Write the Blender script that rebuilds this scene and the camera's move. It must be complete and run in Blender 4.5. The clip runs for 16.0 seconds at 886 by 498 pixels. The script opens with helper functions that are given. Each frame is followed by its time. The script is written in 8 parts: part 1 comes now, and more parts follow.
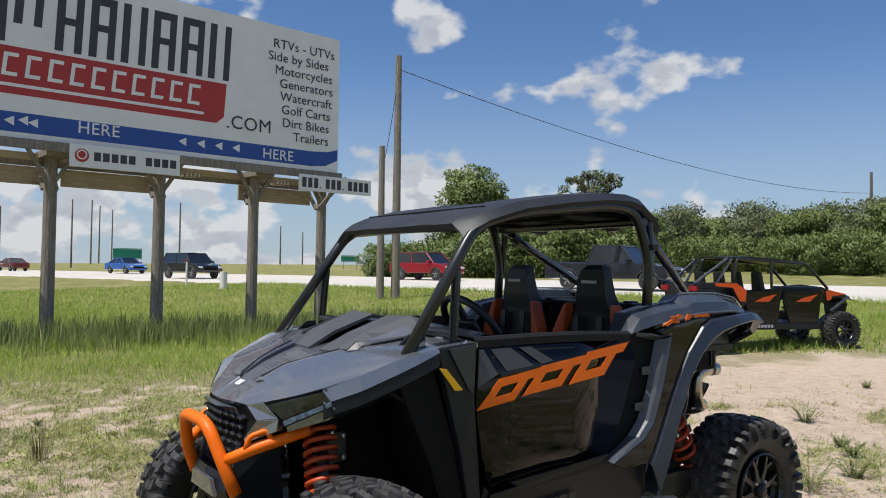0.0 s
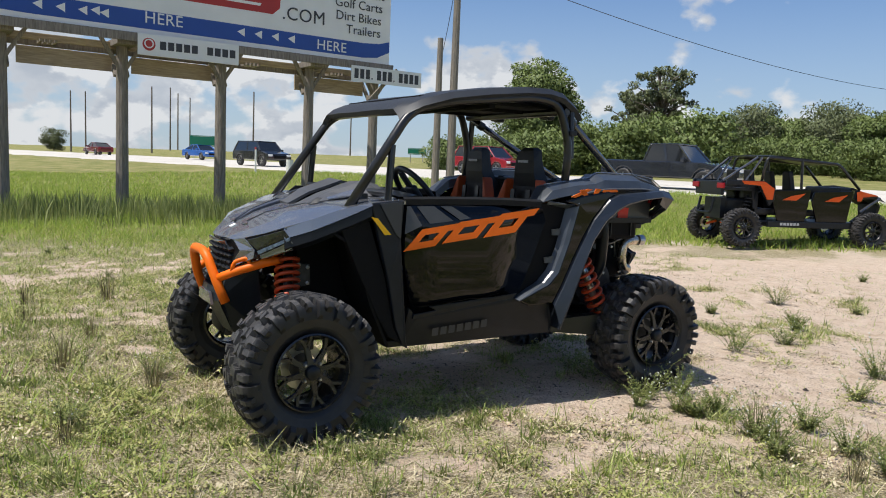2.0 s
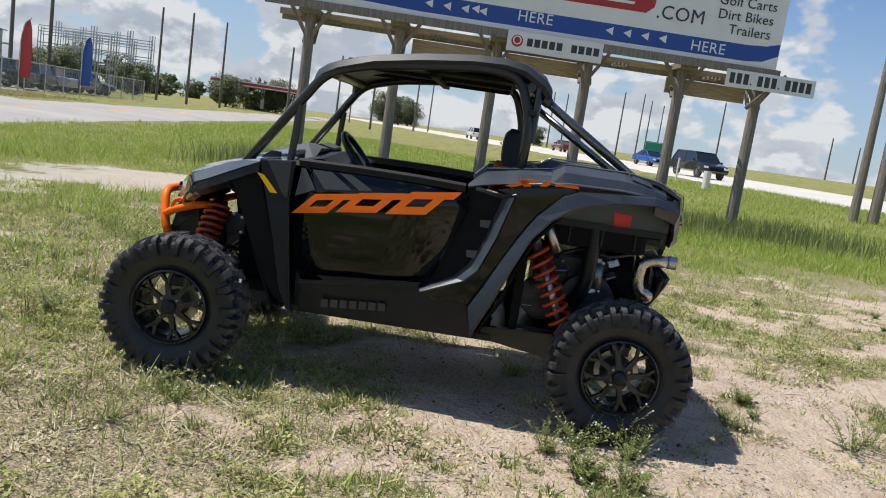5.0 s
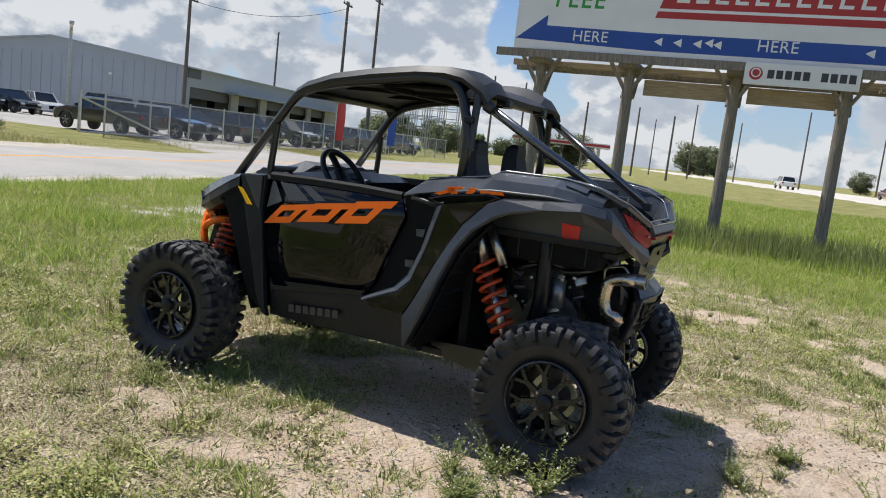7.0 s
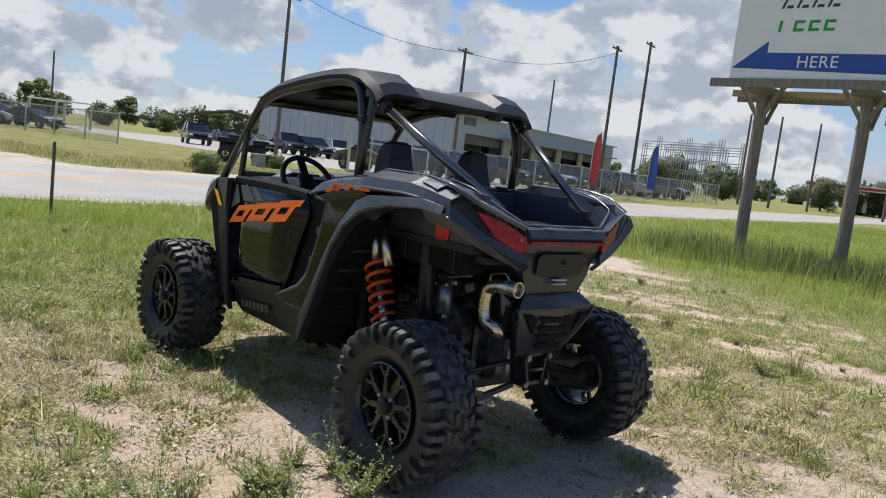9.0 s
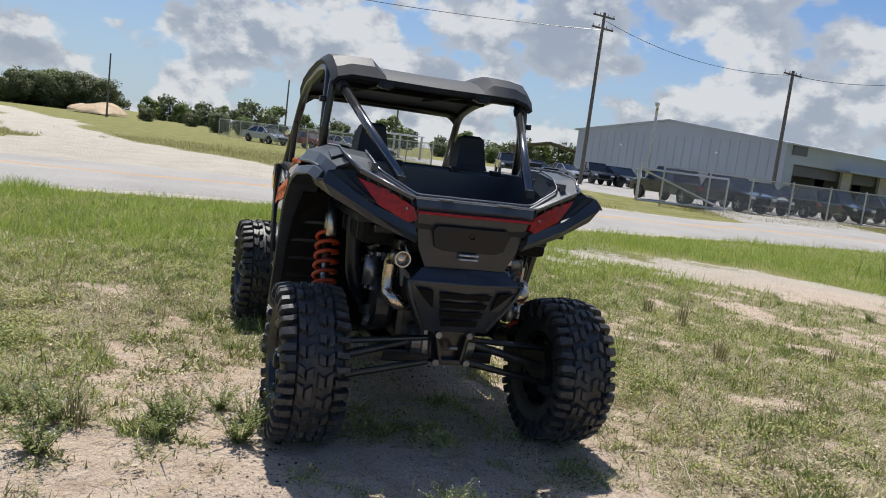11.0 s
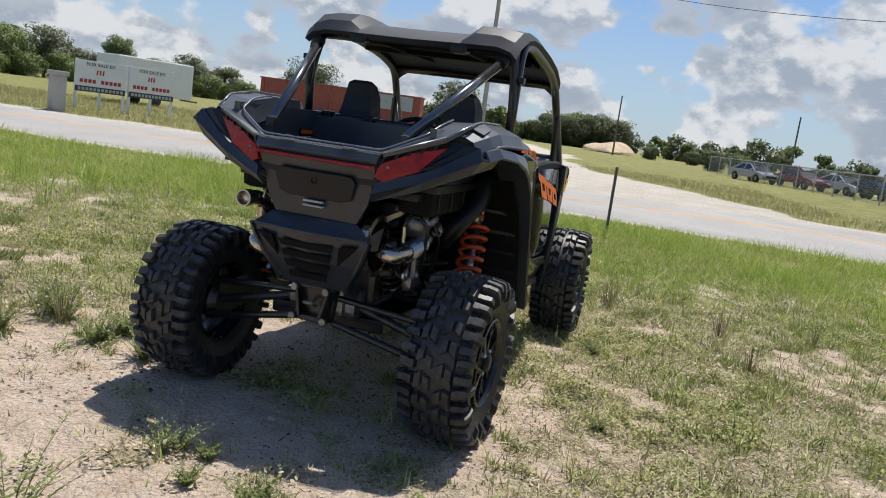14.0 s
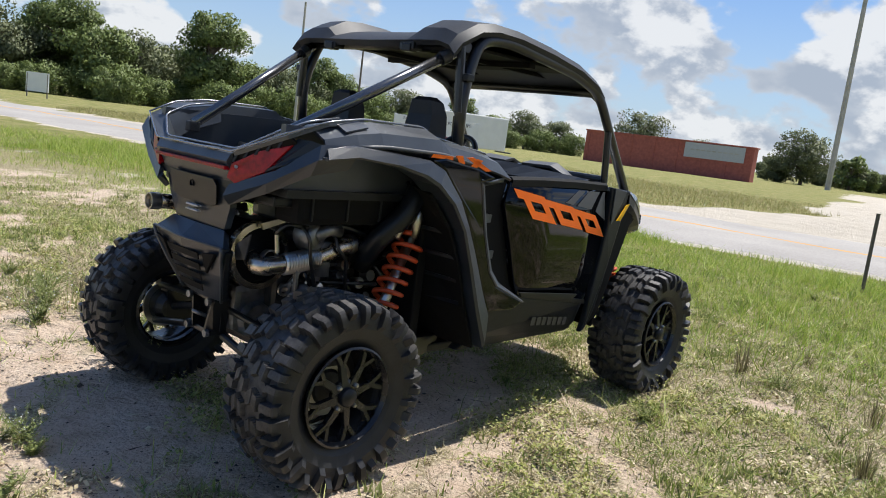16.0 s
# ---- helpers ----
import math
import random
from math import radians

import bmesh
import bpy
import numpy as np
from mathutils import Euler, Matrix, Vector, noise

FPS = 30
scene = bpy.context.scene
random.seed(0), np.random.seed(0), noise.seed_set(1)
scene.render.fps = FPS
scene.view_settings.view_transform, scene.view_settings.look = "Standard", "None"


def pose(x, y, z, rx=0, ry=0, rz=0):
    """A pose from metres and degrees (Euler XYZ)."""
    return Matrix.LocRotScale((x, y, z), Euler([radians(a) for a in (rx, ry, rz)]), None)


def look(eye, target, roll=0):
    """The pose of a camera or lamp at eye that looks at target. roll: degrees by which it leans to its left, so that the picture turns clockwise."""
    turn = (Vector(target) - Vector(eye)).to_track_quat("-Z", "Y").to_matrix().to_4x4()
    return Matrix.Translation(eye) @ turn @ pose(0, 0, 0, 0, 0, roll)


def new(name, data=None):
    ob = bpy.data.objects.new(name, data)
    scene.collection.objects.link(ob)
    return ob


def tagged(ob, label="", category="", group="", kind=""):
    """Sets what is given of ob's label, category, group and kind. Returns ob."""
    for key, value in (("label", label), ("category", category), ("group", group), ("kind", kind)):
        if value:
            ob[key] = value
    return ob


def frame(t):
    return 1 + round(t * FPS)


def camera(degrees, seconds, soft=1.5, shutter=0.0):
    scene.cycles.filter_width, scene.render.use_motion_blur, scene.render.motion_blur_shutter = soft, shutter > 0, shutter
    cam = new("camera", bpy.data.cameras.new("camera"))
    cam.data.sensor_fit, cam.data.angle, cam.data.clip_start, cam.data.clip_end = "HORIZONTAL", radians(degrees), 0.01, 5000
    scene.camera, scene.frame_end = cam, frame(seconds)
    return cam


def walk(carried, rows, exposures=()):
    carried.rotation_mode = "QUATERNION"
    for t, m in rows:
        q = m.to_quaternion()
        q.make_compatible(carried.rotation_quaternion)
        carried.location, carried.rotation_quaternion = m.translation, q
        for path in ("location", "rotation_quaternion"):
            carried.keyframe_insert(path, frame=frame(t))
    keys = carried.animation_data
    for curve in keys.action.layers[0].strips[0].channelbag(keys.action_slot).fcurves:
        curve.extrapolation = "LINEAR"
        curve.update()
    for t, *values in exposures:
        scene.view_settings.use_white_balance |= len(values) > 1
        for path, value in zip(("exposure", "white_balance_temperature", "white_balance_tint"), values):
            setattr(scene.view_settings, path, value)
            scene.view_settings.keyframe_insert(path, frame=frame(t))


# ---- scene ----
cam = camera(60.1, 16.0, soft=1.0)
METRES, EYE, TILT, LEAN, TURN = 14.42, 1.43, 0.0, 0.0, 0.0
ROWS = [
    (0.0, 0.0, 0.0, 0.0, -0.02, 1.76, -0.77),
    (0.5, 0.0043, -0.0243, -0.0036, -0.54, -1.08, -0.65),
    (1.0, 0.0079, -0.0451, -0.0063, -0.21, -3.58, -0.76),
    (1.5, 0.0257, -0.0592, -0.0058, 1.68, -5.27, -1.35),
    (2.0, 0.0476, -0.0628, -0.006, 5.3, -6.19, -2.41),
    (2.5, 0.0737, -0.0552, -0.0043, 10.04, -6.83, -3.7),
    (3.0, 0.1051, -0.0483, -0.0031, 15.79, -7.32, -5.21),
    (3.5, 0.1351, -0.0339, -0.0015, 21.98, -7.94, -6.68),
    (6.0, 0.2635, 0.0818, -0.0009, 51.19, -8.39, -7.49),
    (6.5, 0.2807, 0.1056, -0.0017, 56.76, -8.02, -6.81),
    (7.0, 0.2973, 0.1298, 0.0001, 62.52, -7.76, -6.59),
    (7.5, 0.3085, 0.159, 0.0011, 67.78, -7.56, -6.72),
    (8.0, 0.3221, 0.189, 0.001, 72.9, -7.16, -6.9),
    (10.5, 0.3351, 0.3557, -0.0028, 101.28, -7.15, -6.72),
    (11.0, 0.323, 0.3845, -0.0034, 107.74, -7.38, -7.12),
    (11.5, 0.3097, 0.4113, -0.0045, 113.88, -7.68, -7.5),
    (12.0, 0.2929, 0.4376, -0.0058, 120.54, -8.1, -7.82),
    (12.5, 0.2712, 0.463, -0.008, 127.05, -8.71, -7.89),
    (13.0, 0.2485, 0.4881, -0.0081, 133.32, -9.12, -7.88),
    (13.5, 0.2207, 0.5062, -0.0075, 139.27, -9.38, -7.83),
    (14.0, 0.1924, 0.5228, -0.0079, 145.14, -9.34, -7.72),
    (14.5, 0.1607, 0.5296, -0.0072, 151.13, -9.39, -7.52),
    (15.0, 0.1308, 0.5342, -0.0074, 157.21, -9.26, -7.23),
    (15.5, 0.1004, 0.54, -0.0073, 163.49, -9.0, -7.06),
    (16.0, 0.0675, 0.5418, -0.0067, 169.92, -8.7, -7.2),
]
walk(cam, [(t, pose(0, 0, EYE, TILT, LEAN, TURN) @ pose(METRES * x, METRES * y, METRES * z, 90 + pitch, roll, yaw)) for t, x, y, z, yaw, pitch, roll in ROWS],
     exposures=[(0.0, -0.08), (1.0, 0.05), (3.5, 0.04), (8.0, 0.06), (11.0, -0.04), (12.5, -0.07), (14.0, 0.03), (15.5, 0.17), (16.0, 0.23)])

# ---- light: high sun ahead of the vehicle, blue sky with broken cumulus ----
SUN_DIR = Vector((-0.366, -0.228, 1.0)).normalized()
world = bpy.data.worlds.new("sky")
scene.world = world
world.use_nodes = True
wn, wl = world.node_tree.nodes, world.node_tree.links
wn.clear()
w_out = wn.new("ShaderNodeOutputWorld")
w_bg = wn.new("ShaderNodeBackground")
w_bg.inputs["Strength"].default_value = 0.079
w_sky = wn.new("ShaderNodeTexSky")
w_sky.sky_type = "NISHITA"
w_sky.sun_disc = False
w_sky.sun_elevation = math.asin(SUN_DIR.z)
w_sky.sun_rotation = math.atan2(SUN_DIR.x, SUN_DIR.y)
w_sky.air_density, w_sky.dust_density, w_sky.ozone_density = 1.0, 0.2, 2.0
w_tc = wn.new("ShaderNodeTexCoord")
w_sep = wn.new("ShaderNodeSeparateXYZ")
wl.new(w_tc.outputs["Generated"], w_sep.inputs[0])


def wmath(op, a, b=None, clamp=False):
    n = wn.new("ShaderNodeMath")
    n.operation, n.use_clamp = op, clamp
    for sock, v in zip(n.inputs, (a, b)):
        if v is None:
            continue
        if isinstance(v, (int, float)):
            sock.default_value = v
        else:
            wl.new(v, sock)
    return n.outputs[0]


# clouds lie on a flat layer over the place, so they shrink towards the horizon
up = wmath("ADD", wmath("MAXIMUM", w_sep.outputs[2], 0.0), 0.72)
w_comb = wn.new("ShaderNodeCombineXYZ")
wl.new(wmath("DIVIDE", w_sep.outputs[0], up), w_comb.inputs[0])
wl.new(wmath("DIVIDE", w_sep.outputs[1], up), w_comb.inputs[1])
wl.new(wmath("MULTIPLY", w_sep.outputs[2], 1.0), w_comb.inputs[2])


def wnoise(scale, detail, rough, offset):
    m = wn.new("ShaderNodeMapping")
    m.inputs["Location"].default_value = offset
    wl.new(w_comb.outputs[0], m.inputs[0])
    n = wn.new("ShaderNodeTexNoise")
    n.inputs["Scale"].default_value, n.inputs["Detail"].default_value = scale, detail
    n.inputs["Roughness"].default_value = rough
    wl.new(m.outputs[0], n.inputs["Vector"])
    return n.outputs["Fac"]


def wramp(fac, a, b):
    n = wn.new("ShaderNodeMapRange")
    n.interpolation_type = "SMOOTHSTEP"
    n.inputs["From Min"].default_value, n.inputs["From Max"].default_value = a, b
    wl.new(fac, n.inputs["Value"])
    return n.outputs["Result"]


w_big = wnoise(5.6, 4.0, 0.52, (3.1, 7.7, 0.0))
w_fine = wnoise(12.0, 7.0, 0.62, (9.3, 1.2, 0.0))
# the west holds more cloud than the north
west = wmath("MULTIPLY", w_sep.outputs[0], -0.108)
south = wmath("ADD", wmath("MULTIPLY", wmath("MINIMUM", w_sep.outputs[1], 0.0), 0.018), wmath("MULTIPLY", wmath("MAXIMUM", w_sep.outputs[1], 0.0), -0.034))


def wround(scale):
    """Round lobes, highest in the middle of each."""
    v = wn.new("ShaderNodeTexVoronoi")
    v.feature = "SMOOTH_F1"
    v.inputs["Scale"].default_value, v.inputs["Smoothness"].default_value = scale, 0.35
    wl.new(w_comb.outputs[0], v.inputs["Vector"])
    return wmath("SUBTRACT", 0.42, v.outputs["Distance"])


lobes = wmath("ADD", wmath("MULTIPLY", wround(7.0), 0.20), wmath("MULTIPLY", wround(19.0), 0.10))
cover = wmath("ADD", wmath("ADD", wmath("ADD", w_big, lobes), wmath("MULTIPLY", w_fine, 0.30)), wmath("ADD", wmath("ADD", west, south), wmath("MULTIPLY", wramp(w_sep.outputs[2], 0.34, 0.04), 0.06)))
cover = wmath("ADD", cover, 0.022)
cover = wmath("ADD", cover, wmath("MULTIPLY", wmath("MULTIPLY", wmath("MAXIMUM", w_sep.outputs[1], 0.0), w_sep.outputs[2]), -0.12))
w_mask = wramp(cover, 0.672, 0.752)


def wpuff(scale, detail, shrink):
    """Billows of the clouds, read a little nearer the zenith where shrink is below 1."""
    v = wn.new("ShaderNodeVectorMath")
    v.operation = "SCALE"
    wl.new(w_comb.outputs[0], v.inputs[0])
    v.inputs["Scale"].default_value = shrink
    m = wn.new("ShaderNodeMapping")
    m.inputs["Location"].default_value = (3.1, 7.7, 0.0)
    wl.new(v.outputs[0], m.inputs[0])
    n = wn.new("ShaderNodeTexNoise")
    n.inputs["Scale"].default_value, n.inputs["Detail"].default_value, n.inputs["Roughness"].default_value = scale, detail, 0.55
    wl.new(m.outputs[0], n.inputs["Vector"])
    return n.outputs["Fac"]


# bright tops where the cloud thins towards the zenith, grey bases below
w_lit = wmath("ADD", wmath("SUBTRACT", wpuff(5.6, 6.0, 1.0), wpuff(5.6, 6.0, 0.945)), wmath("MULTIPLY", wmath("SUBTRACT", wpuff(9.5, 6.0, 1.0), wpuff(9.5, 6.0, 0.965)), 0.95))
w_thin = wmath("MULTIPLY", wramp(cover, 0.84, 0.70), 0.34)
w_core = wmath("ADD", wmath("ADD", wramp(w_lit, -0.06, 0.14), w_thin), wmath("MULTIPLY", wmath("MAXIMUM", w_sep.outputs[1], 0.0), 0.3), True)
w_cloud = wn.new("ShaderNodeMix")
w_cloud.data_type = "RGBA"
w_cloud.inputs["A"].default_value = (4.45, 5.1, 6.15, 1)
w_cloud.inputs["B"].default_value = (9.1, 9.3, 9.55, 1)
wl.new(w_core, w_cloud.inputs["Factor"])
w_mix = wn.new("ShaderNodeMix")
w_mix.data_type = "RGBA"
wl.new(wmath("MULTIPLY", w_mask, 0.93), w_mix.inputs["Factor"])
w_tint = wn.new("ShaderNodeMix")
w_tint.data_type, w_tint.blend_type = "RGBA", "MULTIPLY"
w_tint.inputs["Factor"].default_value = 1.0
w_tint.inputs["B"].default_value = (0.88, 1.11, 1.42, 1)
wl.new(w_sky.outputs[0], w_tint.inputs["A"])
# pale haze low over the horizon
w_haze = wn.new("ShaderNodeMix")
w_haze.data_type = "RGBA"
wl.new(wmath("MULTIPLY", wramp(w_sep.outputs[2], 0.30, -0.02), 0.72), w_haze.inputs["Factor"])
wl.new(w_tint.outputs["Result"], w_haze.inputs["A"])
w_haze.inputs["B"].default_value = (5.6, 6.7, 8.0, 1)
wl.new(w_haze.outputs["Result"], w_mix.inputs["A"])
wl.new(w_cloud.outputs["Result"], w_mix.inputs["B"])
wl.new(w_mix.outputs["Result"], w_bg.inputs["Color"])
wl.new(w_bg.outputs[0], w_out.inputs[0])

sun = new("sun", bpy.data.lights.new("sun", "SUN"))
sun.data.energy, sun.data.angle, sun.data.color = 5.0, radians(0.55), (1.0, 0.962, 0.905)
sun.matrix_world = look(SUN_DIR * 60, (0, 0, 0))

# ---- materials ----
def material(name):
    m = bpy.data.materials.new(name)
    m.use_nodes = True
    t = m.node_tree
    return m, t.nodes, t.links, t.nodes["Principled BSDF"]


def bump(nodes, links, bsdf, height, strength, distance=0.01):
    b = nodes.new("ShaderNodeBump")
    b.inputs["Strength"].default_value, b.inputs["Distance"].default_value = strength, distance
    links.new(height, b.inputs["Height"])
    links.new(b.outputs[0], bsdf.inputs["Normal"])


def noise_tex(nodes, links, scale, detail=4.0, rough=0.55, coords="Object"):
    tc = nodes.new("ShaderNodeTexCoord")
    n = nodes.new("ShaderNodeTexNoise")
    n.inputs["Scale"].default_value, n.inputs["Detail"].default_value, n.inputs["Roughness"].default_value = scale, detail, rough
    links.new(tc.outputs[coords], n.inputs["Vector"])
    return n.outputs["Fac"]


def ramp(nodes, links, fac, stops):
    r = nodes.new("ShaderNodeValToRGB")
    e = r.color_ramp.elements
    while len(e) < len(stops):
        e.new(0.5)
    for el, (p, c) in zip(e, stops):
        el.position, el.color = p, (*c, 1)
    links.new(fac, r.inputs[0])
    return r.outputs[0]


def plain(name, base, rough=0.5, metal=0.0, vary=0.25, scale=6.0, grain=0.0, grain_scale=300.0, coat=0.0, dust=0.0, spec=0.5):
    """A surface with soft tone variation, fine grain and, for the vehicle, a little dust."""
    m, n, l, b = material(name)
    f = noise_tex(n, l, scale, 5.0)
    lo, hi = [c * (1 - vary) for c in base], [min(1, c * (1 + vary)) for c in base]
    col = ramp(n, l, f, [(0.3, lo), (0.7, hi)])
    if dust:
        d = noise_tex(n, l, scale * 2.3, 8.0, 0.7)
        mr = n.new("ShaderNodeMapRange")
        mr.inputs["From Min"].default_value, mr.inputs["From Max"].default_value = 0.52, 0.8
        mr.inputs["To Max"].default_value = dust
        l.new(d, mr.inputs["Value"])
        mx = n.new("ShaderNodeMix")
        mx.data_type = "RGBA"
        l.new(mr.outputs[0], mx.inputs["Factor"])
        l.new(col, mx.inputs["A"])
        mx.inputs["B"].default_value = (0.23, 0.19, 0.145, 1)
        col = mx.outputs["Result"]
    l.new(col, b.inputs["Base Color"])
    rr = n.new("ShaderNodeMapRange")
    rr.inputs["To Min"].default_value, rr.inputs["To Max"].default_value = max(0.02, rough * 0.85), min(1, rough * 1.15)
    l.new(f, rr.inputs["Value"])
    l.new(rr.outputs[0], b.inputs["Roughness"])
    b.inputs["Metallic"].default_value = metal
    b.inputs["Coat Weight"].default_value = coat
    b.inputs["Coat Roughness"].default_value = 0.03
    b.inputs["Specular IOR Level"].default_value = spec
    if grain:
        bump(n, l, b, noise_tex(n, l, grain_scale, 2.0), grain, 0.002)
    return m


M_PLASTIC = plain("black_plastic", (0.0078, 0.0096, 0.0130), 0.34, grain=0.12, grain_scale=420, spec=0.34)
M_PLASTIC2 = plain("charcoal_plastic", (0.0120, 0.0150, 0.0205), 0.34, grain=0.14, grain_scale=420, spec=0.26)
M_GLOSS = plain("gloss_black", (0.0030, 0.0033, 0.0042), 0.04, dust=0.004, spec=0.40)
M_GREY = plain("grey_paint", (0.27, 0.28, 0.30), 0.25, metal=0.7, coat=0.6, vary=0.05)
M_GREY2 = plain("dark_grey_stripe", (0.075, 0.077, 0.082), 0.42, vary=0.08)
M_LGREY = plain("pale_grey_decal", (0.42, 0.43, 0.45), 0.4, vary=0.06)
M_ORANGE = plain("orange_paint", (0.9, 0.16, 0.004), 0.45, vary=0.06, spec=0.3)
M_ORANGE_D = plain("orange_spring", (0.5, 0.06, 0.012), 0.42, vary=0.12, dust=0.1)
M_YELLOW = plain("yellow_reflector", (0.95, 0.52, 0.01), 0.25, vary=0.05)
M_RED = plain("red_lens", (0.27, 0.004, 0.012), 0.30, vary=0.45, scale=40, spec=0.4)
M_REDST = plain("red_sticker", (0.75, 0.03, 0.02), 0.4, vary=0.05)
M_CAPGREY = plain("dark_grey_paint", (0.045, 0.048, 0.055), 0.32, vary=0.06, spec=0.45)


def rubber_material():
    """Clean black side walls and a tread grey with dried dust."""
    m, n, l, b = material("tyre_rubber")
    tc = n.new("ShaderNodeTexCoord")
    sx = n.new("ShaderNodeVectorMath")
    sx.operation = "MULTIPLY"
    sx.inputs[1].default_value = (1, 0, 1)
    l.new(tc.outputs["Object"], sx.inputs[0])
    ln = n.new("ShaderNodeVectorMath")
    ln.operation = "LENGTH"
    l.new(sx.outputs[0], ln.inputs[0])
    mr = n.new("ShaderNodeMapRange")
    mr.inputs["From Min"].default_value, mr.inputs["From Max"].default_value = 0.315, 0.352
    mr.inputs["To Min"].default_value, mr.inputs["To Max"].default_value = 0.02, 0.29
    l.new(ln.outputs["Value"], mr.inputs["Value"])
    mu = n.new("ShaderNodeMath")
    mu.operation, mu.use_clamp = "MULTIPLY", True
    l.new(mr.outputs[0], mu.inputs[0])
    l.new(ramp(n, l, noise_tex(n, l, 34.0, 7.0, 0.7), [(0.36, (0.1, 0.1, 0.1)), (0.68, (1, 1, 1))]), mu.inputs[1])
    mx = n.new("ShaderNodeMix")
    mx.data_type = "RGBA"
    l.new(mu.outputs[0], mx.inputs["Factor"])
    l.new(ramp(n, l, noise_tex(n, l, 9.0, 5.0), [(0.3, (0.014, 0.0145, 0.016)), (0.7, (0.027, 0.0272, 0.029))]), mx.inputs["A"])
    mx.inputs["B"].default_value = (0.26, 0.24, 0.222, 1)
    l.new(mx.outputs["Result"], b.inputs["Base Color"])
    b.inputs["Roughness"].default_value = 0.46
    b.inputs["Specular IOR Level"].default_value = 0.40
    bump(n, l, b, noise_tex(n, l, 180, 2.0), 0.4, 0.002)
    return m


M_RUBBER = rubber_material()
M_RIM = plain("satin_black_rim", (0.014, 0.014, 0.0155), 0.27, spec=0.65)
M_TUBE = plain("black_steel_tube", (0.012, 0.012, 0.013), 0.32, coat=0.3)
M_STEEL = plain("steel", (0.5, 0.49, 0.47), 0.3, metal=1.0, vary=0.15)
M_DSTEEL = plain("dark_cast_metal", (0.065, 0.066, 0.070), 0.42, metal=0.7, vary=0.4, scale=18)
M_CAST = plain("grey_cast_alloy", (0.24, 0.24, 0.245), 0.38, metal=0.75, vary=0.4, scale=18)
M_EXH = plain("heat_tinted_steel", (0.56, 0.48, 0.39), 0.27, metal=0.95, vary=0.25, scale=14)
M_SEAT = plain("black_seat_vinyl", (0.010, 0.010, 0.011), 0.55, grain=0.35, grain_scale=260)
M_SEATO = plain("orange_seat_vinyl", (0.52, 0.085, 0.014), 0.5, grain=0.3, grain_scale=260, vary=0.08)
M_WHITE = plain("white_paint", (0.78, 0.78, 0.76), 0.5, vary=0.04, scale=2)
# near-black for black parts; in recesses and undersides it paints the shade in
M_DARK = plain("black_and_recess_shade", (0.004, 0.004, 0.0045), 0.7, spec=0.2)
M_LAMP = plain("smoked_lamp_glass", (0.02, 0.021, 0.024), 0.06, coat=1.0, vary=0.4, scale=30)
M_LENS = plain("bluish_clear_lens", (0.10, 0.14, 0.2), 0.12, coat=0.6, vary=0.7, scale=45)
# grey tubes; on the rear brace the grey stands in for reflection on black
M_BRACE = plain("grey_and_sheen_tube", (0.17, 0.172, 0.178), 0.2, metal=0.85, vary=0.1)
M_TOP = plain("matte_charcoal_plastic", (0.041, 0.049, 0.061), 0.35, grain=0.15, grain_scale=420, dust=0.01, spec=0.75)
M_MID = plain("satin_black_plastic", (0.022, 0.0272, 0.0365), 0.30, grain=0.14, grain_scale=420, spec=0.62)
M_ROOF = plain("matte_roof_plastic", (0.024, 0.0275, 0.034), 0.52, grain=0.15, grain_scale=420, spec=0.4)
M_MATTE = plain("matte_black_plastic", (0.014, 0.0145, 0.016), 0.68, grain=0.1, grain_scale=420, spec=0.22)
M_BLUE = plain("blue_print", (0.02, 0.075, 0.33), 0.5, vary=0.05, scale=2)
M_SIGNRED = plain("red_print", (0.42, 0.035, 0.03), 0.5, vary=0.05, scale=2)
M_INK = plain("dark_print", (0.045, 0.045, 0.05), 0.5, vary=0.05)
M_GREEN = plain("green_print", (0.03, 0.3, 0.05), 0.5, vary=0.05)
M_SIGNGREEN = plain("green_sign_sheet", (0.0, 0.16, 0.09), 0.45, vary=0.06)
M_CONC = plain("concrete", (0.42, 0.4, 0.36), 0.85, vary=0.15, scale=1.2, grain=0.3, grain_scale=60)
M_GLASS = plain("car_glass", (0.012, 0.014, 0.016), 0.05, vary=0.1, coat=0.5)


def wood_material(name, a, b, scale=(14, 14, 1.2)):
    m, n, l, p = material(name)
    tc = n.new("ShaderNodeTexCoord")
    mp = n.new("ShaderNodeMapping")
    mp.inputs["Scale"].default_value = scale
    l.new(tc.outputs["Object"], mp.inputs[0])
    t = n.new("ShaderNodeTexNoise")
    t.inputs["Scale"].default_value, t.inputs["Detail"].default_value, t.inputs["Roughness"].default_value = 3.0, 8.0, 0.65
    l.new(mp.outputs[0], t.inputs["Vector"])
    l.new(ramp(n, l, t.outputs["Fac"], [(0.3, a), (0.72, b)]), p.inputs["Base Color"])
    p.inputs["Roughness"].default_value = 0.85
    bump(n, l, p, t.outputs["Fac"], 0.5, 0.01)
    return m


M_WOOD = wood_material("weathered_timber", (0.13, 0.11, 0.09), (0.33, 0.29, 0.245))
M_WOODL = wood_material("pale_timber", (0.26, 0.2, 0.14), (0.5, 0.4, 0.28), (1.2, 14, 14))
M_POLE = wood_material("utility_pole_timber", (0.09, 0.075, 0.062), (0.22, 0.185, 0.15))
M_BARK = wood_material("bark", (0.07, 0.055, 0.042), (0.2, 0.165, 0.13), (5, 5, 1.5))


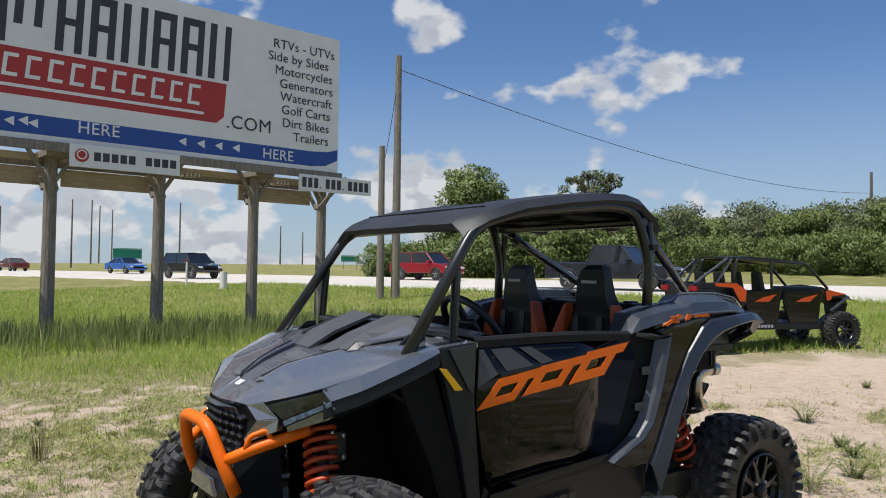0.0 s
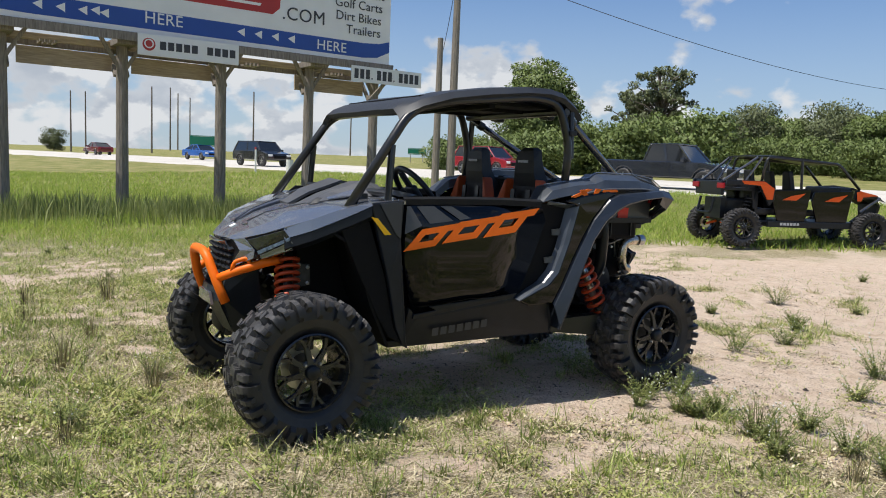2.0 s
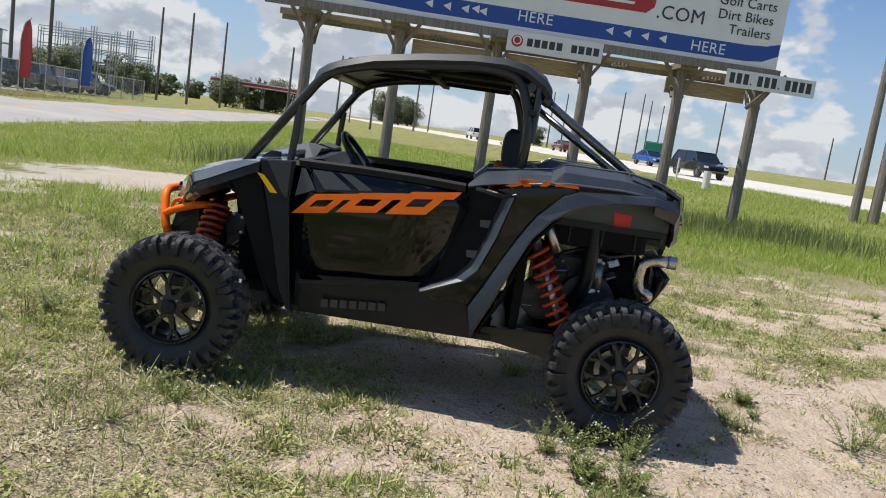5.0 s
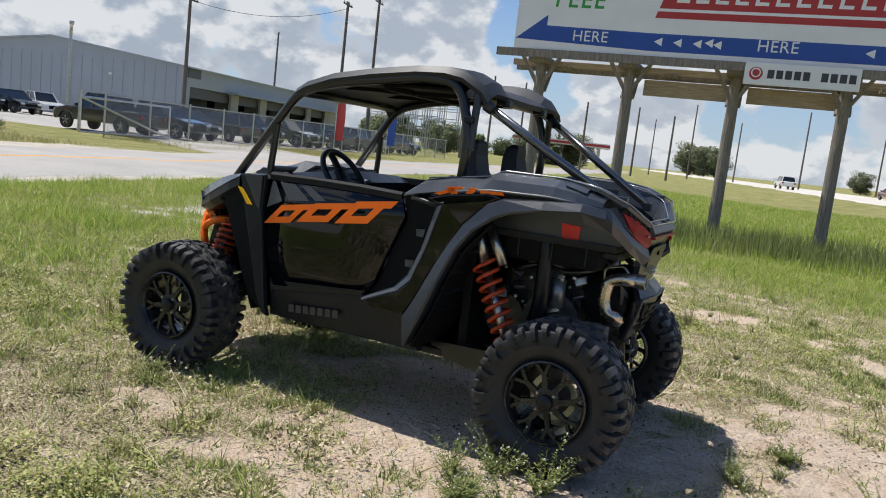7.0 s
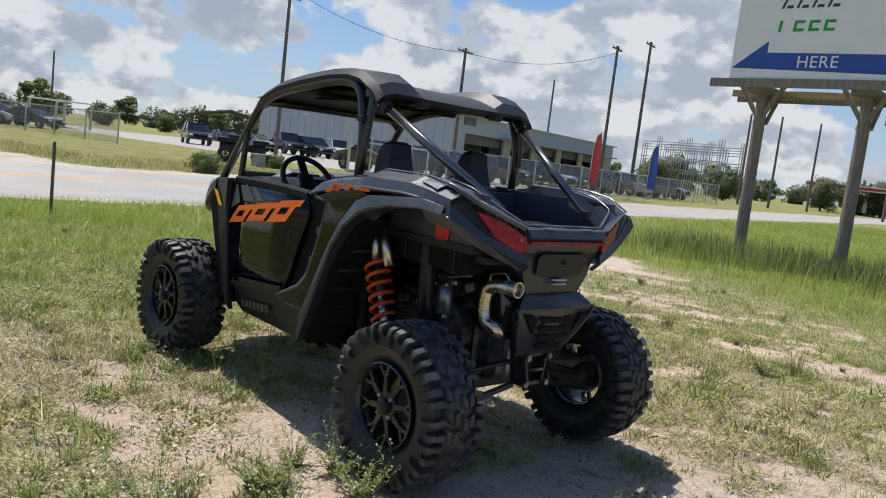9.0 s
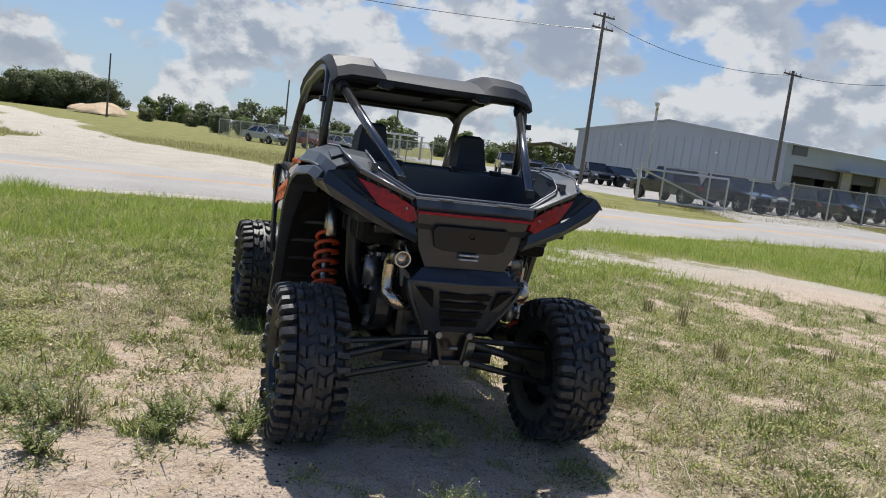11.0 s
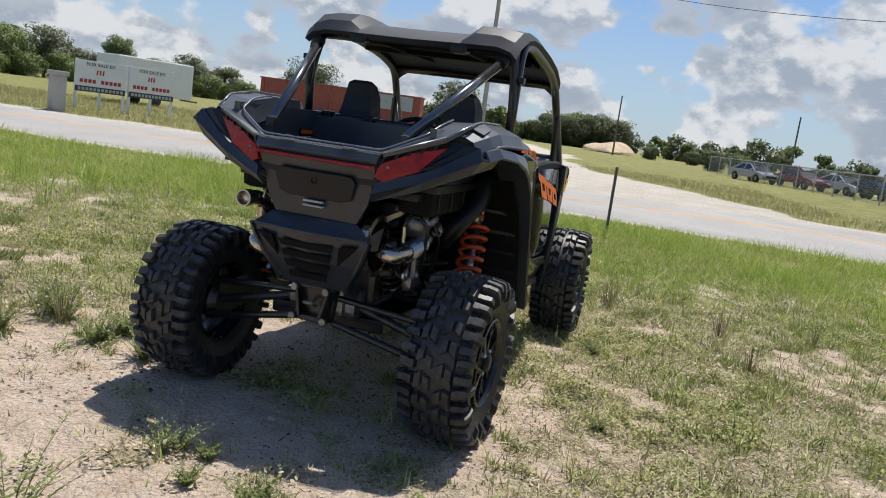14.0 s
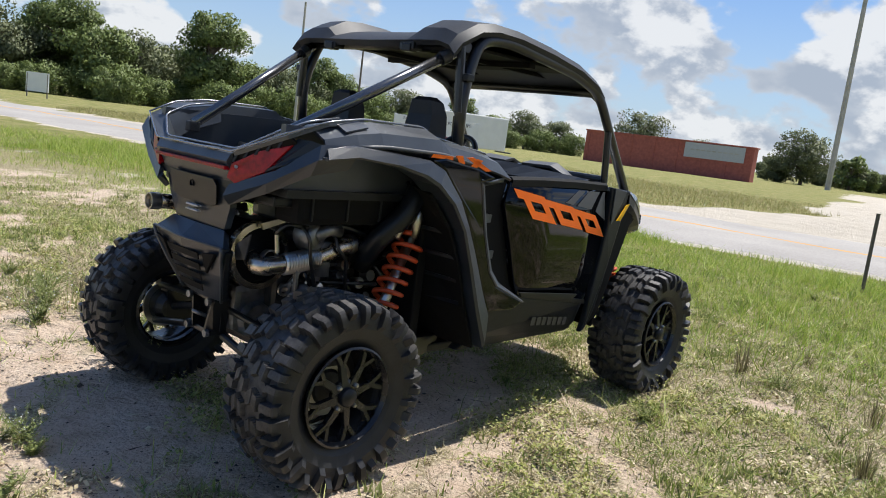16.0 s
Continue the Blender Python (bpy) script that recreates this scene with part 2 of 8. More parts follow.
def leaf_material(name, tones, translucent=0.35, clump=0.0):
    """Leaves that vary one by one and, with clump, from tuft to tuft as well."""
    m, n, l, p = material(name)
    g = n.new("ShaderNodeNewGeometry")
    fac = g.outputs["Random Per Island"]
    if clump:
        s = None
        for sc, w in ((4.0, 0.9), (17.0, 1.1)):
            mu = n.new("ShaderNodeMath")
            mu.operation = "MULTIPLY_ADD"
            l.new(noise_tex(n, l, sc, 3.0, 0.6), mu.inputs[0])
            mu.inputs[1].default_value = w * clump
            if s is None:
                mu.inputs[2].default_value = -clump
            else:
                l.new(s, mu.inputs[2])
            s = mu.outputs[0]
        ad = n.new("ShaderNodeMath")
        ad.operation, ad.use_clamp = "MULTIPLY_ADD", True
        l.new(fac, ad.inputs[0])
        ad.inputs[1].default_value = 0.55
        sh = n.new("ShaderNodeMath")
        sh.operation = "ADD"
        l.new(s, sh.inputs[0])
        sh.inputs[1].default_value = 0.225
        l.new(sh.outputs[0], ad.inputs[2])
        fac = ad.outputs[0]
    col = ramp(n, l, fac, tones)
    l.new(col, p.inputs["Base Color"])
    p.inputs["Roughness"].default_value = 0.55
    p.inputs["Specular IOR Level"].default_value = 0.3
    tr = n.new("ShaderNodeBsdfTranslucent")
    l.new(col, tr.inputs[0])
    mx = n.new("ShaderNodeMixShader")
    mx.inputs[0].default_value = translucent
    l.new(p.outputs[0], mx.inputs[1])
    l.new(tr.outputs[0], mx.inputs[2])
    l.new(mx.outputs[0], n["Material Output"].inputs[0])
    return m


M_GRASS = leaf_material("short_grass", [(0.1, (0.10, 0.15, 0.035)), (0.33, (0.24, 0.32, 0.07)), (0.52, (0.40, 0.46, 0.125)), (0.74, (0.55, 0.55, 0.215)), (0.96, (0.72, 0.65, 0.38))], 0.2, 1.2)
M_STRAW = leaf_material("dry_grass", [(0.1, (0.17, 0.125, 0.075)), (0.35, (0.42, 0.35, 0.2)), (0.6, (0.6, 0.51, 0.33)), (0.95, (0.76, 0.67, 0.48))], 0.12, 1.1)
M_GRASSG = leaf_material("green_verge_grass", [(0.05, (0.14, 0.235, 0.03)), (0.4, (0.31, 0.43, 0.07)), (0.7, (0.46, 0.52, 0.12)), (1.0, (0.62, 0.57, 0.26))], 0.4, 0.9)
M_GRASSD = leaf_material("rough_field_grass", [(0.05, (0.17, 0.2, 0.055)), (0.35, (0.31, 0.31, 0.11)), (0.65, (0.44, 0.38, 0.18)), (1.0, (0.6, 0.5, 0.3))], 0.4, 1.2)
M_MAT = leaf_material("creeping_leaf", [(0.05, (0.09, 0.115, 0.03)), (0.3, (0.21, 0.245, 0.06)), (0.55, (0.37, 0.385, 0.115)), (0.8, (0.54, 0.49, 0.22)), (1.0, (0.68, 0.57, 0.35))], 0.2, 1.15)
M_STALK = leaf_material("dead_stalk", [(0.0, (0.09, 0.075, 0.04)), (0.5, (0.22, 0.19, 0.095)), (1.0, (0.42, 0.37, 0.2))], 0.15)
M_WEED = leaf_material("weed_leaf", [(0.0, (0.15, 0.19, 0.058)), (0.5, (0.25, 0.29, 0.095)), (1.0, (0.38, 0.40, 0.165))], 0.4)
M_LEAF = leaf_material("tree_leaf", [(0.0, (0.10, 0.145, 0.042)), (0.5, (0.15, 0.20, 0.06)), (1.0, (0.21, 0.26, 0.085))], 0.22)
M_LEAF2 = leaf_material("pale_tree_leaf", [(0.0, (0.095, 0.115, 0.055)), (0.5, (0.135, 0.16, 0.075)), (1.0, (0.185, 0.21, 0.1))], 0.22)
M_PETAL = plain("white_petal", (0.75, 0.75, 0.7), 0.6)


def ground_material():
    m, n, l, p = material("sandy_ground")
    at = n.new("ShaderNodeAttribute")
    at.attribute_name = "cover"
    big = noise_tex(n, l, 0.9, 6.0, 0.6)
    mid = noise_tex(n, l, 6.0, 7.0, 0.65)
    fine = noise_tex(n, l, 70.0, 5.0, 0.7)
    sand = ramp(n, l, mid, [(0.28, (0.48, 0.35, 0.245)), (0.42, (0.68, 0.53, 0.40)), (0.7, (0.79, 0.65, 0.52))])
    tc = n.new("ShaderNodeTexCoord")
    vo = n.new("ShaderNodeTexVoronoi")
    vo.inputs["Scale"].default_value, vo.inputs["Randomness"].default_value = 26.0, 1.0
    l.new(tc.outputs["Object"], vo.inputs["Vector"])
    chips = ramp(n, l, vo.outputs["Distance"], [(0.06, (0.3, 0.24, 0.17)), (0.13, (1, 1, 1))])
    grit = ramp(n, l, fine, [(0.38, (0.45, 0.42, 0.39)), (0.48, (0.92, 0.91, 0.9)), (0.62, (1.0, 1.0, 1.0))])
    for tex, k in ((grit, 0.55), (chips, 0.4)):
        sm = n.new("ShaderNodeMix")
        sm.data_type, sm.blend_type = "RGBA", "MULTIPLY"
        sm.inputs["Factor"].default_value = k
        l.new(sand, sm.inputs["A"])
        l.new(tex, sm.inputs["B"])
        sand = sm.outputs["Result"]
    a2 = n.new("ShaderNodeAttribute")
    a2.attribute_name = "lush"
    ws = n.new("ShaderNodeMix")
    ws.data_type = "RGBA"
    l.new(a2.outputs["Fac"], ws.inputs["Factor"])
    l.new(sand, ws.inputs["A"])
    l.new(ramp(n, l, big, [(0.3, (0.50, 0.445, 0.365)), (0.7, (0.62, 0.565, 0.48))]), ws.inputs["B"])
    sand = ws.outputs["Result"]
    # the darkest tones paint the shade between blades into the soil colour
    turf = ramp(n, l, fine, [(0.36, (0.10, 0.085, 0.045)), (0.45, (0.28, 0.235, 0.13)), (0.54, (0.50, 0.42, 0.28)), (0.62, (0.70, 0.59, 0.44))])
    far = ramp(n, l, big, [(0.3, (0.16, 0.18, 0.052)), (0.5, (0.245, 0.24, 0.088)), (0.7, (0.36, 0.305, 0.15))])
    # turf where the cover is high, broken up by two noises
    ad = n.new("ShaderNodeMath")
    ad.operation = "ADD"
    l.new(at.outputs["Fac"], ad.inputs[0])
    mu = n.new("ShaderNodeMath")
    mu.operation = "MULTIPLY_ADD"
    l.new(mid, mu.inputs[0])
    mu.inputs[1].default_value, mu.inputs[2].default_value = 0.9, -0.45
    l.new(mu.outputs[0], ad.inputs[1])
    ad2 = n.new("ShaderNodeMath")
    ad2.operation = "MULTIPLY_ADD"
    l.new(fine, ad2.inputs[0])
    ad2.inputs[1].default_value = 0.55
    l.new(ad.outputs[0], ad2.inputs[2])
    mr = n.new("ShaderNodeMapRange")
    mr.inputs["From Min"].default_value, mr.inputs["From Max"].default_value = 0.76, 0.94
    l.new(ad2.outputs[0], mr.inputs["Value"])
    mg = n.new("ShaderNodeMix")
    mg.data_type = "RGBA"
    l.new(a2.outputs["Fac"], mg.inputs["Factor"])
    l.new(turf, mg.inputs["A"])
    l.new(far, mg.inputs["B"])
    mx = n.new("ShaderNodeMix")
    mx.data_type = "RGBA"
    l.new(mr.outputs[0], mx.inputs["Factor"])
    l.new(sand, mx.inputs["A"])
    l.new(mg.outputs["Result"], mx.inputs["B"])
    l.new(mx.outputs["Result"], p.inputs["Base Color"])
    p.inputs["Roughness"].default_value = 0.95
    p.inputs["Specular IOR Level"].default_value = 0.15
    hs = n.new("ShaderNodeMath")
    hs.operation = "MULTIPLY_ADD"
    l.new(noise_tex(n, l, 11.0, 5.0, 0.5), hs.inputs[0])
    hs.inputs[1].default_value = 1.6
    l.new(ad2.outputs[0], hs.inputs[2])
    clod = n.new("ShaderNodeMath")
    clod.operation = "MULTIPLY_ADD"
    l.new(noise_tex(n, l, 34.0, 4.0, 0.6), clod.inputs[0])
    clod.inputs[1].default_value = 1.1
    l.new(hs.outputs[0], clod.inputs[2])
    bump(n, l, p, clod.outputs[0], 1.0, 0.034)
    return m


def road_material(name, a, b, c):
    m, n, l, p = material(name)
    big = noise_tex(n, l, 0.35, 5.0, 0.6)
    fine = noise_tex(n, l, 25.0, 6.0, 0.7)
    col = ramp(n, l, big, [(0.3, a), (0.55, b), (0.8, c)])
    mx = n.new("ShaderNodeMix")
    mx.data_type, mx.blend_type = "RGBA", "OVERLAY"
    mx.inputs["Factor"].default_value = 0.5
    l.new(col, mx.inputs["A"])
    l.new(fine, mx.inputs["B"])
    l.new(mx.outputs["Result"], p.inputs["Base Color"])
    p.inputs["Roughness"].default_value = 0.9
    bump(n, l, p, fine, 0.4, 0.01)
    return m


M_GROUND = ground_material()
M_ROAD = road_material("worn_asphalt", (0.31, 0.29, 0.268), (0.37, 0.347, 0.32), (0.43, 0.402, 0.368))
M_HWY = road_material("pale_concrete_road", (0.5, 0.465, 0.41), (0.58, 0.54, 0.48), (0.64, 0.6, 0.53))
M_LINEY = plain("worn_yellow_line", (0.62, 0.33, 0.06), 0.8, vary=0.2, scale=1.5)
M_METALWALL = plain("grey_metal_cladding", (0.37, 0.4, 0.425), 0.5, vary=0.06, scale=0.3)
M_BRICK = plain("red_brick", (0.36, 0.105, 0.08), 0.85, vary=0.2, scale=3)

# ---- geometry helpers ----
def part(name, bm, mat, parent=None, label="", smooth=False):
    """One bmesh as one mesh object, under a thing or a part."""
    bmesh.ops.recalc_face_normals(bm, faces=bm.faces)
    me = bpy.data.meshes.new(name)
    bm.to_mesh(me)
    bm.free()
    if smooth:
        me.shade_smooth()
    me.materials.append(mat)
    ob = new(name, me)
    ob.parent = parent
    if label:
        ob["label"] = label
    return ob


def joined(*bms):
    out = bmesh.new()
    for b in bms:
        me = bpy.data.meshes.new("tmp")
        b.to_mesh(me)
        b.free()
        out.from_mesh(me)
        bpy.data.meshes.remove(me)
    return out


def moved(bm, m):
    bmesh.ops.transform(bm, matrix=m, verts=bm.verts)
    return bm


def soften(bm, w, seg=2):
    if w > 0:
        edges = [e for e in bm.edges if len(e.link_faces) == 2 and e.calc_face_angle(0) > 0.35]
        bmesh.ops.bevel(bm, geom=edges, offset=w, segments=seg, profile=0.6, affect="EDGES", clamp_overlap=True)
    return bm


def box(x0, x1, y0, y1, z0, z1, w=0.0):
    bm = bmesh.new()
    bmesh.ops.create_cube(bm, size=1.0, matrix=Matrix.LocRotScale(((x0 + x1) / 2, (y0 + y1) / 2, (z0 + z1) / 2), None, (abs(x1 - x0), abs(y1 - y0), abs(z1 - z0))))
    return soften(bm, w)


def slab(pts, thick, w=0.0, away=None):
    """A solid panel: an outline of points in space, thickened by the vector or along its normal by that much."""
    bm = bmesh.new()
    pts = [Vector(p) for p in pts]
    if not isinstance(thick, (tuple, Vector)):
        nrm = Vector((0, 0, 0))
        for i, p in enumerate(pts):
            q = pts[(i + 1) % len(pts)]
            nrm += Vector(((p.y - q.y) * (p.z + q.z), (p.z - q.z) * (p.x + q.x), (p.x - q.x) * (p.y + q.y)))
        thick = nrm.normalized() * thick
    thick = Vector(thick)
    a = [bm.verts.new(p) for p in pts]
    b = [bm.verts.new(p + thick) for p in pts]
    bm.faces.new(a)
    bm.faces.new(b[::-1])
    for i in range(len(a)):
        j = (i + 1) % len(a)
        bm.faces.new((a[i], b[i], b[j], a[j]))
    bmesh.ops.recalc_face_normals(bm, faces=bm.faces)
    return soften(bm, w)


def loft(sections, thick=0.0, closed=False, caps=False):
    """Skin over rows of points; a thickness makes it a shell."""
    bm = bmesh.new()
    rows = [[bm.verts.new(p) for p in s] for s in sections]
    k = len(rows[0])
    for r, q in zip(rows, rows[1:]):
        for i in range(k if closed else k - 1):
            j = (i + 1) % k
            bm.faces.new((r[i], r[j], q[j], q[i]))
    if caps:
        bm.faces.new(rows[0][::-1])
        bm.faces.new(rows[-1])
    bmesh.ops.recalc_face_normals(bm, faces=bm.faces)
    if thick:
        bm.normal_update()
        top = bm.verts[:]
        geo = bmesh.ops.duplicate(bm, geom=bm.verts[:] + bm.edges[:] + bm.faces[:])
        low = {a: b for a, b in geo["vert_map"].items() if isinstance(a, bmesh.types.BMVert) and a in set(top)}
        offs = {v: v.normal.copy() for v in top}
        rim = [e for e in bm.edges if e.is_boundary and e.verts[0] in low and e.verts[1] in low]
        for v in top:
            low[v].co = v.co - offs[v] * thick
        for e in rim:
            a, b = e.verts
            bm.faces.new((a, b, low[b], low[a]))
        bmesh.ops.recalc_face_normals(bm, faces=bm.faces)
    return bm


def rounded(points, fillet, steps=5):
    pts = [Vector(p) for p in points]
    out = [pts[0]]
    for a, b, c in zip(pts, pts[1:], pts[2:]):
        f = min(fillet, (a - b).length * 0.45, (c - b).length * 0.45)
        p, q = b + (a - b).normalized() * f, b + (c - b).normalized() * f
        for i in range(steps + 1):
            t = i / steps
            out.append(p * (1 - t) ** 2 + b * 2 * t * (1 - t) + q * t * t)
    return out + [pts[-1]]


def tube(points, r, n=10, fillet=0.0, caps=True, r_end=None):
    pts = rounded(points, fillet) if fillet else [Vector(p) for p in points]
    bm = bmesh.new()
    d = (pts[1] - pts[0]).normalized()
    u = d.orthogonal().normalized()
    rings = []
    for i, p in enumerate(pts):
        t = (pts[min(i + 1, len(pts) - 1)] - pts[max(i - 1, 0)]).normalized()
        u = (u - t * u.dot(t)).normalized()
        v = t.cross(u)
        k = r if r_end is None else r + (r_end - r) * i / (len(pts) - 1)
        rings.append([bm.verts.new(p + (u * math.cos(a) + v * math.sin(a)) * k) for a in (2 * math.pi * j / n for j in range(n))])
    for a, b in zip(rings, rings[1:]):
        for j in range(n):
            bm.faces.new((a[j], a[(j + 1) % n], b[(j + 1) % n], b[j]))
    if caps:
        bm.faces.new(rings[0][::-1])
        bm.faces.new(rings[-1])
    return bm


def lathe(profile, n=32, closed=False):
    """Profile of (radius, along y), turned round the y axis."""
    bm = bmesh.new()
    rings = [[bm.verts.new((r * math.sin(a), y, r * math.cos(a))) for a in (2 * math.pi * j / n for j in range(n))] for r, y in profile]
    pairs = list(zip(rings, rings[1:])) + ([(rings[-1], rings[0])] if closed else [])
    for a, b in pairs:
        for j in range(n):
            bm.faces.new((a[j], a[(j + 1) % n], b[(j + 1) % n], b[j]))
    return bm


def coil(p0, p1, big, r, turns, n=7, per=18):
    p0, p1 = Vector(p0), Vector(p1)
    ax = (p1 - p0).normalized()
    u = ax.orthogonal().normalized()
    v = ax.cross(u)
    k = int(turns * per)
    return tube([p0 + (p1 - p0) * (i / k) + (u * math.cos(2 * math.pi * i / per) + v * math.sin(2 * math.pi * i / per)) * big for i in range(k + 1)], r, n)


def rod(a, b, r, n=10):
    return tube([a, b], r, n)


def thing(name, m, label, category, group="", kind=""):
    ob = new(name)
    ob.matrix_basis = m
    ob.empty_display_size = 0.1
    return tagged(ob, label, category, group, kind)


def lettering(name, text, size, mat, parent, m, label="", depth=0.004, spacing=1.0):
    """Text in the built-in font, as a mesh; it lies in the xy plane of the pose m, centred."""
    cu = bpy.data.curves.new(name, "FONT")
    cu.body, cu.size, cu.align_x, cu.align_y, cu.extrude, cu.space_character = text, size, "CENTER", "CENTER", depth, spacing
    cu.resolution_u = 3
    tmp = bpy.data.objects.new(name, cu)
    scene.collection.objects.link(tmp)
    me = bpy.data.meshes.new_from_object(tmp.evaluated_get(bpy.context.evaluated_depsgraph_get()))
    bpy.data.objects.remove(tmp)
    me.materials.clear()
    me.materials.append(mat)
    ob = new(name, me)
    ob.parent = parent
    ob.matrix_basis = m
    if label:
        ob["label"] = label
    return ob

# ---- ground ----
HWY_A, HWY_D, HWY_N = Vector((7.8, 35.4)), Vector((0.78, -0.63)).normalized(), Vector((0.63, 0.78)).normalized()
ST_N, ST_U, ST_D = np.array((-0.71, -0.704)), np.array((-0.704, 0.71)), 6.9
BB_O, BB_U = np.array((-2.39, 18.66)), np.array((0.763, 0.647))


def smooth(a, b, x):
    t = np.clip((x - a) / (b - a), 0, 1)
    return t * t * (3 - 2 * t)


def waves(x, y, f, seed):
    """Cheap rolling value in 0..1 from a few crossed sines."""
    s = 0
    rng = np.random.RandomState(seed)
    for k in range(5):
        a, p, q = rng.uniform(0, 6.28), rng.uniform(0, 6.28), f * (0.6 + 0.35 * k)
        s = s + np.sin(q * (x * math.cos(a) + y * math.sin(a)) + p + 1.3 * np.sin(q * 0.6 * (y * math.cos(a) - x * math.sin(a)) + p * 2))
    return 0.5 + s / 7.5


def hwy_s(x, y):
    return (x - HWY_A.x) * HWY_N.x + (y - HWY_A.y) * HWY_N.y


def street_q(x, y):
    return x * ST_N[0] + y * ST_N[1] - ST_D


def height(x, y):
    s = hwy_s(x, y)
    z = 0.72 * smooth(-19, -6, s) + 0.3 * smooth(-5, 9, s) + 1.35 * smooth(11, 45, s)
    near = np.exp(-((x - 0.3) ** 2 + (y - 3.8) ** 2) / 14)
    z = z + (waves(x, y, 0.8, 3) - 0.5) * 0.07 * (1 - 0.75 * near) + (waves(x, y, 4.0, 5) - 0.5) * 0.022 * (1 - 0.4 * near)
    road = smooth(-7.0, -6.0, s) * (1 - smooth(9.2, 10.2, s))
    return z - 0.12 * road


def cover(x, y):
    """How thickly the turf covers the sand, 0 to 1."""
    q, s = street_q(x, y), hwy_s(x, y)
    k = 1 - smooth(6.5, 11, np.hypot(x - 1, y - 4))
    c = 0.615 + 0.5 * (waves(x, y, 1.5, 11) - 0.5) + (0.15 + 0.4 * k) * (waves(x, y, 4.2, 12) - 0.5) + 0.4 * k * (waves(x, y, 11.0, 13) - 0.5)
    blob = lambda cx, cy, rx, ry: np.exp(-(((x - cx) / rx) ** 2 + ((y - cy) / ry) ** 2))
    c = c - 0.50 * blob(4.4, 7.6, 2.4, 4.2) - 0.34 * blob(3.0, 4.6, 1.4, 2.0) - 0.46 * blob(0.5, 4.1, 1.3, 1.2) - 0.30 * blob(7.0, 10.5, 5.0, 3.2)
    c = c + 0.42 * blob(-0.4, 5.5, 1.1, 0.7) + 0.3 * blob(-1.3, 4.6, 0.8, 0.8) + 0.40 * blob(0.7, 2.55, 1.0, 0.6) - 0.22 * blob(1.75, 3.0, 0.8, 0.5) - 0.3 * blob(2.6, 4.6, 0.6, 0.9) + 0.45 * blob(1.95, 4.92, 0.35, 0.22) + 0.4 * blob(1.40, 5.25, 0.3, 0.2)
    c = c - 0.75 * blob(-8.0, 6.2, 1.7, 3.2)
    c = c + 0.3 * blob(-3, 0.5, 4, 4) + 0.12 * blob(-1.0, 2.0, 2.0, 2.0)
    c = c + 0.45 * smooth(9.5, 11.5, y - 0.25 * x) * smooth(1.0, -2.0, x)
    far = smooth(13.0, 16.5, y - 0.15 * x + 0 * s)
    c = c + 0.6 * far + 0.4 * smooth(-7.5, -3.0, q) - 1.2 * smooth(-0.7, -0.1, q) * (1 - smooth(8.0, 9.2, q)) + 0.3 * smooth(9, 12, q)
    c = c + 0.5 * smooth(14, 30, np.hypot(x, y))
    # sandy apron and track across the street
    u = x * ST_U[0] + y * ST_U[1] + 2.2 * (waves(x, y, 0.22, 14) - 0.5)
    wide = 6.5 - 3.4 * smooth(9, 20, q)
    mid = 3.5 - 0.10 * np.clip(q - 12, 0, 200)
    c = c - 1.7 * smooth(6.6, 7.2, q) * (1 - smooth(wide - 1.0, wide + 1.2, np.abs(u - mid))) * (1 - smooth(90, 130, q))
    c = c - 0.8 * smooth(22, 24, q) * (1 - smooth(27, 30, q)) * smooth(-60, -50, u) * (1 - smooth(-4, 2, u)) * waves(x, y, 0.5, 15)
    return np.clip(c, 0, 1)


def veg(x, y, raw=False):
    """Where the lot is matted with growth (1) or bare (0), with crisp edges."""
    k = 1 - smooth(6.5, 10.5, np.hypot(x - 1, y - 4))
    v = cover(x, y) + 0.5 * (waves(x, y, 3.1, 91) - 0.5) + k * (0.5 * (waves(x, y, 8.3, 92) - 0.5) + 0.5 * (waves(x, y, 21.0, 93) - 0.5))
    return v if raw else smooth(0.28, 0.66, v)


def lush(x, y):
    """Greener, taller growth away from the worn lot."""
    q = street_q(x, y)
    return np.clip(np.maximum(smooth(12.5, 16.5, y - 0.15 * x), smooth(9.4, 13.0, y - 0.3 * x) * smooth(2.0, -1.0, x)) + smooth(-8.6, -4.0, q) + smooth(13, 24, np.hypot(x, y - 4)), 0, 1)


def graded(lo, hi, fine, growth, end):
    a = list(np.arange(lo, hi + fine / 2, fine))
    step, x = fine, hi
    while x < end:
        step *= growth
        x += step
        a.append(x)
    step, x = fine, lo
    while x > -end:
        step *= growth
        x -= step
        a.insert(0, x)
    return np.array(a)


def sheet(name, X, Y, Z, mat, attrs=(), flat=False):
    ny, nx = X.shape
    me = bpy.data.meshes.new(name)
    co = np.stack([X, Y, Z], -1).reshape(-1, 3)
    idx = np.arange(nx * ny).reshape(ny, nx)
    f = np.stack([idx[:-1, :-1], idx[:-1, 1:], idx[1:, 1:], idx[1:, :-1]], -1).reshape(-1, 4)
    me.vertices.add(len(co))
    me.vertices.foreach_set("co", co.ravel())
    me.loops.add(f.size)
    me.loops.foreach_set("vertex_index", f.ravel())
    me.polygons.add(len(f))
    me.polygons.foreach_set("loop_start", np.arange(0, f.size, 4))
    me.update(calc_edges=True)
    for nm, val in attrs:
        at = me.attributes.new(nm, "FLOAT", "POINT")
        at.data.foreach_set("value", val.ravel().astype(np.float32))
    if not flat:
        me.shade_smooth()
    me.materials.append(mat)
    return new(name, me)


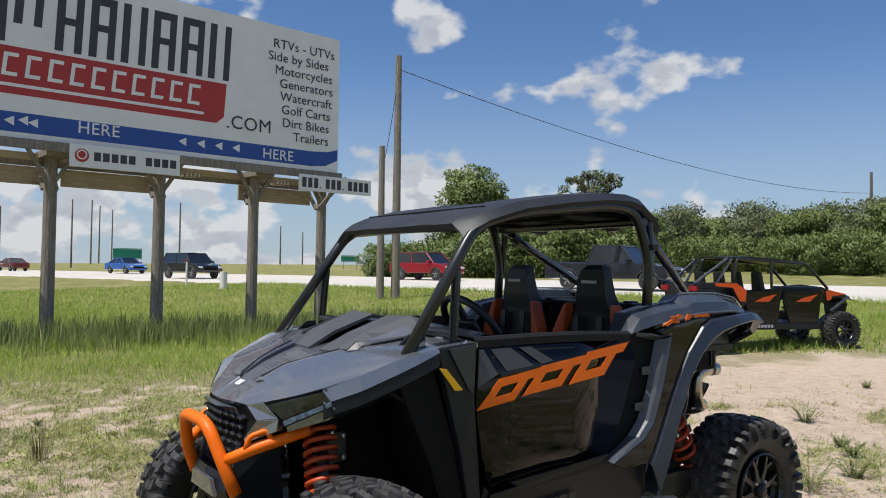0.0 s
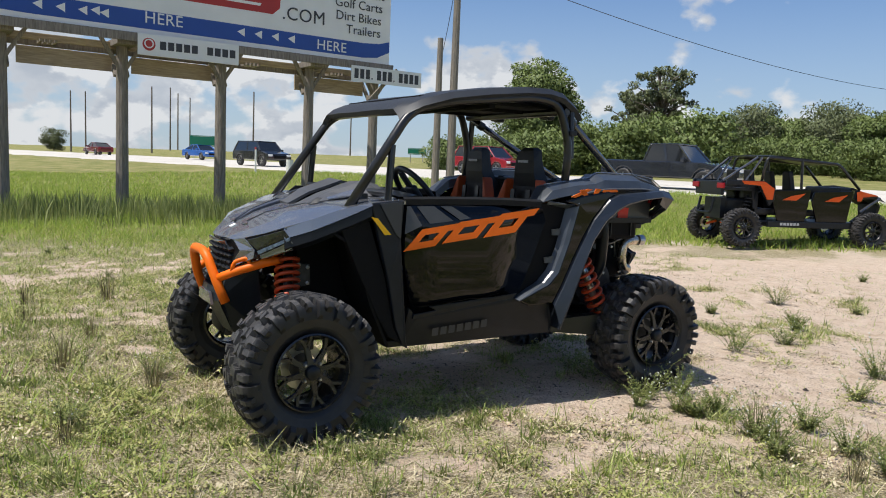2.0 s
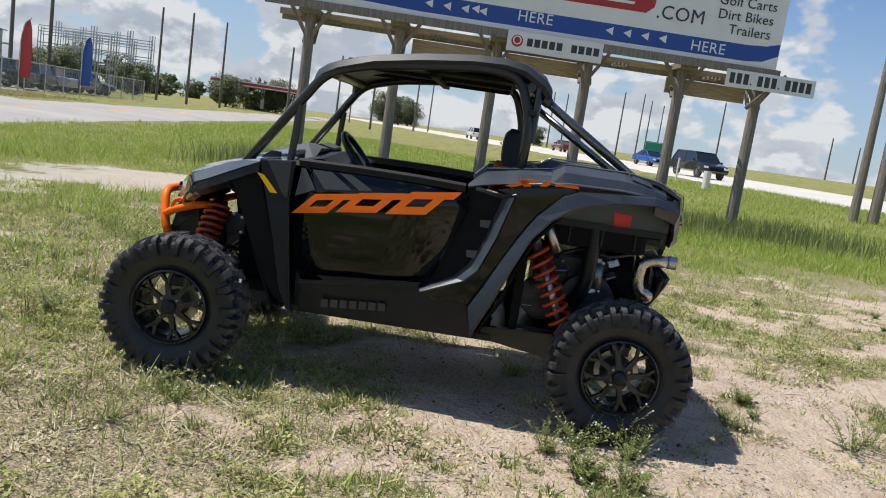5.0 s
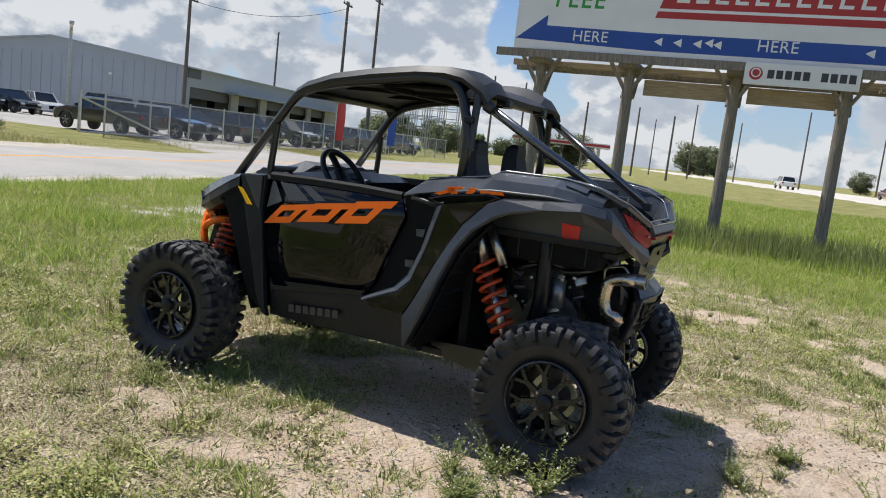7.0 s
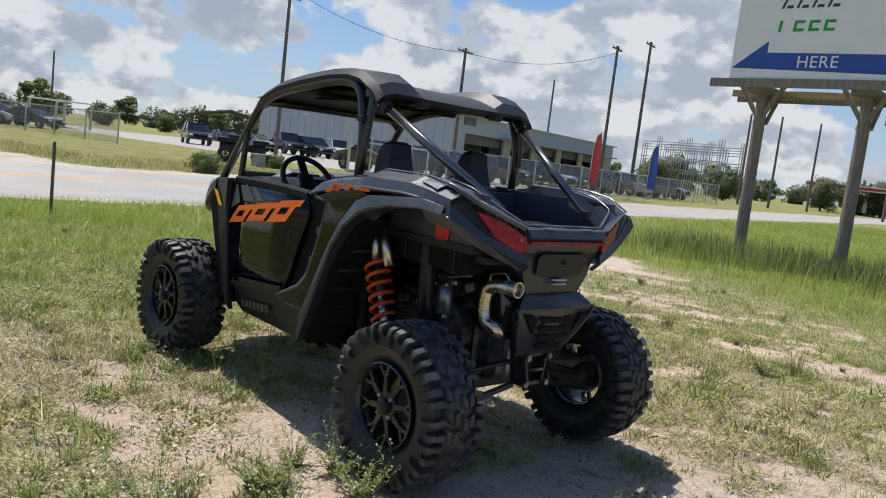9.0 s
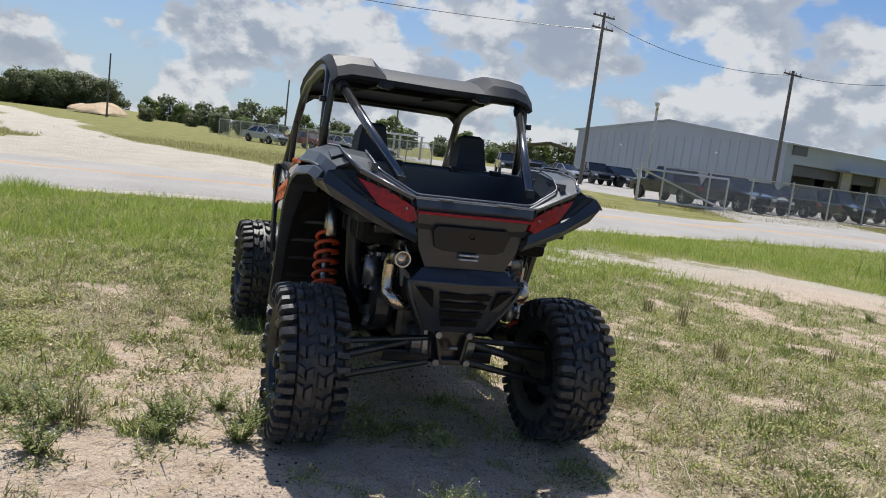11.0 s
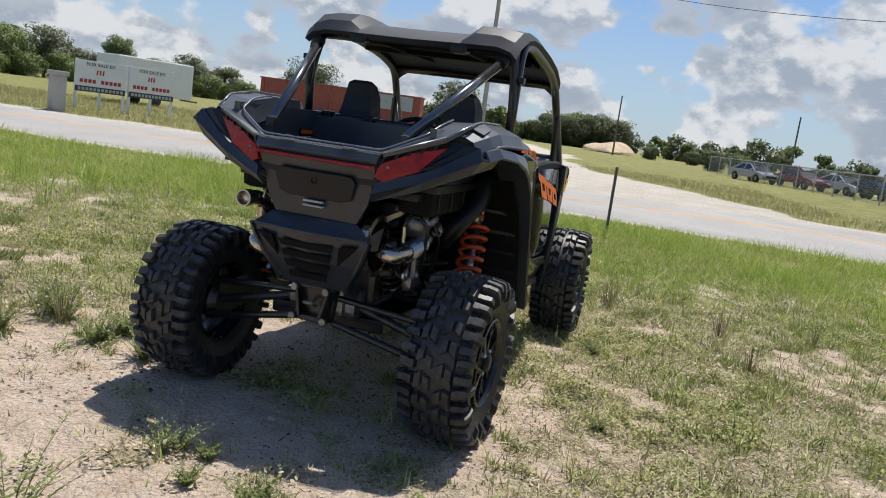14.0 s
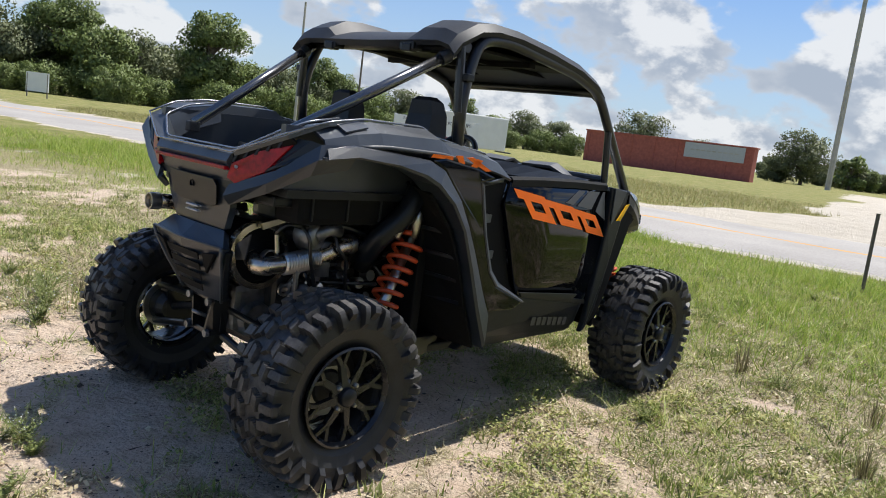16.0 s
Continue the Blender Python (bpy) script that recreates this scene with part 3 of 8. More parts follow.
gx, gy = np.meshgrid(graded(-6, 8, 0.11, 1.062, 1700), graded(-3, 11, 0.11, 1.062, 1700))
ground = sheet("ground", gx, gy, height(gx, gy), M_GROUND, (("cover", np.clip(0.105 + veg(gx, gy, True), -0.2, 1.2)), ("lush", np.clip(lush(gx, gy) + smooth(9.0, 17.0, np.hypot(gx - 1, gy - 4)), 0, 1))))
tagged(ground, "patchy dry grass over pale sandy soil", "ground", kind="structure")


def ribbon(name, origin, along, across, u0, u1, w0, w1, zfun, mat, label, category, step=3.0):
    """A strip of road: runs along from u0 to u1, across from w0 to w1."""
    us, ws = np.arange(u0, u1 + step, step), np.linspace(w0, w1, max(9, int((w1 - w0) / 1.5)))
    us, ws = np.concatenate([us[:1] - 0.5, us, us[-1:] + 0.5]), np.concatenate([ws[:1] - 0.5, ws, ws[-1:] + 0.5])
    U, W = np.meshgrid(us, ws)
    X, Y = origin[0] + along[0] * U + across[0] * W, origin[1] + along[1] * U + across[1] * W
    Z = zfun(X, Y, U, W)
    # the rim is turned down into the ground
    Z[0, :] -= 0.11
    Z[-1, :] -= 0.11
    Z[:, 0] -= 0.11
    Z[:, -1] -= 0.11
    return tagged(sheet(name, X, Y, Z, mat, (), True), label, category, kind="structure")


def hz(X, Y, U, W):
    return 0.70 + 0.022 * (W + 6) + 0 * X


def sz(X, Y, U, W):
    return height(X, Y) + 0.022 + 0.03 * np.clip(1 - ((W - 3.45) / 3.3) ** 2, 0, 1)


ribbon("road_highway", HWY_A, HWY_D, HWY_N, -420, 160, -6.2, 9.4, hz, M_HWY, "sun-bleached pale concrete highway", "road")
st_o = ST_N * ST_D
road_street = ribbon("road_street", st_o, ST_U, ST_N, -160, 260, 0.2, 6.7, sz, M_ROAD, "worn grey asphalt street", "road", 1.0)
ribbon("road_line", st_o, ST_U, ST_N, -160, 260, 3.42, 3.54, lambda X, Y, U, W: sz(X, Y, U, W) + 0.006, M_LINEY, "faded yellow centre line", "road marking", 1.0)
# asphalt drive to the metal building
dr_o = st_o + ST_U * 20.0
ribbon("road_yard", dr_o, ST_N, ST_U, 14.5, 70, 11.0, 42.0, lambda X, Y, U, W: height(X, Y) + 0.05, M_ROAD, "grey asphalt yard", "road", 1.5)
ribbon("road_drive", dr_o, ST_N * 0.82 + ST_U * 0.572, ST_U * 0.82 - ST_N * 0.572, 9.0, 62, 0.5, 8.0, lambda X, Y, U, W: height(X, Y) + 0.07, M_ROAD, "grey asphalt yard drive", "road", 1.0)

# ---- the side-by-side vehicle ----
# its own axes: x forwards, y to its left, z up; origin on the ground amid the wheels
def tyre_mesh(R=0.360, W=0.272, rim=0.186, n_lugs=36, na=468):
    """One moulded skin: carcass with chevron blocks, shoulder blocks and side lugs raised on it."""
    h = W / 2
    half = [(rim - 0.004, 0.72), (rim + 0.012, 0.80), (rim + 0.035, 0.90), (rim + 0.065, 0.975), (R - 0.100, 1.0), (R - 0.096, 0.998), (R - 0.078, 0.995), (R - 0.064, 0.985), (R - 0.055, 0.975), (R - 0.04, 0.94), (R - 0.032, 0.90)]
    tread = [(R - 0.040 + 0.012 * (1 - (v / 0.9) ** 2), v) for v in np.linspace(0.86, -0.86, 39)]
    prof = half + tread + [(r, -v) for r, v in half[::-1]]
    p = 2 * math.pi / n_lugs
    rg = random.Random(17)
    high = [[rg.uniform(0.75, 1.12) for _ in range(n_lugs)] for _ in range(6)]
    shift = [[rg.uniform(0.0, 0.26) for _ in range(n_lugs)] for _ in range(6)]
    span = [[rg.uniform(0.46, 0.64) for _ in range(n_lugs)] for _ in range(6)]

    def block(row, s):
        k = int(s) % n_lugs
        return high[row][k] if shift[row][k] < s % 1 < shift[row][k] + span[row][k] else 0.0

    def raised(a, r, v):
        sg = 0 if v > 0 else 1
        av = abs(v)
        if r < R - 0.096:
            return 0.0
        if av > 0.60:
            s = a / p + (0.62 if sg == 0 else 0.12) + (av - 0.6) * 0.25
            k = int(s) % n_lugs
            if r < R - 0.06 and k % 2:
                return 0.0
            return block(sg, s)
        if 0.33 < av < 0.56:
            s = a / p / 1.5 + (0.15 if sg == 0 else 0.65) - av * 0.9 + 2
            return block(2 + sg, s)
        if 0.05 < av < 0.29:
            s = a / p / 1.5 + (0.55 if sg == 0 else 0.05) + av * 0.8
            return block(4 + sg, s)
        return 0.0

    bm = bmesh.new()
    rows = []
    for r, v in prof:
        row = []
        for j in range(na):
            a = 2 * math.pi * j / na
            k = raised(a, r, v)
            av = abs(v)
            out = 0.034 * ((0.42 + 0.58 * k) if av < 0.58 else k * (1.0 if av < 0.9 else 0.6))
            side = 0.022 * k if av > 0.86 else 0.0
            rr = r + out
            row.append(bm.verts.new((rr * math.sin(a), (v * h) + (side if v > 0 else -side), rr * math.cos(a))))
        rows.append(row)
    for a, b in zip(rows, rows[1:]):
        for j in range(na):
            bm.faces.new((a[j], a[(j + 1) % na], b[(j + 1) % na], b[j]))
    return bm


def wheel_parts():
    """A wheel at the origin, outer face towards +y: returns (name, mesh, material, label) rows."""
    rows = []
    f = 0.105
    barrel = lathe([(0.178, -0.11), (0.19, -0.105), (0.172, -0.09), (0.16, -0.04), (0.162, f - 0.03), (0.176, f), (0.189, f + 0.012), (0.191, f + 0.022), (0.183, f + 0.026), (0.174, f + 0.008), (0.168, f - 0.03), (0.165, -0.09)], 48)
    for k in range(8):
        a = 2 * math.pi * k / 8 + 0.2
        rt = Matrix.Rotation(a, 4, "Y")
        arm = loft([[(-0.017, f - 0.012, 0.035), (0.017, f - 0.012, 0.035), (0.015, f + 0.006, 0.035), (-0.015, f + 0.006, 0.035)], [(-0.0125, f - 0.02, 0.125), (0.0125, f - 0.02, 0.125), (0.0105, f - 0.001, 0.125), (-0.0105, f - 0.001, 0.125)]], closed=True, caps=True)
        legs = [moved(arm, rt)]
        for t in (-1, 1):
            leg = loft([[(-0.010, f - 0.018, 0.118), (0.010, f - 0.018, 0.118), (0.0085, f - 0.0012, 0.118), (-0.0085, f - 0.0012, 0.118)], [(t * 0.03 - 0.010, f - 0.02, 0.172), (t * 0.03 + 0.010, f - 0.02, 0.172), (t * 0.03 + 0.0085, f + 0.004, 0.174), (t * 0.03 - 0.0085, f + 0.004, 0.174)]], closed=True, caps=True)
            legs.append(moved(leg, rt))
        rows.append(("spoke", joined(*legs), M_RIM, ""))
    plate = lathe([(0.0, f - 0.018), (0.062, f - 0.018), (0.062, f - 0.002), (0.05, f + 0.004), (0.0, f + 0.004)], 24)
    rows.insert(0, ("rim", barrel, M_RIM, "satin black alloy rim with forked spokes"))
    rows.append(("hub_plate", plate, M_RIM, ""))
    rows.append(("hub_cap", lathe([(0.0, f + 0.03), (0.03, f + 0.029), (0.036, f + 0.022), (0.037, f)], 20), M_PLASTIC, ""))
    for k in range(4):
        a = 2 * math.pi * (k + 0.5) / 4
        nut = moved(lathe([(0.0, f + 0.02), (0.006, f + 0.019), (0.0095, f + 0.012), (0.0095, f - 0.004)], 8), Matrix.Translation((0.054 * math.sin(a), 0, 0.054 * math.cos(a))))
        rows.append(("lug_nut", nut, M_STEEL, ""))
    disc = [lathe([(0.07, -0.01), (0.112, -0.01), (0.112, -0.004), (0.07, -0.004)], 32, True)]
    rows.append(("brake_disc", joined(*disc), M_STEEL, "bare steel brake disc"))
    rows.append(("caliper", box(-0.045, 0.045, -0.04, 0.02, 0.085, 0.14, 0.008), M_DSTEEL, ""))
    return rows


WHEEL_MESH = {}


def wheel(parent, m, scale=1.0, coarse=False):
    """A wheel under a vehicle; all wheels share their meshes."""
    if not WHEEL_MESH:
        t = part("tyre", tyre_mesh(), M_RUBBER, None, smooth=False)
        t.parent = None
        WHEEL_MESH["tyre"] = [("tyre", t.data, "chunky black off-road tyre")]
        bpy.data.objects.remove(t)
        t = part("tyre", tyre_mesh(na=216), M_RUBBER, None, smooth=False)
        WHEEL_MESH["coarse"] = [("tyre", t.data, "chunky black off-road tyre")]
        bpy.data.objects.remove(t)
        lst = []
        for nm, bm, mat, lab in wheel_parts():
            o = part(nm, bm, mat, None, smooth=nm in ("hub_cap",))
            lst.append((nm, o.data, lab))
            bpy.data.objects.remove(o)
        WHEEL_MESH["rest"] = lst
    w = new("wheel", WHEEL_MESH["rest"][0][1])
    w.name = "wheel"
    w.parent = parent
    w.matrix_basis = m @ Matrix.Diagonal((scale, scale, scale, 1))
    w["label"] = "chunky black off-road tyre on a black alloy rim"
    for nm, me, lab in WHEEL_MESH["coarse" if coarse else "tyre"] + WHEEL_MESH["rest"][1:]:
        o = new(nm, me)
        o.parent = w
        if lab:
            o["label"] = lab
    return w


VEH = thing("side_by_side", pose(0.2513, 3.863, 0, 0, 0, 215.9), "black and grey two-seat off-road side-by-side with orange trim on sandy grass", "off-road vehicle")


def vp(name, bm, mat, label="", smooth=False, parent=None):
    return part(name, bm, mat, parent or VEH, label, smooth)


WX, WZ, WY = 1.143, 0.347, 0.69
for wx, s, steer in ((WX, 1, 2.0), (WX, -1, 2.0), (-WX, 1, 0), (-WX, -1, 0)):
    wy = 0.648 if wx < 0 else 0.668
    wheel(VEH, pose(wx, s * wy, WZ, 0, 0, (0 if s > 0 else 180) + steer))


def door_y(x, z):
    return 0.645 + (0.555 - x) * 0.055 - max(0, z - 0.95) * 0.10 - max(0, 0.72 - z) * 0.12


# underbody and cabin shell
vp("floor_pan", joined(box(-0.62, 0.62, -0.52, 0.52, 0.36, 0.40, 0.01), box(0.6, 1.25, -0.3, 0.3, 0.38, 0.44, 0.01), box(-1.15, -0.6, -0.28, 0.28, 0.36, 0.42, 0.01)), M_PLASTIC)
vp("firewall", box(0.56, 0.60, -0.55, 0.55, 0.4, 1.14, 0.01), M_DARK)
vp("rear_bulkhead", box(-0.62, -0.57, -0.52, 0.52, 0.4, 1.22, 0.01), M_DARK)
vp("centre_tunnel", box(-0.5, 0.55, -0.1, 0.1, 0.4, 0.72, 0.03), M_PLASTIC)
dash = loft([[(0.58, y, 1.20 - 0.05 * abs(y)), (0.5, y, 1.215 - 0.05 * abs(y)), (0.40, y, 1.15), (0.42, y, 0.95), (0.5, y, 0.85)] for y in np.linspace(-0.58, 0.58, 9)])
vp("dashboard", dash, M_PLASTIC)
vp("dash_display", slab([(0.405, 0.09, 1.16), (0.405, -0.09, 1.16), (0.43, -0.09, 1.06), (0.43, 0.09, 1.06)], 0.02), M_LAMP)

# hood: a creased shell from the nose to the cowl, with a shallow valley down its middle
def hood_row(*half):
    return [(x, -y, z) for x, y, z in half[::-1]] + list(half[1:])


hood = loft([
    hood_row((1.395, 0, 0.925), (1.393, 0.06, 0.925), (1.392, 0.065, 0.926), (1.378, 0.15, 0.927), (1.362, 0.195, 0.922)),
    hood_row((1.340, 0, 0.960), (1.338, 0.06, 0.960), (1.337, 0.065, 0.962), (1.342, 0.20, 0.953), (1.323, 0.28, 0.940)),
    hood_row((1.270, 0, 0.998), (1.265, 0.065, 0.999), (1.264, 0.075, 1.006), (1.265, 0.29, 0.998), (1.255, 0.40, 0.974)),
    hood_row((1.180, 0, 1.042), (1.175, 0.10, 1.043), (1.174, 0.115, 1.058), (1.185, 0.375, 1.045), (1.197, 0.506, 1.011)),
    hood_row((1.080, 0, 1.068), (1.080, 0.15, 1.069), (1.080, 0.168, 1.088), (1.080, 0.43, 1.084), (1.080, 0.565, 1.054)),
    hood_row((0.980, 0, 1.094), (0.980, 0.19, 1.095), (0.980, 0.21, 1.115), (0.980, 0.46, 1.115), (0.960, 0.608, 1.104)),
    hood_row((0.900, 0, 1.112), (0.900, 0.215, 1.113), (0.900, 0.235, 1.132), (0.900, 0.47, 1.137), (0.880, 0.632, 1.127)),
    hood_row((0.740, 0, 1.150), (0.740, 0.24, 1.150), (0.740, 0.25, 1.160), (0.740, 0.48, 1.158), (0.740, 0.642, 1.146)),
    hood_row((0.600, 0, 1.185), (0.600, 0.25, 1.185), (0.600, 0.26, 1.187), (0.600, 0.48, 1.170), (0.600, 0.640, 1.158)),
], 0.018)
hood_ob = vp("hood", hood, M_GREY, "satin grey painted hood", smooth=True)
hood_ob.data.set_sharp_from_angle(angle=radians(14))
for s in (1, -1):
    # black inner walls of the valley, and the cowl scoops behind them
    vp("hood_strip", loft([[(1.285, s * 0.062, 0.993), (1.285, s * 0.085, 1.000)], [(1.175, s * 0.094, 1.045), (1.175, s * 0.130, 1.061)], [(1.08, s * 0.143, 1.071), (1.08, s * 0.184, 1.0915)], [(0.985, s * 0.182, 1.096), (0.985, s * 0.226, 1.119)]], 0.006), M_PLASTIC)
    vp("hood_scoop", loft([[(0.985, s * 0.05, 1.10), (0.985, s * 0.17, 1.103), (0.985, s * 0.29, 1.122)], [(0.86, s * 0.06, 1.165), (0.86, s * 0.21, 1.178), (0.86, s * 0.33, 1.145)], [(0.66, s * 0.06, 1.236), (0.66, s * 0.25, 1.244), (0.66, s * 0.40, 1.17)], [(0.58, s * 0.06, 1.22), (0.58, s * 0.26, 1.225), (0.58, s * 0.42, 1.165)]], 0.015), M_GREY2)
    vp("hood_decal", loft([[(0.90, s * 0.30, 1.152), (0.90, s * 0.335, 1.146)], [(0.72, s * 0.315, 1.208), (0.72, s * 0.385, 1.178)]], 0.006), M_GREY)
    vp("hood_vent", slab([(1.00, s * 0.30, 1.115), (0.955, s * 0.305, 1.152), (0.935, s * 0.335, 1.152), (0.965, s * 0.335, 1.122)], (0, s * 0.010, 0), 0.002), M_PLASTIC)
    vp("hood_fin", slab([(0.86, s * 0.45, 1.135), (0.80, s * 0.45, 1.185), (0.74, s * 0.47, 1.185), (0.74, s * 0.47, 1.155)], (0, s * 0.012, 0), 0.003), M_PLASTIC)
    vp("nose_notch", slab([(1.285, s * 0.055, 0.998), (1.262, s * 0.10, 1.012), (1.275, s * 0.15, 1.004), (1.29, s * 0.12, 0.996)], 0.004), M_GREY)
vp("nose_badge", slab([(1.325, 0.022, 0.973), (1.325, -0.022, 0.973), (1.298, -0.024, 0.988), (1.298, 0.024, 0.988)], 0.004), M_WHITE)

# nose: six-sided grille with rows of cells, lower guard and skid
vp("grille_frame", loft([[(1.362, 0.190, 0.918), (1.39, 0, 0.92), (1.362, -0.190, 0.918)], [(1.345, 0.262, 0.872), (1.385, 0, 0.872), (1.345, -0.262, 0.872)], [(1.372, 0.205, 0.795), (1.39, 0, 0.795), (1.372, -0.205, 0.795)], [(1.385, 0.155, 0.70), (1.40, 0, 0.70), (1.385, -0.155, 0.70)], [(1.37, 0.12, 0.60), (1.38, 0, 0.60), (1.37, -0.12, 0.60)]], 0.03), M_DARK)
for r in range(7):
    z = 0.878 - r * 0.033
    hw = 0.245 - 0.020 * r
    n = int(hw / 0.026)
    for c in range(-n, n + 1, 2):
        y = c * 0.026 + (0.026 if r % 2 else 0)
        if abs(y) < hw - 0.02:
            x = 1.395 - 0.12 * abs(y)
            vp("grille_cell", moved(joined(moved(box(-0.014, 0.014, -0.024, 0.0, -0.005, 0.005, 0.002), pose(0, 0, 0, 26, 0, 0)), moved(box(-0.014, 0.014, 0.0, 0.024, -0.005, 0.005, 0.002), pose(0, 0, 0, -26, 0, 0))), pose(x, y, z, 0, 12, 0)), M_PLASTIC2)
vp("light_bar", slab([(1.388, 0.165, 0.912), (1.398, 0.0, 0.914), (1.388, -0.165, 0.912), (1.384, -0.185, 0.892), (1.396, 0.0, 0.893), (1.384, 0.185, 0.892)], (0.008, 0, 0), 0.002), M_LAMP)
vp("lower_guard", loft([[(1.42, 0.17, 0.66), (1.44, 0.0, 0.665), (1.42, -0.17, 0.66)], [(1.43, 0.19, 0.60), (1.455, 0.0, 0.60), (1.43, -0.19, 0.60)], [(1.34, 0.14, 0.42), (1.35, 0.0, 0.42), (1.34, -0.14, 0.42)]], 0.03), M_PLASTIC2)
vp("skid_plate", loft([[(1.46, 0.10, 0.635), (1.46, -0.10, 0.635)], [(1.455, 0.13, 0.575), (1.455, -0.13, 0.575)]], 0.015), M_GREY)
for s in (1, -1):
    vp("side_guard", slab([(1.38, s * 0.19, 0.78), (1.24, s * 0.24, 0.79), (1.20, s * 0.22, 0.42), (1.34, s * 0.15, 0.42), (1.42, s * 0.19, 0.62)], (0, -s * 0.03, 0), 0.006), M_PLASTIC2)
    # headlight: dark wedge of glass under the brow, beside a grey cheek that bends round the grille
    vp("lamp_bezel", slab([(1.326, s * 0.272, 0.935), (1.190, s * 0.512, 1.008), (1.155, s * 0.525, 0.955), (1.278, s * 0.352, 0.862), (1.287, s * 0.335, 0.875)], (-0.06, -s * 0.04, 0.0), 0.003), M_DARK)
    vp("headlight", slab([(1.318, s * 0.298, 0.930), (1.198, s * 0.512, 0.999), (1.176, s * 0.526, 0.966), (1.281, s * 0.358, 0.884)], (0.005, s * 0.006, 0.0), 0.002), M_LAMP, "smoked headlight")
    vp("cheek", joined(slab([(1.362, s * 0.194, 0.924), (1.325, s * 0.276, 0.937), (1.292, s * 0.340, 0.884), (1.347, s * 0.265, 0.871)], (-0.04, -s * 0.02, 0.0), 0.003), slab([(1.347, s * 0.265, 0.871), (1.292, s * 0.340, 0.884), (1.298, s * 0.338, 0.838), (1.375, s * 0.225, 0.785), (1.372, s * 0.208, 0.797)], (-0.04, -s * 0.02, 0.0), 0.003)), M_GREY)
    vp("cheek_trim", slab([(1.274, s * 0.366, 0.858), (1.168, s * 0.532, 0.946), (1.155, s * 0.536, 0.925), (1.175, s * 0.51, 0.895), (1.268, s * 0.368, 0.838)], (-0.04, -s * 0.02, 0), 0.004), M_GREY)
    vp("running_light", slab([(1.280, s * 0.358, 0.880), (1.174, s * 0.528, 0.964), (1.170, s * 0.530, 0.948), (1.276, s * 0.362, 0.860)], (0.006, s * 0.006, 0), 0.002), M_LENS, "bluish running-light strip")
    # fender: a grey upper band and a black arch below its bright edge
    lip = [(1.197, 0.502, 0.955, 1.010), (1.08, 0.567, 1.000, 1.054), (0.96, 0.612, 1.055, 1.104), (0.88, 0.636, 1.092, 1.127), (0.795, 0.648, 1.131, 1.146)]
    vp("front_fender", loft([[(x - 0.01, s * (y - 0.06), z1 + 0.002), (x, s * y, z1), (x, s * (y + 0.012), z0), (x - 0.01, s * (y - 0.02), z0 - 0.006)] for x, y, z0, z1 in lip], 0.010), M_GREY, "satin grey front fender band")
    vp("fender_arch", loft([[(x, s * (y + 0.008), z0 - 0.004), (x, s * (y + 0.012), z0 - 0.05), (x - 0.02, s * (y - 0.03), z0 - 0.075), (x - 0.03, s * (y - 0.25), z0 - 0.06)] for x, y, z0, z1 in lip], 0.012), M_PLASTIC)
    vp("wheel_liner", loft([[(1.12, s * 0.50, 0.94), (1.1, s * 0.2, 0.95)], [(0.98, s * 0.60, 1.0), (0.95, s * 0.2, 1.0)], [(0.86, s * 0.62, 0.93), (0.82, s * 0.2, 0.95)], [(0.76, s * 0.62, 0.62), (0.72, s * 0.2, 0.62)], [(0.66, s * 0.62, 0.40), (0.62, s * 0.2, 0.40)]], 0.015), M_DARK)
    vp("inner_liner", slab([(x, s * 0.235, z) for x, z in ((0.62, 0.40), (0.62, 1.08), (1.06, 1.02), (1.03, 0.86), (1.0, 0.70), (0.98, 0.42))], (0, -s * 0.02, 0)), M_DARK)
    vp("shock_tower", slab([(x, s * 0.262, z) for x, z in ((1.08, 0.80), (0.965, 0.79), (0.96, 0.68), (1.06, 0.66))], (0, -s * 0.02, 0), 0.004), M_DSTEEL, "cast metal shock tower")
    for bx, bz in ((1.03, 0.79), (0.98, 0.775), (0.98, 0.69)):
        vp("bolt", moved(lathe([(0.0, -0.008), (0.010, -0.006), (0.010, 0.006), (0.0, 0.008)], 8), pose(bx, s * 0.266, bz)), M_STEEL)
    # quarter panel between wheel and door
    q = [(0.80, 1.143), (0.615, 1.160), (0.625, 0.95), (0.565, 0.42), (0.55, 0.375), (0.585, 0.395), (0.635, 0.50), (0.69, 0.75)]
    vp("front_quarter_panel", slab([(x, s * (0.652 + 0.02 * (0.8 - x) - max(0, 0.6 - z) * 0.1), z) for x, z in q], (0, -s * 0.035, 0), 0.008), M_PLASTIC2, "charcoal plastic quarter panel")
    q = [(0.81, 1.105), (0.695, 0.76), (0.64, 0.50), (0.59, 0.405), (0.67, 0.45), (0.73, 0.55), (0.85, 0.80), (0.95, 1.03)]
    # the wheel well's shade is put into the liner's colour
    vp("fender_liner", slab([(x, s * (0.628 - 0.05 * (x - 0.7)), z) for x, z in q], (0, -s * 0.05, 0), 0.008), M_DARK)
    vp("quarter_cap", slab([(x, s * (0.6565 + 0.02 * (0.8 - x)), z) for x, z in ((0.755, 1.142), (0.63, 1.156), (0.634, 0.965), (0.66, 0.985))], (0, s * 0.005, 0), 0.002), M_CAPGREY, "dark grey painted corner panel")
    vp("side_marker", slab([(0.80, s * 0.6565, 1.075), (0.765, s * 0.6575, 1.068), (0.688, s * 0.6595, 0.985), (0.725, s * 0.6585, 0.985)], (0, s * 0.006, 0), 0.001), M_YELLOW, "amber side reflector")

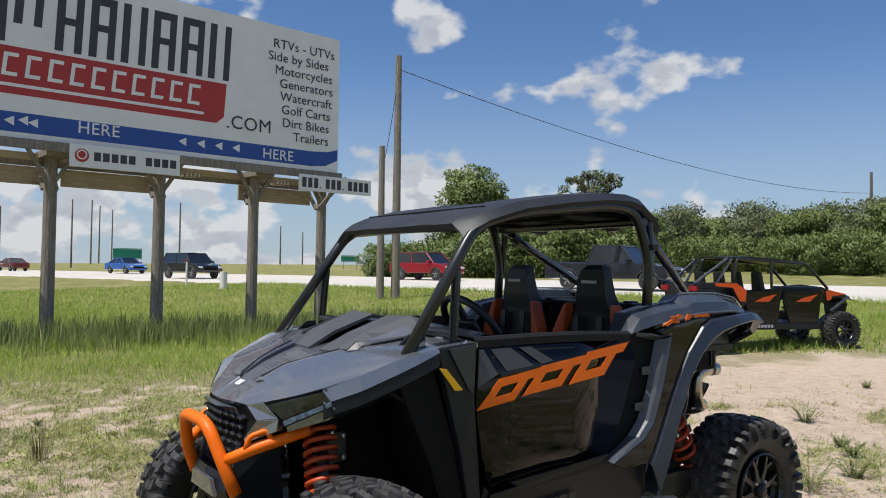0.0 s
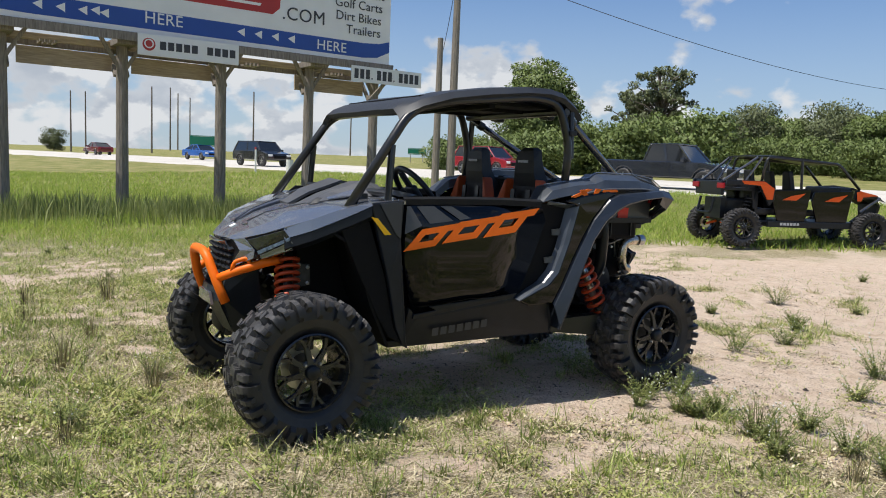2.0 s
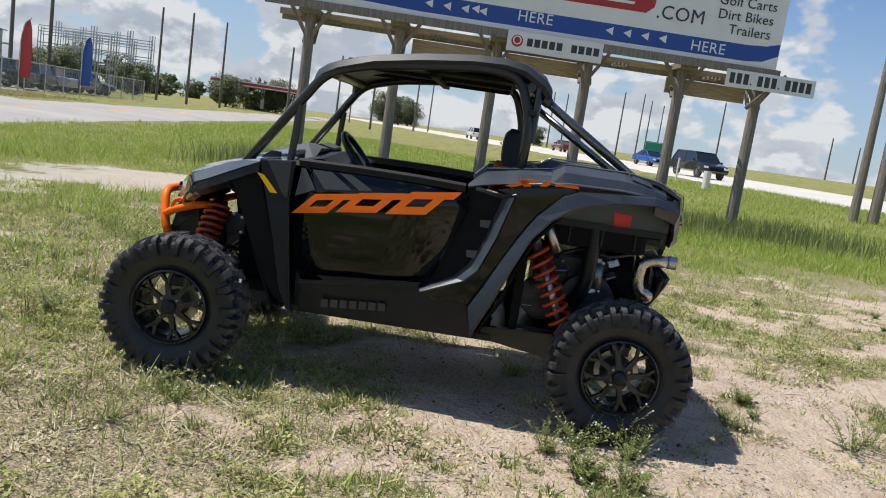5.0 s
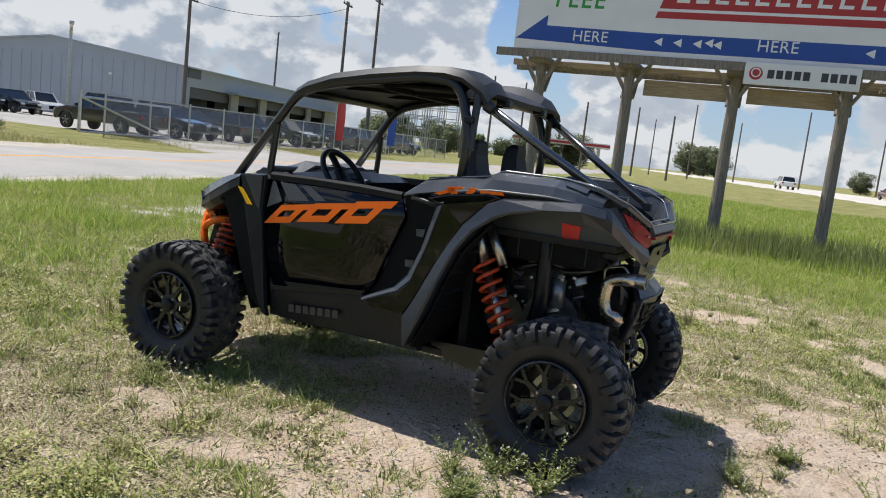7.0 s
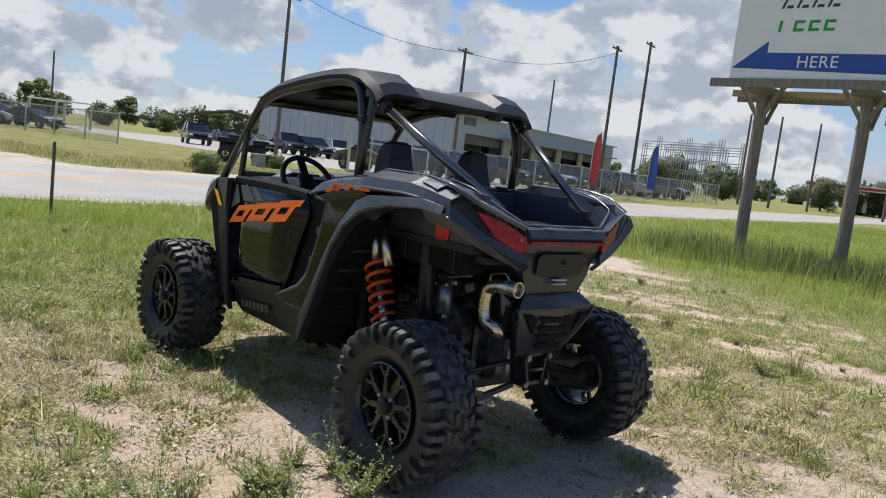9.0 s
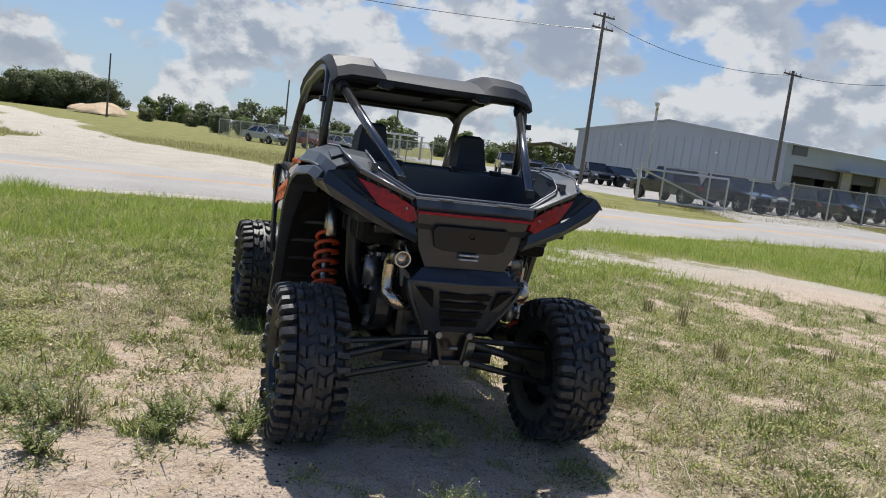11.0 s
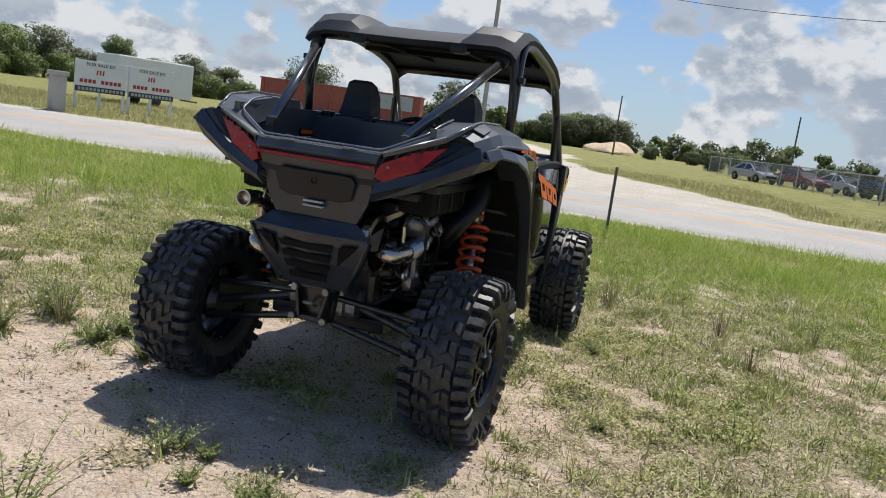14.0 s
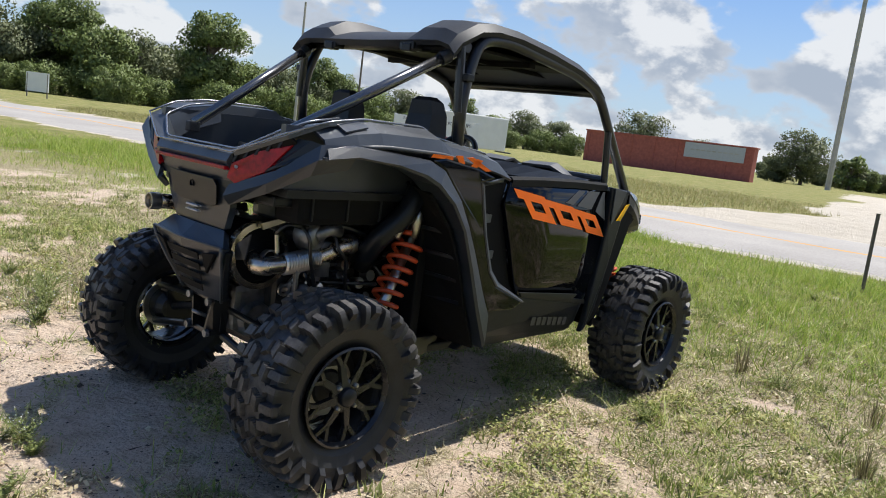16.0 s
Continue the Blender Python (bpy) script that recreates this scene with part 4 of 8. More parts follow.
# bumper: orange tube hoop with side arms
vp("front_bumper", joined(
    tube([(1.405, 0.228, 0.60), (1.445, 0.215, 0.70), (1.485, 0.135, 0.855), (1.485, -0.135, 0.855), (1.445, -0.215, 0.70), (1.405, -0.228, 0.60)], 0.0245, 12, 0.07),
    *[tube([(1.445, s * 0.205, 0.722), (1.37, s * 0.265, 0.765), (1.21, s * 0.34, 0.822), (1.12, s * 0.30, 0.828)], 0.022, 12, 0.05) for s in (1, -1)],
    *[tube([(1.385, s * 0.262, 0.765), (1.375, s * 0.268, 0.815), (1.315, s * 0.295, 0.838), (1.295, s * 0.305, 0.79)], 0.011, 8, 0.02) for s in (1, -1)]), M_ORANGE, "glossy orange tube bumper", smooth=True)

# doors, rockers and their graphics
DOOR = [(0.600, 1.165), (-0.245, 1.165), (-0.285, 1.120), (-0.275, 1.04), (-0.125, 0.665), (-0.10, 0.63), (0.50, 0.545), (0.555, 0.60), (0.612, 0.95)]


def on_door(pts, s, out, dz=0.0):
    return [(x, s * (door_y(x, z) + out), z) for x, z in pts]


for s in (1, -1):
    lower = [p for p in DOOR if p[1] < 1.0]
    shell = loft([[(x, s * door_y(x, z), z) for x, z in row] for row in (
        [(0.600, 1.165), (0.4, 1.168), (0.1, 1.168), (-0.245, 1.165)], [(0.612, 1.00), (0.4, 1.03), (0.1, 1.045), (-0.282, 1.06)],
        [(0.600, 0.86), (0.4, 0.86), (0.1, 0.86), (-0.205, 0.865)], [(0.57, 0.70), (0.4, 0.70), (0.1, 0.70), (-0.14, 0.70)], [(0.52, 0.548), (0.4, 0.562), (0.1, 0.60), (-0.10, 0.632)])], 0.03)
    door = vp("door", shell, M_GLOSS, "glossy black door with orange and grey graphics", smooth=True)
    vp("door_rail", loft([[(x, s * (door_y(x, 1.16) + o), z + zz) for o, zz in ((0.004, -0.03), (0.008, 0.0), (-0.004, 0.012), (-0.045, 0.01), (-0.05, -0.03))] for x, z in ((0.605, 1.165), (0.3, 1.172), (0.0, 1.172), (-0.25, 1.165))]), M_MATTE, parent=door)
    vp("door_trim", slab([(0.535, s * (door_y(0.53, 0.55) + 0.004), 0.535), (-0.08, s * (door_y(-0.08, 0.62) + 0.004), 0.625), (-0.10, s * (door_y(-0.1, 0.65) + 0.004), 0.65), (0.44, s * (door_y(0.44, 0.6) + 0.004), 0.598), (0.40, s * (door_y(0.4, 0.6) + 0.004), 0.578), (0.53, s * (door_y(0.53, 0.56) + 0.004), 0.56)], (0, s * 0.012, 0), 0.003), M_PLASTIC, parent=door)
    # grey wedge stripes at the front of the door
    for pts in ([(0.585, 1.13), (0.565, 1.13), (0.50, 1.03), (0.60, 0.985)], [(0.53, 1.13), (0.43, 1.132), (0.315, 1.055), (0.455, 1.04)], [(0.39, 1.132), (0.325, 1.132), (0.21, 1.07), (0.275, 1.06)]):
        vp("stripe", slab(on_door(pts, s, 0.003), (0, s * 0.002, 0)), M_GREY2, parent=door)
    # door graphic: three slanted orange blocks with dark slits
    for a0, a1, z0, z1, ln in ((0.57, 0.345, 0.895, 1.01, 0.11), (0.345, 0.09, 0.935, 1.05, 0.11), (0.09, -0.16, 0.965, 1.095, 0.12)):
        def pt(u, v):
            x = a0 + (a1 - a0) * u - ln * (v - 0.35)
            return (x, z0 + (z1 - z0) * v + 0.035 * u)
        for quad in (((0, 0.68), (1, 0.68), (1, 1), (0, 1)), ((0, 0.0), (0.82, 0.0), (0.82, 0.34), (0, 0.34)), ((0.0, 0.34), (0.22, 0.34), (0.22, 0.68), (0, 0.68)), ((0.6, 0.34), (0.82, 0.34), (0.82, 0.68), (0.6, 0.68))):
            vp("graphic", slab(on_door([pt(u, v) for u, v in quad], s, 0.0035), (0, s * 0.002, 0)), M_ORANGE, parent=door)
    # rocker below the door
    rock = [(0.555, 0.60, 0.0), (0.50, 0.545, 0.0), (-0.10, 0.63, 0.0), (-0.12, 0.612, 0.0), (-0.345, 0.585, 0.0), (-0.385, 0.45, 0.0), (-0.41, 0.385, -0.05), (0.52, 0.368, -0.05), (0.56, 0.42, -0.03)]
    rk = vp("rocker_panel", slab([(x, s * (door_y(x, z) + o + 0.004), z) for x, z, o in rock], (0, -s * 0.06, 0), 0.012), M_PLASTIC2, "charcoal plastic rocker panel")
    for k in range(7):
        xx = 0.405 - k * 0.05
        zz = 0.432 + k * 0.005
        vp("graphic", slab([(x, s * (door_y(x, z) + 0.0065), z) for x, z in ((xx, zz), (xx - 0.036, zz + 0.003), (xx - 0.036, zz + 0.045), (xx, zz + 0.042))], (0, s * 0.002, 0)), M_CAPGREY, parent=rk)

# rear quarters
for s in (1, -1):
    # glossy quarter behind the intake, ending on the wheel flare
    quarter = [(-0.49, 1.145), (-0.40, 1.17), (-0.52, 1.205), (-0.72, 1.235), (-0.80, 1.222), (-0.725, 1.188), (-0.61, 1.068), (-0.545, 0.963), (-0.48, 0.843), (-0.40, 0.678), (-0.345, 0.583), (-0.175, 0.578), (-0.095, 0.612), (-0.20, 0.655), (-0.31, 0.70), (-0.37, 0.765), (-0.435, 0.937)]
    vp("rear_quarter_panel", slab([(x, s * (0.712 - 0.03 * max(0, z - 1.1)), z) for x, z in quarter], (0, -s * 0.05, 0), 0.010), M_GLOSS, "glossy black rear quarter panel")
    # intake recess between door and quarter, shade in its colour, with forward-facing grey blade
    scoop = [(-0.262, 1.155), (-0.50, 1.160), (-0.44, 0.94), (-0.375, 0.76), (-0.32, 0.69), (-0.12, 0.61), (-0.10, 0.64), (-0.155, 0.70), (-0.215, 0.88), (-0.285, 1.05)]
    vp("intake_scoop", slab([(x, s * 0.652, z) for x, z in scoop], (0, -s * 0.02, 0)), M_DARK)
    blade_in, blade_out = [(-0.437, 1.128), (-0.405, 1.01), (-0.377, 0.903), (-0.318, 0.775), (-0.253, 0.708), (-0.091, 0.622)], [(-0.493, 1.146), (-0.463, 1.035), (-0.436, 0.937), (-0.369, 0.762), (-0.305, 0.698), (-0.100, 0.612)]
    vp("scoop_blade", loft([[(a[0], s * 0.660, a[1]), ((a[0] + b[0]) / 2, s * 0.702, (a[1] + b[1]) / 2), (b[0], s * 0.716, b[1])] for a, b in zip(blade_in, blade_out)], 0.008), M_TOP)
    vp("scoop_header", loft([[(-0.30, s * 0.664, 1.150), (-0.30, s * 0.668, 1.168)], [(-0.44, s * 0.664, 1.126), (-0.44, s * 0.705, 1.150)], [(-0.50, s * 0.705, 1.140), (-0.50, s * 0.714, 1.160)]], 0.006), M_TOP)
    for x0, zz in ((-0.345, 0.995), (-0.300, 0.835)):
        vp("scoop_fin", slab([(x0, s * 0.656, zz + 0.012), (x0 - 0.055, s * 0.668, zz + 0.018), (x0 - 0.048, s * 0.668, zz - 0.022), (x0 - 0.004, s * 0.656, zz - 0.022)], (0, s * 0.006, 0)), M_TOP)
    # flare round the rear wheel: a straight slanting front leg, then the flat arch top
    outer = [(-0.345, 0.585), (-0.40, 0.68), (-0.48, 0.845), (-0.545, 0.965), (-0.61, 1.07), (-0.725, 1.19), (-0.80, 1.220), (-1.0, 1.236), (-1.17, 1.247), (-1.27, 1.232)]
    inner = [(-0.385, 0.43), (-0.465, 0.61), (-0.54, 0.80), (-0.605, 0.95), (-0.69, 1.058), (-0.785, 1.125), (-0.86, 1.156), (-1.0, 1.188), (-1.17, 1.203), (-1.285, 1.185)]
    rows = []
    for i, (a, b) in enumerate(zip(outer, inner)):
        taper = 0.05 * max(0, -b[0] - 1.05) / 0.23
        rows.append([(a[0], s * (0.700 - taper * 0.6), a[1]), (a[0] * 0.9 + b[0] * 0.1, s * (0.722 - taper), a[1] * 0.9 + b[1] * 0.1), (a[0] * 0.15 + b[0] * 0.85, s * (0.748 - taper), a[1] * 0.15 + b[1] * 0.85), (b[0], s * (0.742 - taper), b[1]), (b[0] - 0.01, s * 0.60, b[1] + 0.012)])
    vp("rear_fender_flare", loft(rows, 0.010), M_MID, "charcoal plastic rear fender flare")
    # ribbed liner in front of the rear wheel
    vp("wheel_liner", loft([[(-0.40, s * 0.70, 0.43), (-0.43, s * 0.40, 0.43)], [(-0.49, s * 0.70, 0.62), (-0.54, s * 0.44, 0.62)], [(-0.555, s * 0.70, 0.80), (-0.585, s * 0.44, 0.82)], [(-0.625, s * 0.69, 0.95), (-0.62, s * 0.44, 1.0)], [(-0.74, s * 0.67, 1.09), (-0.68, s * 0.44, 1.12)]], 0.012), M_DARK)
    for zz in (0.62, 0.72, 0.82, 0.92):
        xx = -0.50 - (zz - 0.62) * 0.33
        vp("liner_rib", slab([(xx, s * 0.68, zz), (xx - 0.03, s * 0.50, zz + 0.005), (xx - 0.03, s * 0.50, zz + 0.02), (xx, s * 0.68, zz + 0.015)], (-0.012, 0, 0)), M_PLASTIC)
    # upper bed side with its raised shoulder
    up_rows = []
    for x, z0, z1, y0, y1 in ((-0.26, 1.165, 1.17, 0.675, 0.60), (-0.34, 1.185, 1.255, 0.68, 0.56), (-0.50, 1.215, 1.285, 0.685, 0.56), (-0.66, 1.235, 1.30, 0.69, 0.56), (-0.72, 1.245, 1.335, 0.69, 0.55), (-1.02, 1.245, 1.335, 0.675, 0.55), (-1.12, 1.235, 1.315, 0.66, 0.54), (-1.24, 1.20, 1.29, 0.63, 0.50)):
        up_rows.append([(x, s * y0, z0), (x, s * (y0 - 0.025), (z0 + z1) / 2 + 0.01), (x, s * (y1 + 0.02), z1), (x, s * (y1 - 0.06), z1 - 0.005), (x, s * (y1 - 0.07), z1 - 0.06)])
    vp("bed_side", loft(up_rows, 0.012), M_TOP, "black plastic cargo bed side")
    for quad in (((-0.44, 1.197), (-0.475, 1.193), (-0.60, 1.243), (-0.56, 1.247)), ((-0.50, 1.237), (-0.535, 1.242), (-0.575, 1.203), (-0.54, 1.198)), ((-0.60, 1.203), (-0.63, 1.206), (-0.665, 1.247), (-0.625, 1.249)), ((-0.68, 1.228), (-0.68, 1.243), (-0.79, 1.246), (-0.80, 1.232))):
        vp("fender_graphic", slab([(x, s * 0.700, z) for x, z in quad], (0, s * 0.005, 0)), M_ORANGE)
    # tail wing under the lamp
    vp("tail_wing", loft([[(-1.14, s * 0.685, 1.245), (-1.17, s * 0.712, 1.215), (-1.18, s * 0.68, 1.16)], [(-1.285, s * 0.65, 1.238), (-1.305, s * 0.668, 1.185), (-1.30, s * 0.625, 1.125)], [(-1.345, s * 0.48, 1.125), (-1.365, s * 0.46, 1.075), (-1.35, s * 0.44, 1.035)], [(-1.40, s * 0.27, 1.045), (-1.415, s * 0.26, 1.0), (-1.38, s * 0.25, 0.965)]], 0.02), M_MID)
    vp("lamp_surround", loft([[(-1.275, s * 0.655, 1.235), (-1.29, s * 0.60, 1.245), (-1.30, s * 0.53, 1.245)], [(-1.335, s * 0.52, 1.15), (-1.345, s * 0.47, 1.14), (-1.348, s * 0.43, 1.125)], [(-1.385, s * 0.30, 1.06), (-1.39, s * 0.28, 1.06), (-1.39, s * 0.27, 1.06)]], 0.012), M_PLASTIC)
    vp("tail_light", slab([(-1.315, s * 0.525, 1.222), (-1.365, s * 0.40, 1.185), (-1.405, s * 0.285, 1.125), (-1.41, s * 0.265, 1.07), (-1.395, s * 0.30, 1.052), (-1.36, s * 0.43, 1.112)], (0.05, 0, 0), 0.005), M_RED, "dark red tail light")
    vp("lens_screw", moved(lathe([(0.0, -0.004), (0.006, -0.004), (0.006, 0.004)], 8), pose(-1.402, s * 0.315, 1.115, 0, 0, 90)), M_LGREY)
    for k in range(5):
        f = k / 4
        vp("vent_fin", slab([(-1.33 - 0.06 * f, s * (0.50 - 0.19 * f), 1.245 - 0.075 * f), (-1.335 - 0.06 * f, s * (0.49 - 0.19 * f), 1.243 - 0.075 * f), (-1.345 - 0.06 * f, s * (0.475 - 0.19 * f), 1.205 - 0.075 * f), (-1.34 - 0.06 * f, s * (0.485 - 0.19 * f), 1.207 - 0.075 * f)], (0.03, 0, 0)), M_PLASTIC)
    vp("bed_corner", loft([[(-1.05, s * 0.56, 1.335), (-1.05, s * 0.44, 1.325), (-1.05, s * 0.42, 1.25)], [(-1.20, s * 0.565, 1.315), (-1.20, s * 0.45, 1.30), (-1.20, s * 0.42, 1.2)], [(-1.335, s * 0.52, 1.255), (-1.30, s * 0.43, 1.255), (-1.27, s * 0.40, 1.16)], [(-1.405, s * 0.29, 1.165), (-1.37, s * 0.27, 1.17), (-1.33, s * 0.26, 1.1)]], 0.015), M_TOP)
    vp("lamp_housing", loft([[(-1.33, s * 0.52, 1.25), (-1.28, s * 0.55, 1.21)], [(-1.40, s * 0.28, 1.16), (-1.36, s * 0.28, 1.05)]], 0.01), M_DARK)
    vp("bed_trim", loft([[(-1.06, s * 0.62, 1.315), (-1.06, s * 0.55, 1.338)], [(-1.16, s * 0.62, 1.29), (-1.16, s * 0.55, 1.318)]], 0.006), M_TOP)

# cargo bed and tail
# thin grey tubes paint in the sun's highlight lines on the bed edges
vp("bed_rim_glint", tube([(-1.06, 0.445, 1.335), (-1.20, 0.452, 1.31), (-1.31, 0.43, 1.262), (-1.378, 0.272, 1.178), (-1.378, -0.272, 1.178), (-1.31, -0.43, 1.262), (-1.20, -0.452, 1.31), (-1.06, -0.445, 1.335)], 0.0045, 6, 0.03), M_GREY, smooth=True)
vp("bed_rim_glint", tube([(-1.34, 0.525, 1.262), (-1.412, 0.292, 1.168), (-1.412, -0.292, 1.168), (-1.34, -0.525, 1.262)], 0.004, 6, 0.02), M_GREY, smooth=True)
vp("bed_floor", joined(box(-1.30, -0.60, -0.50, 0.50, 1.03, 1.06), box(-1.385, -1.30, -0.30, 0.30, 1.03, 1.06)), M_PLASTIC)
for s in (1, -1):
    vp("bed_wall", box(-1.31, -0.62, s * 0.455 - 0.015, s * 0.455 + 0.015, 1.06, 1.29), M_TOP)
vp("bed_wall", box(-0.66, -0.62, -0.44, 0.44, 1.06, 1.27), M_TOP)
# added plate that stops sun leaking through the gaps around the bed
vp("bed_light_seal", box(-1.30, -0.62, -0.42, 0.42, 0.985, 1.025, 0.01), M_PLASTIC)
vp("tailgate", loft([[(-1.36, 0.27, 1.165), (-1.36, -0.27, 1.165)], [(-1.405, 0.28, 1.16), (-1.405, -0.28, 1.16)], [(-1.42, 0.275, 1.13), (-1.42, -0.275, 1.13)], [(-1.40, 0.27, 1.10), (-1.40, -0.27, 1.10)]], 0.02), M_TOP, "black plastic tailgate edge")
vp("tail_strip", box(-1.425, -1.40, -0.27, 0.27, 1.098, 1.112, 0.003), M_RED)
for yy in (0.14, -0.14):
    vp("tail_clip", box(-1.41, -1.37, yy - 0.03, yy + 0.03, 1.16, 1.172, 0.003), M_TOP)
vp("tail_panel", loft([[(-1.40, 0.265, 1.095), (-1.405, 0.0, 1.095), (-1.40, -0.265, 1.095)], [(-1.375, 0.25, 1.03), (-1.38, 0.0, 1.03), (-1.375, -0.25, 1.03)], [(-1.365, 0.235, 0.95), (-1.37, 0.0, 0.95), (-1.365, -0.235, 0.95)], [(-1.355, 0.19, 0.86), (-1.36, 0.0, 0.86), (-1.355, -0.19, 0.86)]], 0.03), M_MID, "charcoal plastic tail panel")
vp("plate_recess", slab([(-1.400, 0.165, 1.052), (-1.400, -0.165, 1.052), (-1.395, -0.185, 1.03), (-1.378, -0.165, 0.955), (-1.375, -0.12, 0.94), (-1.375, 0.12, 0.94), (-1.378, 0.165, 0.955), (-1.395, 0.185, 1.03)], (-0.005, 0, 0), 0.004), M_PLASTIC)
vp("latch", joined(box(-1.395, -1.375, -0.045, 0.045, 0.925, 0.933, 0.002), box(-1.395, -1.375, -0.045, 0.045, 0.906, 0.913, 0.002)), M_LGREY, "pale grey latch slot")
vp("tail_badge", moved(lathe([(0.0, -0.004), (0.013, -0.004), (0.013, 0.004)], 12), pose(-1.398, 0, 1.015, 0, 0, 90)), M_PLASTIC)
bumper = loft([[(-1.36, 0.20, 0.86), (-1.37, 0, 0.86), (-1.36, -0.20, 0.86)], [(-1.40, 0.27, 0.80), (-1.43, 0, 0.80), (-1.40, -0.27, 0.80)], [(-1.39, 0.255, 0.76), (-1.42, 0, 0.76), (-1.39, -0.255, 0.76)], [(-1.36, 0.22, 0.68), (-1.39, 0, 0.68), (-1.36, -0.22, 0.68)], [(-1.31, 0.15, 0.56), (-1.33, 0, 0.56), (-1.31, -0.15, 0.56)]], 0.03)
vp("rear_bumper", bumper, M_MID, "charcoal plastic rear bumper")
bx = lambda z: -1.432 + (0.80 - z) * 0.36 if z < 0.80 else -1.432 + (z - 0.80) * 0.9
# near-black slabs on the bumper face paint the shade of slots
for z, w in ((0.745, 0.125), (0.70, 0.115), (0.655, 0.105), (0.61, 0.09)):
    vp("slot_shade", slab([(bx(z + 0.014), w, z + 0.014), (bx(z + 0.014), -w, z + 0.014), (bx(z - 0.014), -w * 0.94, z - 0.014), (bx(z - 0.014), w * 0.94, z - 0.014)], (-0.006, 0, 0), 0.002), M_DARK)
for s in (1, -1):
    # dark triangle paints the shade of a side pocket
    vp("pocket_shade", slab([(bx(0.77) + 0.018, s * 0.235, 0.775), (bx(0.77) + 0.010, s * 0.155, 0.765), (bx(0.68) + 0.012, s * 0.14, 0.68)], (-0.012, 0, 0), 0.002), M_DARK)
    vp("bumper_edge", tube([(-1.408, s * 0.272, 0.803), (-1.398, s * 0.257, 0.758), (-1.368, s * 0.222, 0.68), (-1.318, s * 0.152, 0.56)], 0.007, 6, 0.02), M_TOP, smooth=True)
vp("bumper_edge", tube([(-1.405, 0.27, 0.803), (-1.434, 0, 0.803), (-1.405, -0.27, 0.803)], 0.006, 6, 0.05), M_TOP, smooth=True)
for s in (1, -1):
    vp("bumper_rib", tube([(-1.37, s * 0.26, 0.79), (-1.36, s * 0.23, 0.70), (-1.31, s * 0.16, 0.58)], 0.018, 8, 0.03), M_PLASTIC)
    vp("heat_shield", slab([(-1.33, s * 0.25, 0.82), (-1.30, s * 0.29, 0.86), (-1.31, s * 0.28, 0.76), (-1.34, s * 0.22, 0.75)], (0.006, 0, 0)), M_DSTEEL, "bare metal heat shield")

# engine bay behind the cabin
for s in (1, -1):
    # grey lines again stand in for bright highlights along the side edges
    vp("bed_rim_glint", tube([(-0.34, s * 0.575, 1.262), (-0.68, s * 0.575, 1.31), (-0.73, s * 0.565, 1.342), (-1.04, s * 0.565, 1.342), (-1.20, s * 0.572, 1.318), (-1.34, s * 0.525, 1.262)], 0.0045, 6, 0.03), M_GREY, smooth=True)
    vp("fender_edge", tube([(-0.46, s * 0.69, 1.20), (-0.72, s * 0.697, 1.246), (-1.02, s * 0.682, 1.252), (-1.14, s * 0.668, 1.24)], 0.008, 8, 0.05), M_GREY2, smooth=True)
vp("engine_block", joined(box(-1.1, -0.68, -0.2, 0.22, 0.45, 0.86, 0.03), box(-1.0, -0.75, -0.12, 0.15, 0.86, 0.98, 0.02), moved(lathe([(0.0, 0.0), (0.13, 0.0), (0.15, 0.03), (0.15, 0.09), (0.0, 0.09)], 24), pose(-0.98, 0.24, 0.62)), moved(lathe([(0.0, 0.0), (0.10, 0.0), (0.11, 0.03), (0.11, 0.07), (0.0, 0.07)], 24), pose(-0.72, 0.24, 0.60))), M_DSTEEL)
for z in np.arange(0.5, 0.84, 0.03):
    vp("cooling_fin", box(-1.02, -0.74, -0.24, -0.2, z, z + 0.012), M_DSTEEL)
vp("gearcase", joined(box(-1.24, -1.05, -0.12, 0.12, 0.42, 0.62, 0.03), moved(lathe([(0.0, -0.16), (0.07, -0.16), (0.08, -0.1), (0.08, 0.1), (0.07, 0.16), (0.0, 0.16)], 20), pose(-1.14, 0, 0.47))), M_CAST)
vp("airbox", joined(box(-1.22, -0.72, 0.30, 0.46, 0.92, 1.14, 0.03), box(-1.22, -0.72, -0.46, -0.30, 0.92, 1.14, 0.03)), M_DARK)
for s in (1, -1):
    for k in range(3):
        vp("airbox_rib", box(-1.16 + k * 0.17, -1.15 + k * 0.17, s * 0.462 - 0.006, s * 0.462 + 0.006, 0.94, 1.12, 0.003), M_PLASTIC)
    vp("valve_cover", box(-0.98, -0.78, s * 0.17 - 0.05, s * 0.17 + 0.05, 0.86, 0.93, 0.02), M_CAST)
    vp("canister", rod((-1.0, s * 0.34, 0.70), (-1.0, s * 0.34, 0.84), 0.042, 16), M_CAST, smooth=True)
    vp("wiring_loom", tube([(-1.18, s * 0.36, 0.92), (-1.05, s * 0.38, 0.88), (-0.92, s * 0.36, 0.91), (-0.78, s * 0.40, 0.86)], 0.012, 8, 0.05), M_TUBE, smooth=True)
vp("warning_sticker", slab([(-1.02, 0.473, 1.130), (-1.115, 0.473, 1.125), (-1.11, 0.473, 1.045), (-1.03, 0.473, 1.05)], (0, 0.004, 0)), M_REDST, "red warning sticker")
vp("snorkel_hose", tube([(-0.92, 0.40, 1.16), (-0.95, 0.44, 1.0), (-0.95, 0.42, 0.72), (-0.90, 0.34, 0.60)], 0.038, 14, 0.08), M_PLASTIC, smooth=True)
